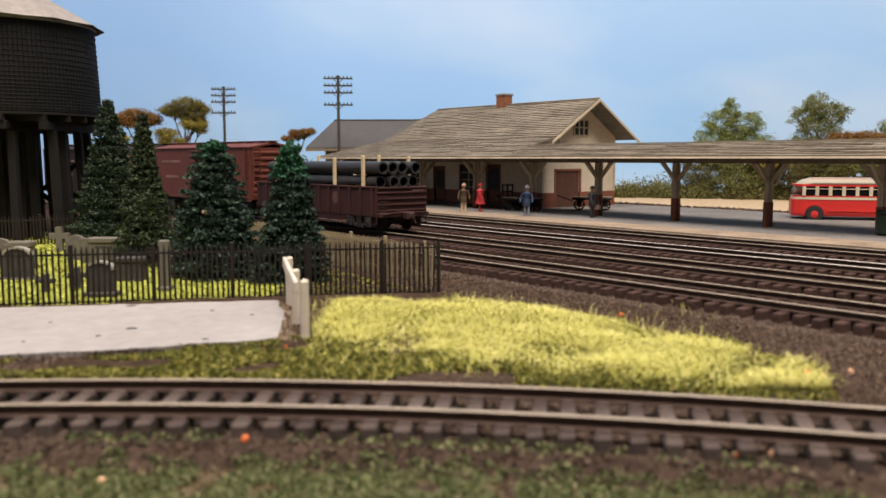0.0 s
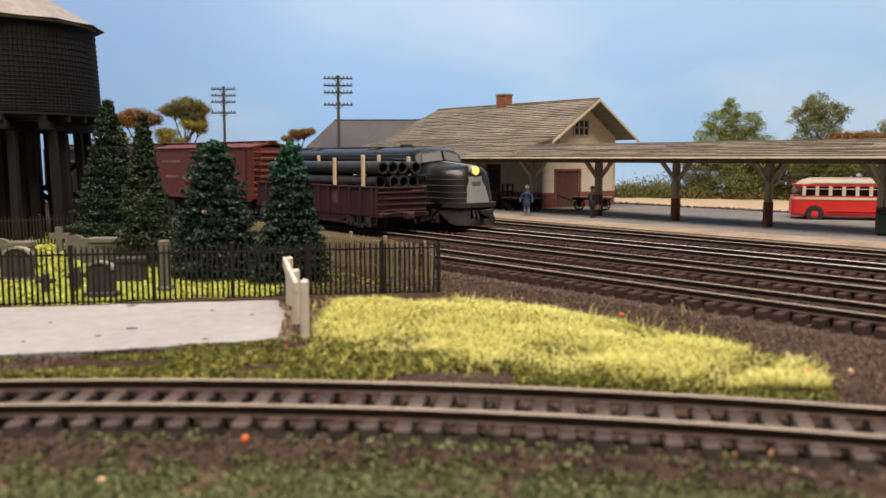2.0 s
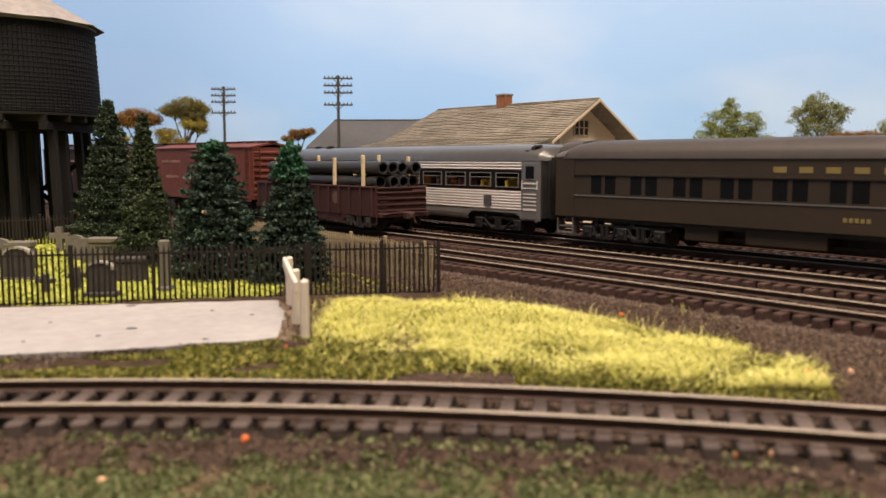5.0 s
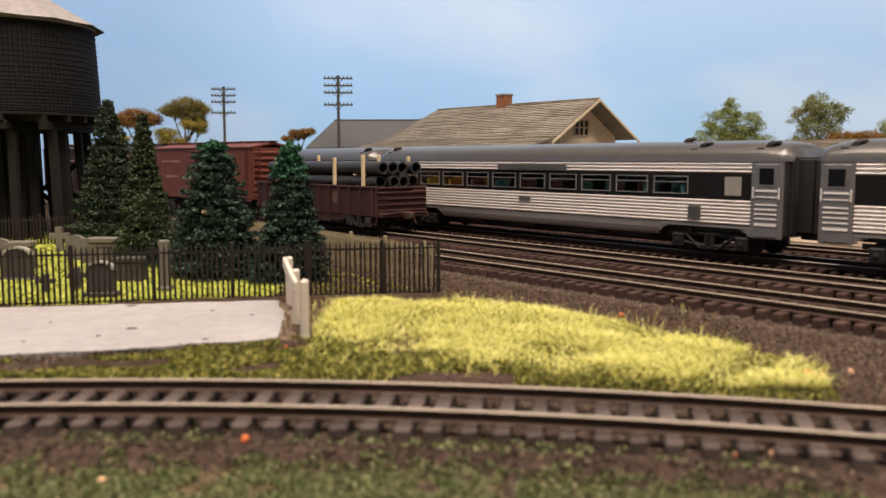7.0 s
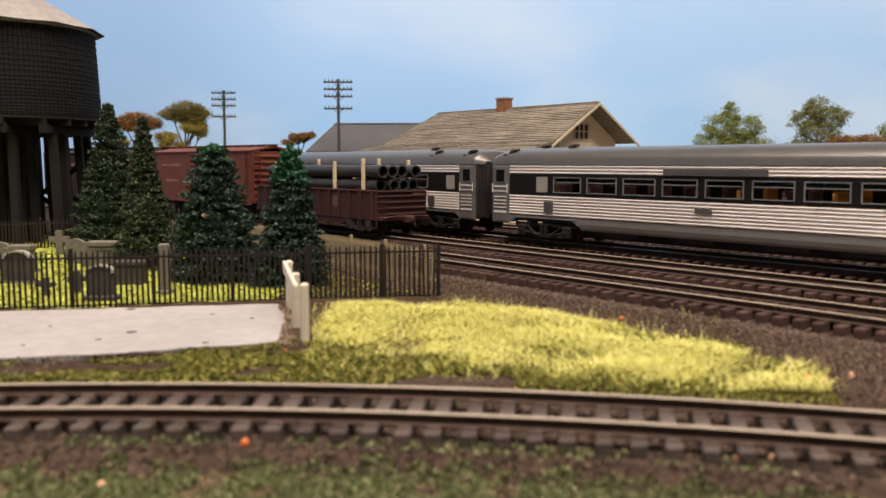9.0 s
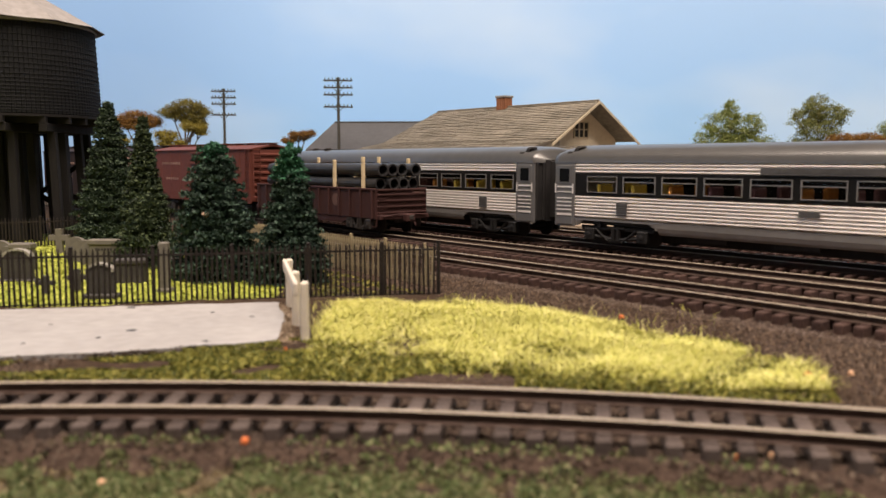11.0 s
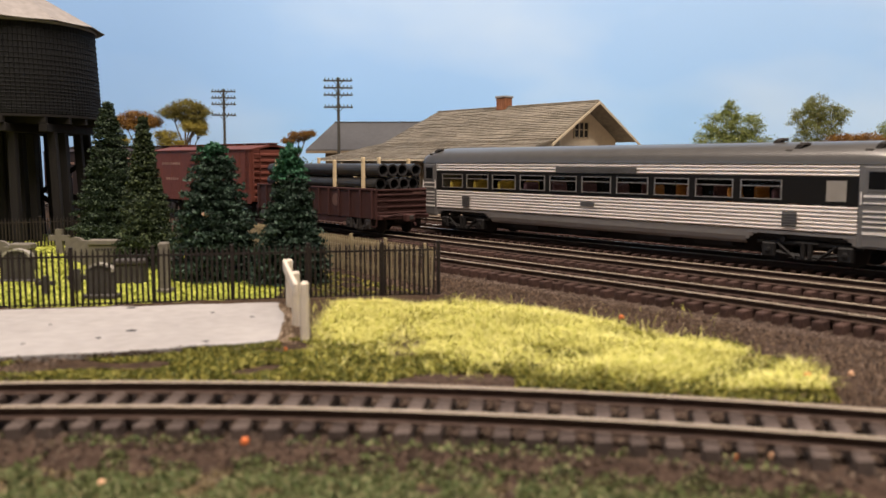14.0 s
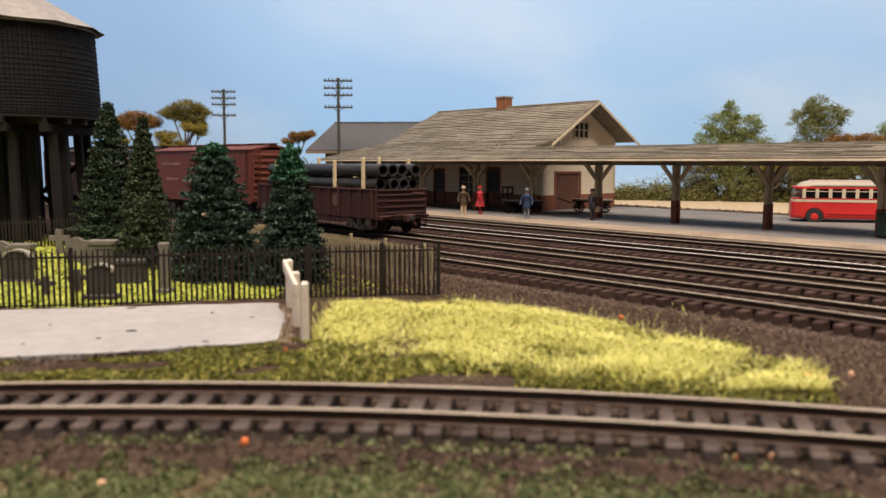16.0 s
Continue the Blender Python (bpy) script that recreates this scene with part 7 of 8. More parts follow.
def long_grass():
    """Tufts of long dry grass on the plot before the fence."""
    rng = np.random.default_rng(5)
    verts, faces = [], []
    xs = rng.uniform(-6, 7.4, 220000)
    ys = rng.uniform(14.2, 24.3, 220000)
    k = 0
    for x, y in zip(xs, ys):
        if not in_poly(x, y, GRASS):
            continue
        if x < -2.9 and rng.random() < 0.985:
            continue
        # the long grass gives way to low turf towards the barrier and the near track
        low = (19.0 - y) * 0.6 - (x + 2.6) * 0.38 + 0.9 * noise.noise((x * 0.9, y * 0.9, 15))
        if low > 0 and rng.random() < min(0.975, 0.6 + low * 0.55):
            continue
        edge = near_rail_distance(x, y)
        if rng.random() < 0.85 * max((3.1 - edge) / 1.7, (x - 4.9) / 2.4):
            continue
        if edge < 1.2 or (edge < 2.4 and noise.noise((x * 1.3, y * 1.3, 4)) > (edge - 1.5) * 0.9):
            continue
        patch = noise.noise((x * 0.55, y * 0.55, 9))
        if patch < -0.2 and rng.random() < 0.75:
            continue
        z = ground_height(x, y)
        h = rng.uniform(0.07, 0.21) * (1 + 0.6 * patch)
        a = rng.random() * 6.283
        lean = rng.uniform(0.4, 2.6)
        dx, dy = math.cos(a) * h * lean, math.sin(a) * h * lean
        b = a + 1.57
        wx, wy = math.cos(b) * 0.0075, math.sin(b) * 0.0075
        verts += [(x - wx, y - wy, z - 0.02), (x + wx, y + wy, z - 0.02), (x + dx * 0.5 + wx * 0.8, y + dy * 0.5 + wy * 0.8, z + h * 0.65), (x + dx * 0.5 - wx * 0.8, y + dy * 0.5 - wy * 0.8, z + h * 0.65), (x + dx, y + dy, z + h * 0.9)]
        faces += [(k, k + 1, k + 2, k + 3), (k + 3, k + 2, k + 4)]
        k += 5
    for i in range(900):
        # stray long stalks, most of them along the far and right edge
        u = rng.random()
        x, y = (0.3 + 5.6 * u + rng.normal(0, 0.35), 23.0 - 5.6 * u ** 1.1 + rng.normal(0, 0.45)) if i < 600 else (rng.uniform(-2.8, 6.5), rng.uniform(15, 22))
        z = ground_height(x, y)
        a, h = rng.random() * 6.283, rng.uniform(0.12, 0.36)
        dx, dy = math.cos(a) * h * rng.uniform(0.2, 1.1), math.sin(a) * h * rng.uniform(0.2, 1.1)
        wx, wy = 0.005 * math.cos(a + 1.57), 0.005 * math.sin(a + 1.57)
        verts += [(x - wx, y - wy, z - 0.02), (x + wx, y + wy, z - 0.02), (x + dx * 0.45 + wx, y + dy * 0.45 + wy, z + h * 0.65), (x + dx * 0.45 - wx, y + dy * 0.45 - wy, z + h * 0.65), (x + dx, y + dy, z + h * 0.9)]
        faces += [(k, k + 1, k + 2, k + 3), (k + 3, k + 2, k + 4)]
        k += 5
    return tagged(raw("long_grass", verts, faces, L_GRASS), "dry yellow green long grass tufts", "grass", kind="stuff")


long_grass()


def turf(name, label, count, region, keep, material, seed, lo, hi, lift=0.03):
    rng = np.random.default_rng(seed)
    pts = []
    for x, y in zip(rng.uniform(region[0], region[1], count), rng.uniform(region[2], region[3], count)):
        if keep(x, y):
            pts.append((x, y, ground_height(x, y) + lift * rng.random()))
    pts = np.array(pts)
    return tagged(leaves(pts, rng.uniform(lo, hi, len(pts)), material, name, None, seed, 1.3), label, "grass", kind="stuff")


def in_lawn(x, y):
    left = (FENCE_B[0] - FENCE_A[0]) * (y - FENCE_A[1]) - (FENCE_B[1] - FENCE_A[1]) * (x - FENCE_A[0])
    right = (FENCE_C[0] - FENCE_B[0]) * (y - FENCE_B[1]) - (FENCE_C[1] - FENCE_B[1]) * (x - FENCE_B[0])
    return left > 0.3 and right > 40 and x < lawn_edge(x, y)


def in_plot(x, y):
    """Inside the cemetery's fences, but off the lawn."""
    left = (FENCE_B[0] - FENCE_A[0]) * (y - FENCE_A[1]) - (FENCE_B[1] - FENCE_A[1]) * (x - FENCE_A[0])
    right = (FENCE_C[0] - FENCE_B[0]) * (y - FENCE_B[1]) - (FENCE_C[1] - FENCE_B[1]) * (x - FENCE_B[0])
    return left > 0.3 and right > 6 and x >= lawn_edge(x, y)


turf("lawn", "bright yellow green cemetery lawn flock", 30000, (-25, 0, 21.5, 44), in_lawn, L_LAWN, 41, 0.02, 0.055)
turf("turf", "patchy green and brown turf in the foreground", 170000, (-9, 9, 7.5, 12.2), lambda x, y: near_rail_distance(x, y) < -1.6 - 0.18 * noise.noise((x * 2.2, y * 2.2, 30)) and noise.noise((x * 1.7, y * 1.7, 2)) > -0.3, L_MOSS, 42, 0.012, 0.03, 0.07)
turf("turf", "green turf between road and near track", 110000, (-10, 7, 13.6, 18.5), lambda x, y: near_rail_distance(x, y) > 1.6 and noise.noise((x * 0.7, y * 0.7, 6)) > (-0.25 if x > -5 else 0.02) and (in_poly(x, y, GRASS) or -10 < x < 6.5), L_TURF, 43, 0.02, 0.05)
turf("turf", "thin green and straw turf inside the fence corner", 16000, (-8, 0.4, 23.0, 36), lambda x, y: in_plot(x, y) and noise.noise((x * 1.2, y * 1.2, 41)) > -0.12, L_TURF, 47, 0.015, 0.045)
turf("weeds", "green weeds at the ends of the ties", 16000, (-9, 9, 9.5, 14), lambda x, y: -1.44 < near_rail_distance(x, y) < -1.0 and noise.noise((x * 0.9, y * 0.9, 12)) > -0.02, L_MOSS, 44, 0.018, 0.045, 0.1)


def stones(name, label, count, region, keep, material, seed, lo, hi, spots=None):
    """Loose ballast: small angular stones, each of its own shape."""
    rng = np.random.default_rng(seed)
    base = np.array([(1, 0, 0), (-1, 0, 0), (0, 1, 0), (0, -1, 0), (0, 0, 1), (0, 0, -1)], dtype=float)
    tri = [(0, 2, 4), (2, 1, 4), (1, 3, 4), (3, 0, 4), (2, 0, 5), (1, 2, 5), (3, 1, 5), (0, 3, 5)]
    verts, faces = [], []
    k = 0
    if spots is None:
        spots = [(x, y, ground_height(x, y)) for x, y in zip(rng.uniform(region[0], region[1], count), rng.uniform(region[2], region[3], count)) if keep(x, y)]
    for x, y, z in spots:
        s = rng.uniform(lo, hi)
        v = base * (s * rng.uniform(0.6, 1.2, (6, 1))) + rng.normal(size=(6, 3)) * s * 0.25
        v += np.array([x, y, z + s * 0.2])
        verts.append(v)
        faces += [tuple(i + k for i in f) for f in tri]
        k += 6
    return tagged(raw(name, np.concatenate(verts), faces, material), label, "ballast", kind="stuff")


L_STONE = leaf_mat("ballast_stone", (0.018, 0.011, 0.008), (0.055, 0.035, 0.025), (0.13, 0.095, 0.07))
L_SOIL = leaf_mat("brown_soil_clump", (0.026, 0.016, 0.010), (0.066, 0.041, 0.027), (0.135, 0.09, 0.062))
stones("ballast", "brown grey loose ballast on the main line's shoulder", 75000, (-2, 14, 12, 29), lambda x, y: -4.2 < main_offset(x, y) < -1.9 and near_rail_distance(x, y) > 1.6, L_SOIL, 51, 0.014, 0.046)
L_DUST = leaf_mat("dusty_shoulder_grit", (0.07, 0.048, 0.037), (0.135, 0.10, 0.08), (0.22, 0.17, 0.14))
stones("ballast", "dusty fine grit along the tie ends of the main line", 60000, (-2, 14, 12, 29), lambda x, y: -1.95 < main_offset(x, y) < -1.28 and near_rail_distance(x, y) > 1.6, L_DUST, 56, 0.01, 0.026)
stones("ballast", "brown dirt and stones before the road end", 20000, (-12, 9, 13.5, 17.5), lambda x, y: near_rail_distance(x, y) > 1.5 and (x < -7.5 or x > 5.5), L_SOIL, 52, 0.02, 0.05)
stones("ballast", "dark ballast between the main line ties", 16000, (-6, 17, 16, 46), lambda x, y: -1.3 < main_offset(x, y) < 13.2, L_STONE, 53, 0.03, 0.06)
stones("ballast", "dark ballast under the near track", 16000, (-9, 9, 10.5, 15), lambda x, y: -2.4 < near_rail_distance(x, y) < 1.7, L_STONE, 54, 0.018, 0.04)

rng_d = random.Random(12)
edge_spots = []
for k in range(5200):
    at = rng_d.uniform(-72, 12)
    x, y, _ = arc_at(at, 31.15 + 0.55 * noise.noise((at * 0.25, 3, 1)) + abs(rng_d.gauss(0, 0.28)))
    edge_spots.append((x, y, 0.04))
stones("debris", "dark loose debris along the edge of the asphalt", 0, None, None, L_SOIL, 55, 0.04, 0.13, edge_spots)

L_STRAW = leaf_mat("straw_bits", (0.06, 0.045, 0.024), (0.155, 0.12, 0.06), (0.31, 0.245, 0.14))
turf("turf", "straw and brown bits in the foreground turf", 80000, (-9, 9, 7.5, 12.0), lambda x, y: near_rail_distance(x, y) < -1.65 and noise.noise((x * 1.3, y * 1.3, 22)) > -0.15, L_STRAW, 45, 0.012, 0.032)


def banked(name, label, line, material, seed, per, spread, drop):
    """Loose grains banked along a broken edge."""
    rng = np.random.default_rng(seed)
    pts = []
    for p, q in zip(line, line[1:]):
        n = int(math.dist(p, q) * per)
        u = rng.random(n)
        d = np.array([q[0] - p[0], q[1] - p[1]]) / math.dist(p, q)
        off = np.abs(rng.normal(0, spread, n))
        for k in range(n):
            x, y = p[0] + (q[0] - p[0]) * u[k] + d[1] * off[k], p[1] + (q[1] - p[1]) * u[k] - d[0] * off[k]
            pts.append((x, y, -0.415 - drop * min(1, off[k] / 0.3) + rng.normal(0, 0.012)))
    pts = np.array(pts)
    return tagged(leaves(pts, rng.uniform(0.010, 0.028, len(pts)), material, name, None, seed + 1, 1.1), label, "soil", kind="stuff")


L_TANSOIL = leaf_mat("tan_dust", (0.16, 0.11, 0.075), (0.30, 0.22, 0.15), (0.45, 0.36, 0.27))
banked("loose_soil", "loose brown soil banked against the road edge", [(-16, 14.6), (-8.8, 16.3), (-7.2, 16.6)], L_SOIL, 17, 110, 0.12, 0.2)
# dark grains stand in for the shadow under the raised slab edge
banked("loose_soil", "dark grains in place of the shadow gap under the broken road edge", [(-7.2, 16.6), (-6.6, 16.75), (-5.3, 17.3), (-4.6, 17.45)], L_STONE, 23, 320, 0.10, 0.16)
banked("edge_turf", "green turf grown over the corner of the road", [(-5.4, 17.1), (-4.4, 17.4), (-3.55, 17.85)], L_TURF, 27, 900, 0.14, 0.10)
banked("loose_soil", "tan dust at the end of the road beside the barrier", [(-3.6, 17.95), (-3.75, 19.2), (-3.95, 20.6), (-4.5, 22.7)], L_TANSOIL, 19, 520, 0.18, 0.12)


M_LEAFORANGE = mat("orange_leaf", (0.62, 0.16, 0.05), 0.7, 0, 0.15, 3, 0.5, 0.1)
M_LEAFPALE = mat("pale_leaf", (0.60, 0.36, 0.22), 0.7, 0, 0.15, 3, 0.5, 0.1)
for x, y, m, s in ((-2.93, 12.02, M_LEAFORANGE, 0.07), (-4.7, 11.2, M_LEAFPALE, 0.06), (6.75, 15.2, M_LEAFORANGE, 0.08), (6.95, 15.0, M_LEAFPALE, 0.07), (7.6, 15.3, M_LEAFPALE, 0.06), (4.5, 20.9, M_LEAFORANGE, 0.07), (4.6, 11.4, M_LEAFPALE, 0.05), (-3.3, 17.3, M_LEAFORANGE, 0.035), (4.1, 11.3, M_LEAFORANGE, 0.05)):
    bm = bmesh.new()
    lathe(bm, [(s * 0.4, 0), (s, 0.03), (s * 0.8, 0.09), (s * 0.2, 0.12)], 7)
    ob = part("fallen_leaf", bm, m)
    ob.matrix_basis = pose(x * U, y * U, (ground_height(x, y) + 0.0) * U, 12, -9, x * 90)
    tagged(ob, "orange fallen leaf on the ground" if m is M_LEAFORANGE else "pale tan fallen leaf on the ground", "leaf", "fallen leaves")
# ---- yard: freight house, poles, bus, figures, carts ----
M_GREYROOF2 = mat("slate_grey_roof", (0.085, 0.083, 0.085), 0.8, 0, 0.12, 3, 0.3, 0.15)
M_TANWALL = mat("tan_board_wall", (0.2, 0.15, 0.095), 0.8, 0, 0.12, 3, 0.3, 0.1)
M_POLE = mat("pole_grey_green", (0.05, 0.047, 0.04), 0.85, 0, 0.25, 3, 0.5, 0.2)
M_INSULATOR = mat("dark_insulator", (0.04, 0.045, 0.045), 0.4, 0, 0.2, 3, 0.5, 0)


def freight_house():
    h = thing("freight_house", "tan freight house with a plain dark grey roof", "house", -11.2, 74.6, -0.12, -2)
    w, d, ze, zr = 19.0, 8.4, 4.45, 7.0
    plain("wall", h, [(0.7, w - 0.7, 0.7, 0.9, 0, ze), (0.7, w - 0.7, d - 0.9, d - 0.7, 0, ze), (0.7, 0.9, 0.9, d - 0.9, 0, ze), (w - 0.9, w - 0.7, 0.9, d - 0.9, 0, ze)], M_TANWALL)
    bm = bmesh.new()
    q = [(-0.9, 0, ze), (w + 0.4, 0, ze), (w + 0.4, d / 2, zr), (1.0, d / 2, zr)]
    for sgn in (0, 1):
        v = [Vector((a, b if not sgn else d - b, c)) for a, b, c in q]
        lo, hi = [bm.verts.new(p) for p in v], [bm.verts.new(p + Vector((0, 0, 0.14))) for p in v]
        for j in range(4):
            bm.faces.new((lo[j], lo[(j + 1) % 4], hi[(j + 1) % 4], hi[j]))
        bm.faces.new(lo[::-1]), bm.faces.new(hi)
    v = [Vector(p) for p in ((-0.9, 0, ze), (1.0, d / 2, zr), (-0.9, d, ze))]
    lo, hi = [bm.verts.new(p) for p in v], [bm.verts.new(p + Vector((0, 0, 0.14))) for p in v]
    for j in range(3):
        bm.faces.new((lo[j], lo[(j + 1) % 3], hi[(j + 1) % 3], hi[j]))
    bm.faces.new(lo[::-1]), bm.faces.new(hi)
    bmesh.ops.recalc_face_normals(bm, faces=bm.faces)
    part("roof", bm, M_GREYROOF2, h)
    plain("eave_board", h, (-0.9, w + 0.4, -0.04, 0.04, ze - 0.2, ze + 0.02), M_TANWALL)
    plain("ridge_cap", h, (1.0, w + 0.4, d / 2 - 0.15, d / 2 + 0.15, zr + 0.12, zr + 0.2), M_GREYROOF2)
    plain("door", h, (4.0, 6.4, 0.64, 0.7, 0, 2.6), M_DOOR)


freight_house()


def telegraph_pole(x, y, height, arm, label):
    p = thing("telegraph_pole", label, "telegraph pole", x, y, -0.12, 4, "telegraph poles")
    bm = bmesh.new()
    rod(bm, (0, 0, 0), (0, 0, height), 0.16, 0.10, 10)
    part("pole", bm, M_POLE, p)
    for z in (height - 0.28, height - 0.88, height - 1.48, height - 2.5):
        a = plain("crossarm", p, (-arm / 2, arm / 2, -0.18, -0.06, z - 0.06, z + 0.07), M_POLE)
        for i in range(8):
            bm = bmesh.new()
            xx = -arm / 2 + 0.12 + i * (arm - 0.24) / 7
            lathe(bm, [(0.035, z + 0.07), (0.05, z + 0.11), (0.04, z + 0.17), (0.05, z + 0.20), (0.02, z + 0.24)], 7, Matrix.Translation((xx, -0.12, 0)))
            part("insulator", bm, M_INSULATOR, a)
        bm = bmesh.new()
        rod(bm, (-0.45, -0.12, z), (0, -0.12, z - 0.42), 0.03, n=5)
        rod(bm, (0.45, -0.12, z), (0, -0.12, z - 0.42), 0.03, n=5)
        part("arm_brace", bm, M_POLE, a)


telegraph_pole(-8.92, 72.5, 10.62, 2.45, "tall telegraph pole with four crossarms beside the freight house")
telegraph_pole(-20.87, 81.0, 10.4, 2.3, "telegraph pole with four crossarms before the sky board")

M_BUSRED = mat("bus_red_paint", (0.52, 0.028, 0.025), 0.35, 0, 0.08, 2, 0.3, 0.02, spec=0.5)
M_BUSCREAM = mat("bus_cream_paint", (0.54, 0.47, 0.35), 0.4, 0, 0.08, 2, 0.3, 0.02, spec=0.5)
M_BUSROOF = mat("bus_roof_tan", (0.36, 0.32, 0.25), 0.5, 0, 0.12, 2, 0.3, 0.02)
M_TYRE = mat("black_tyre", (0.02, 0.02, 0.02), 0.85, 0, 0.2, 3, 0.5, 0.1)
M_BUSDARK = mat("bus_dark_inside", (0.05, 0.045, 0.04), 0.7, 0, 0.2, 3, 0.5, 0)


def rounded(w, h, r, n=4):
    pts = []
    for cx, cy, a0 in ((w / 2 - r, h - r, 0), (-w / 2 + r, h - r, 90)):
        for i in range(n + 1):
            a = math.radians(a0 + 90 * i / n)
            pts.append((cx + r * math.cos(a), cy + r * math.sin(a)))
    return pts


def bus():
    """x towards the front, near side at -y."""
    b = thing("bus", "red and cream streamlined model bus parked on the sand", "bus", 24.62, 47.2, -0.10, -18)
    L, hw = 4.75, 1.18
    # lower body with wheel arches, as a shell
    bm = bmesh.new()
    secs = []
    for x, k in ((-L, 0.72), (-L + 0.15, 0.86), (-L + 0.5, 0.97), (-L + 1.0, 1), (L - 0.8, 1), (L - 0.3, 0.93), (L, 0.8)):
        secs.append([(x, -hw * k + 0.05, 0.35), (x, -hw * k, 0.5), (x, -hw * k, 1.28), (x, hw * k, 1.28), (x, hw * k, 0.5), (x, hw * k - 0.05, 0.35)])
    loft(bm, secs, closed=True)
    bmesh.ops.recalc_face_normals(bm, faces=bm.faces)
    part("lower_body", bm, M_BUSRED, b)
    for z0, z1, m, nm, out in ((1.28, 1.42, M_BUSCREAM, "cream_band", 0.02), (1.42, 1.50, M_BUSRED, "belt", 0.0), (2.02, 2.14, M_BUSRED, "window_head", 0.0)):
        bm = bmesh.new()
        secs = [[(x, -hw * k - out, z0), (x, -hw * k - out, z1), (x, hw * k + out, z1), (x, hw * k + out, z0)] for x, k in ((-L + 0.06 * z0, 0.72), (-L + 0.2, 0.86), (-L + 0.5, 0.97), (-L + 1.0, 1), (L - 0.8, 1), (L - 0.3, 0.93), (L, 0.8))]
        loft(bm, secs, closed=True)
        bmesh.ops.recalc_face_normals(bm, faces=bm.faces)
        part(nm, bm, m, b)
    bm = bmesh.new()
    secs = []
    for x, k, e, c in ((-L + 0.05, 0.6, 1.5, 1.75), (-L + 0.22, 0.8, 1.75, 2.1), (-L + 0.55, 0.93, 2.0, 2.36), (-L + 1.1, 1, 2.14, 2.5), (L - 0.9, 1, 2.14, 2.5), (L - 0.35, 0.93, 2.1, 2.4), (L - 0.05, 0.75, 2.05, 2.25)):
        secs.append([(x, y * k, z) for y, z in roof_section(hw + 0.01, e, c, 10)])
    loft(bm, secs)
    bmesh.ops.holes_fill(bm, edges=[e for e in bm.edges if e.is_boundary])
    bmesh.ops.recalc_face_normals(bm, faces=bm.faces)
    r = part("roof", bm, M_BUSROOF, b, smooth=True)
    plain("roof_stripe", r, [(-L + 1.0, L - 1.0, -0.75, -0.6, 2.40, 2.47), (-L + 1.0, L - 1.0, 0.6, 0.75, 2.40, 2.47)], M_BUSRED)
    plain("interior", b, (-L + 0.5, L - 0.4, -hw + 0.2, hw - 0.2, 1.3, 2.1), M_BUSDARK)
    for s in (-1, 1):
        for i in range(13):
            x = -L + 0.62 + i * 0.68
            y = s * (hw - 0.0)
            plain("pillar", b, (x - 0.09, x + 0.09, y - 0.05, y + 0.02, 1.5, 2.02), M_BUSCREAM)
            if i < 12:
                w = plain("window", b, (x + 0.09, x + 0.59, y - s * 0.04 - 0.01, y - s * 0.04 + 0.01, 1.5, 2.02), M_LENS)
                plain("sash", w, (x + 0.09, x + 0.59, y - 0.03, y + 0.015, 1.86, 1.90), M_BUSCREAM)
        for x in (-L + 1.2, L - 2.2):
            bm = bmesh.new()
            lathe(bm, [(0.2, -0.12), (0.43, -0.12), (0.46, -0.06), (0.46, 0.06), (0.43, 0.12), (0.2, 0.12)], 24, Matrix.Translation((x, s * (hw - 0.03), 0.46)), axis_y=True)
            wh = part("wheel", bm, M_TYRE, b)
            bm = bmesh.new()
            lathe(bm, [(0.22, -0.13), (0.2, 0.13), (0.08, 0.16)] if s > 0 else [(0.08, -0.16), (0.2, -0.13), (0.22, 0.13)], 16, Matrix.Translation((x, s * (hw - 0.03), 0.46)), axis_y=True)
            part("rim", bm, M_BUSRED, wh)
            bm = bmesh.new()
            outer = [(0.62 * math.cos(math.pi * i / 12), 0.62 * math.sin(math.pi * i / 12)) for i in range(13)]
            inner = [(0.52 * math.cos(math.pi * i / 12), 0.52 * math.sin(math.pi * i / 12)) for i in range(12, -1, -1)]
            outline_block(bm, [(x + u, 0.44 + v) for u, v in outer + inner], s * (hw + 0.03) - 0.03, s * (hw + 0.03) + 0.03)
            part("arch_trim", bm, M_BUSRED, wh)
        plain("rub_rail", b, (-L + 0.9, L - 0.7, s * (hw + 0.02) - 0.02, s * (hw + 0.02) + 0.02, 0.62, 0.67), M_BUSRED)


bus()

# ---- small plain painted figures, one mesh each ----


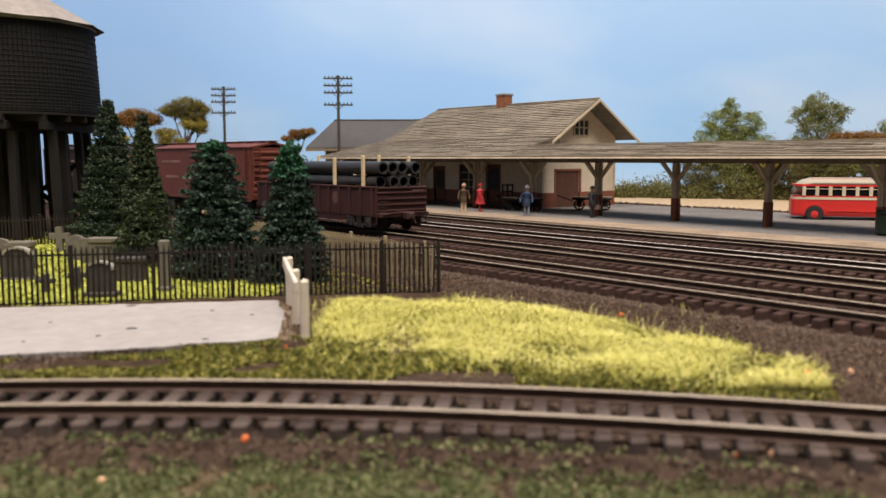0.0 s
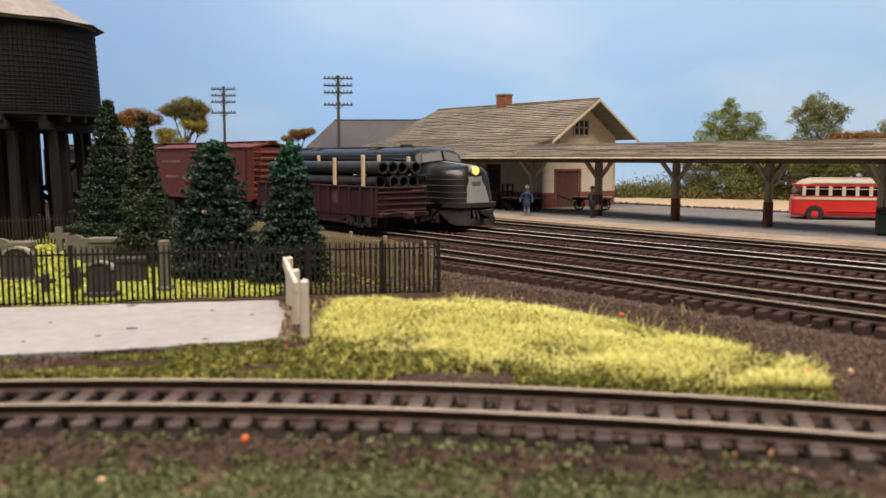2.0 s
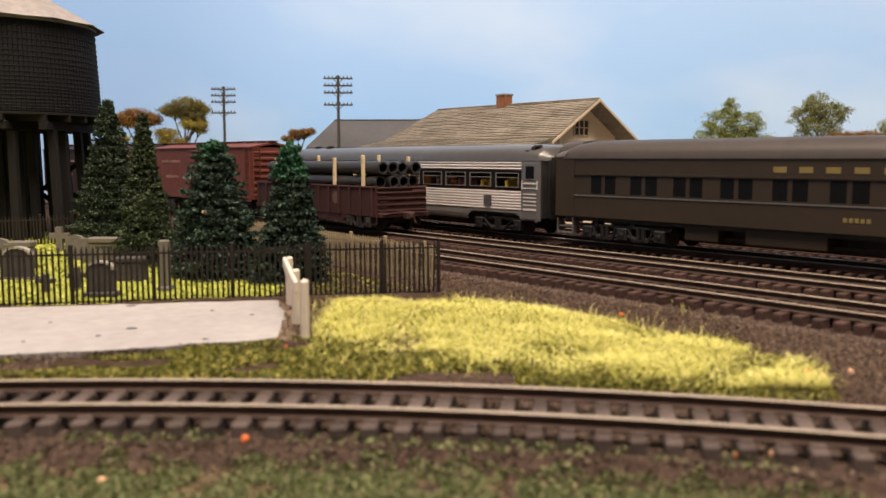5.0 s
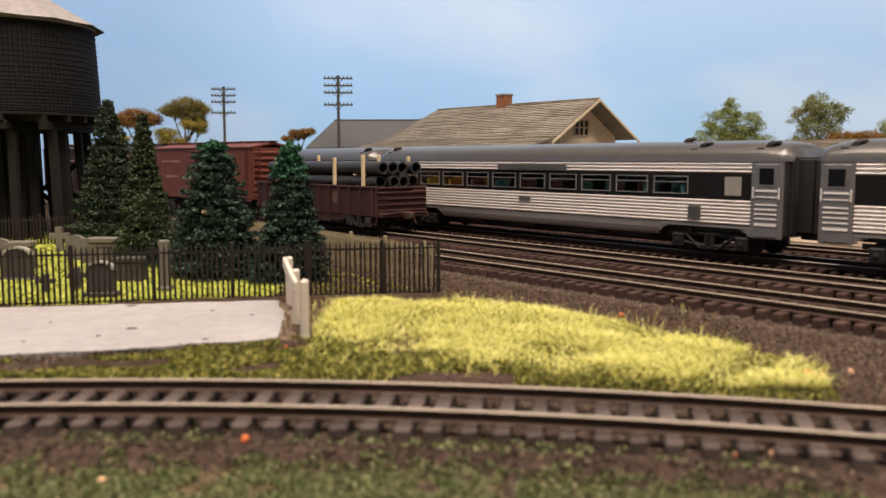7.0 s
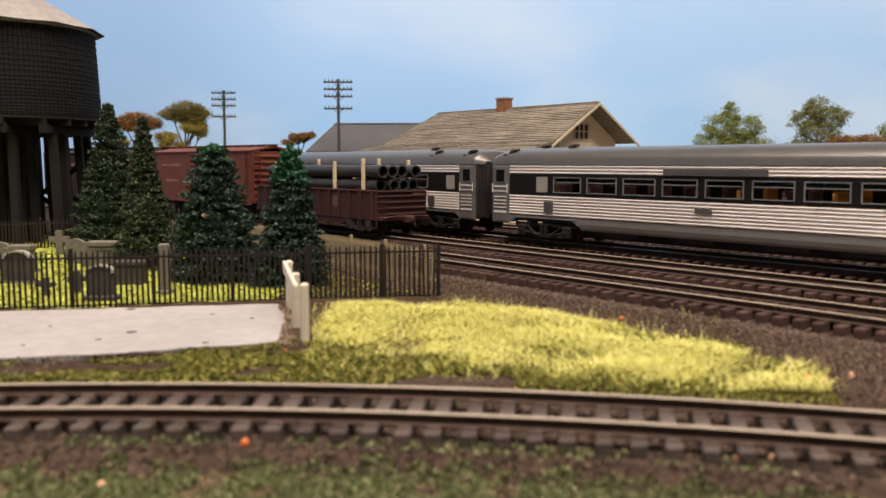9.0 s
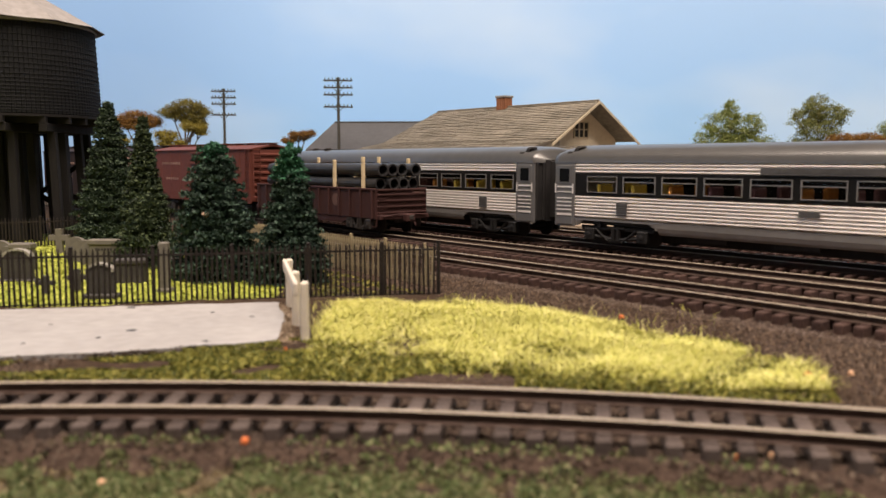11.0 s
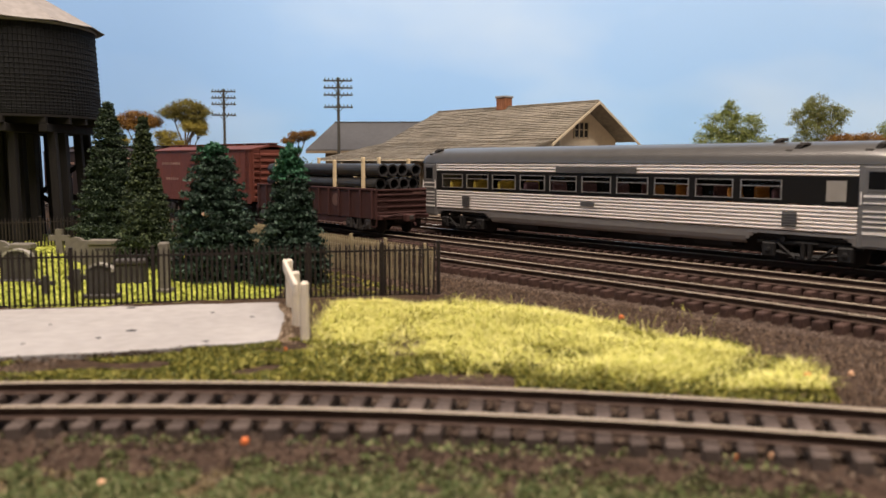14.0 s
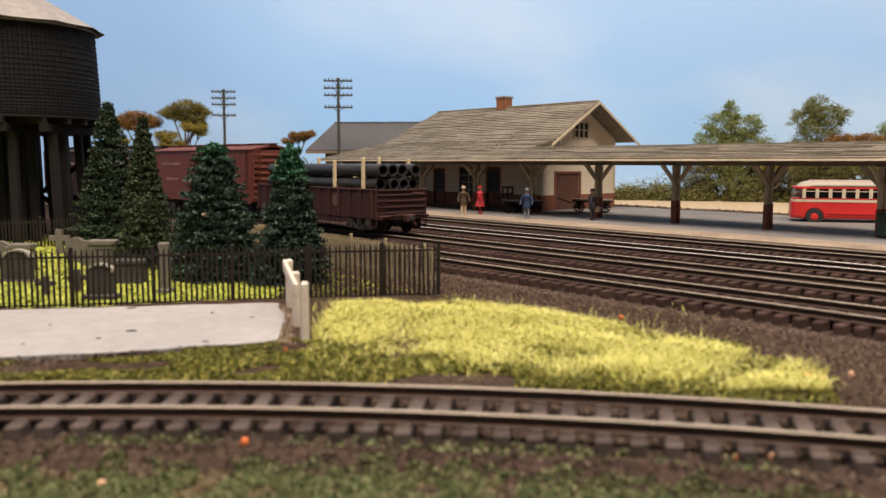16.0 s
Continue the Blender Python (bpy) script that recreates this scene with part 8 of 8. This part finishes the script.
def doll(x, y, turn, coat, legs, label, skirt=False, hat=True, bag=False):
    bm = bmesh.new()
    for s in (-1, 1):
        if not skirt:
            rod(bm, (s * 0.1, 0, 0.06), (s * 0.09, 0, 0.85), 0.085, 0.11, 8)
        else:
            rod(bm, (s * 0.07, 0, 0.06), (s * 0.08, 0, 0.6), 0.055, 0.07, 8)
        box(bm, s * 0.1 - 0.06, s * 0.1 + 0.06, -0.18, 0.08, 0, 0.09, 0.02)
    for f in bm.faces:
        f.material_index = 1
    lathe(bm, [(0.33 if skirt else 0.22, 0.5 if skirt else 0.62), (0.22, 0.85), (0.19, 1.05), (0.24, 1.36), (0.12, 1.48)], 12)
    for s in (-1, 1):
        rod(bm, (s * 0.24, 0, 1.36), (s * 0.36, -0.04, 1.05), 0.075, 0.065, 7)
        rod(bm, (s * 0.36, -0.04, 1.05), (s * 0.36, -0.18, 0.82), 0.065, 0.05, 7)
    if bag:
        box(bm, 0.3, 0.46, -0.35, 0.1, 0.42, 0.78, 0.03)
    k = len(bm.faces)
    lathe(bm, [(0.06, 1.46), (0.085, 1.52), (0.115, 1.62), (0.11, 1.70), (0.05, 1.76)], 10)
    bm.faces.ensure_lookup_table()
    for f in bm.faces[k:]:
        f.material_index = 2
    if hat:
        k = len(bm.faces)
        lathe(bm, [(0.19, 1.69), (0.19, 1.71), (0.12, 1.73), (0.11, 1.83), (0.05, 1.84)], 12)
        bm.faces.ensure_lookup_table()
        for f in bm.faces[k:]:
            f.material_index = 0 if skirt else 1
    ob = part("figurine", bm, [coat, legs, M_FLESH], None, smooth=False)
    ob.matrix_basis = pose(x * U, y * U, 0.052 * U, 0, 0, turn)
    return tagged(ob, label, "figurine", "painted figurines on the platform")


M_FLESH = mat("figurine_beige", (0.45, 0.27, 0.18), 0.7, 0, 0.1, 4, 0.5, 0)
M_COATB = mat("figurine_brown", (0.06, 0.04, 0.022), 0.7, 0, 0.2, 4, 0.5, 0)
M_TAN = mat("figurine_tan", (0.42, 0.33, 0.22), 0.7, 0, 0.2, 4, 0.5, 0)
M_RED = mat("figurine_red", (0.33, 0.02, 0.026), 0.6, 0, 0.15, 4, 0.5, 0)
M_BLUE = mat("figurine_blue", (0.018, 0.035, 0.075), 0.7, 0, 0.2, 4, 0.5, 0)
M_GREYB = mat("figurine_grey", (0.14, 0.155, 0.19), 0.7, 0, 0.2, 4, 0.5, 0)
M_BLACKF = mat("figurine_black", (0.03, 0.028, 0.035), 0.7, 0, 0.2, 4, 0.5, 0)
doll(1.33, 54.3, 10, M_COATB, M_TAN, "small painted figurine in a brown coat")
doll(2.39, 54.4, 80, M_RED, M_RED, "small painted figurine in a red coat and hat", skirt=True)
doll(5.0, 50.1, -20, M_BLUE, M_GREYB, "small painted figurine in blue jacket and grey trousers", bag=False)
doll(8.65, 48.7, 60, M_BLACKF, M_BLACKF, "small dark painted figurine carrying a bag", bag=True)


def spoked_wheel(parent, x, y, r):
    bm = bmesh.new()
    n = 20
    secs = []
    for i in range(n + 1):
        a = 2 * math.pi * i / n
        secs.append([(x + q * math.cos(a), y + w, r + q * math.sin(a)) for q, w in ((r, -0.04), (r, 0.04), (r * 0.84, 0.04), (r * 0.84, -0.04))])
    loft(bm, secs, closed=True, cap=False)
    for i in range(8):
        a = 2 * math.pi * i / 8
        rod(bm, (x, y, r), (x + r * 0.86 * math.cos(a), y, r + r * 0.86 * math.sin(a)), 0.03, n=5)
    rod(bm, (x, y - 0.07, r), (x, y + 0.07, r), 0.09, n=8)
    bmesh.ops.recalc_face_normals(bm, faces=bm.faces)
    return part("wheel", bm, M_TIMBER, parent)


def cart(x, y, turn, label, racks):
    c = thing("baggage_cart", label, "baggage cart", x, y, 0.052, turn, "baggage carts")
    for i in range(6):
        plain("deck_plank", c, (-1.3, 1.3, -0.6 + i * 0.2, -0.6 + i * 0.2 + 0.19, 0.82, 0.9), M_WOOD_GREY)
    plain("deck_frame", c, [(-1.3, 1.3, s * 0.55 - 0.05, s * 0.55 + 0.05, 0.7, 0.82) for s in (-1, 1)] + [(xx - 0.05, xx + 0.05, -0.5, 0.5, 0.7, 0.82) for xx in (-1.25, 0, 1.25)], M_TIMBER)
    for xx, r in ((-0.85, 0.36), (0.85, 0.36)):
        for s in (-1, 1):
            spoked_wheel(c, xx, s * 0.5, r)
        plain("axle", c, (xx - 0.04, xx + 0.04, -0.5, 0.5, r - 0.04, r + 0.04), M_TIMBER)
        plain("axle_block", c, (xx - 0.12, xx + 0.12, -0.4, 0.4, r, 0.7), M_TIMBER)
    for xx in racks:
        plain("end_rack", c, [(xx - 0.04, xx + 0.04, yy - 0.04, yy + 0.04, 0.9, 1.75) for yy in (-0.5, 0, 0.5)] + [(xx - 0.035, xx + 0.035, -0.55, 0.55, zz, zz + 0.09) for zz in (1.2, 1.62)], M_TIMBER)
    bm = bmesh.new()
    rod(bm, (-1.3, 0, 0.6), (-2.3, 0, 0.95), 0.04, n=6)
    rod(bm, (-2.3, -0.25, 0.95), (-2.3, 0.25, 0.95), 0.035, n=6)
    part("tongue", bm, M_TIMBER, c)


cart(9.95, 56.0, -12, "weathered grey wooden baggage cart outside the freight door", ())
cart(5.2, 55.2, -46, "dark wooden baggage cart in the shade of the canopy", (-1.28,))


def bin_box():
    b = thing("metal_bin", "dark green metal bin beside a canopy post", "bin", 19.75, 37.3, 0.052, -50)
    plain("body", b, (-0.32, 0.32, -0.28, 0.28, 0.06, 0.95), mat("bin_green", (0.03, 0.05, 0.035), 0.6, 0, 0.2, 3, 0.5, 0.1), 0.04)
    plain("lid", b, (-0.36, 0.36, -0.32, 0.32, 0.95, 1.12), mat("bin_lid_green", (0.025, 0.042, 0.03), 0.6, 0, 0.2, 3, 0.5, 0.1), 0.06)
    plain("base", b, (-0.28, 0.28, -0.24, 0.24, 0, 0.06), M_TIMBER)


bin_box()


# where the joint of the first two steel coaches stands along the line, every half second
RUN = [-120.82, -112.02, -103.22, -94.42, -85.62, -76.69, -67.6, -58.45, -49.62, -40.7, -31.75, -22.8, -13.8, -4.78, 4.04, 12.4, 21.07, 29.6, 37.76, 45.47, 52.47, 59.61, 66.32, 73.16, 79.83, 86.33, 93.2, 99.79, 105.68, 112.6, 119.44, 125.89, 132.89]


def motions():
    """The train runs through on its track; every car rides on its two trucks."""
    for car, ahead in TRAIN:
        rows = []
        for k in range(33):
            t = k * 0.5
            s = RUN[k] + ahead
            x0, y0, _ = arc_at(s - 8.5, 2 * GAP)
            x1, y1, _ = arc_at(s + 8.5, 2 * GAP)
            rows.append((t, pose((x0 + x1) / 2 * U, (y0 + y1) / 2 * U, 0, 0, 0, math.degrees(math.atan2(y1 - y0, x1 - x0)))))
        walk(car, rows)


motions()
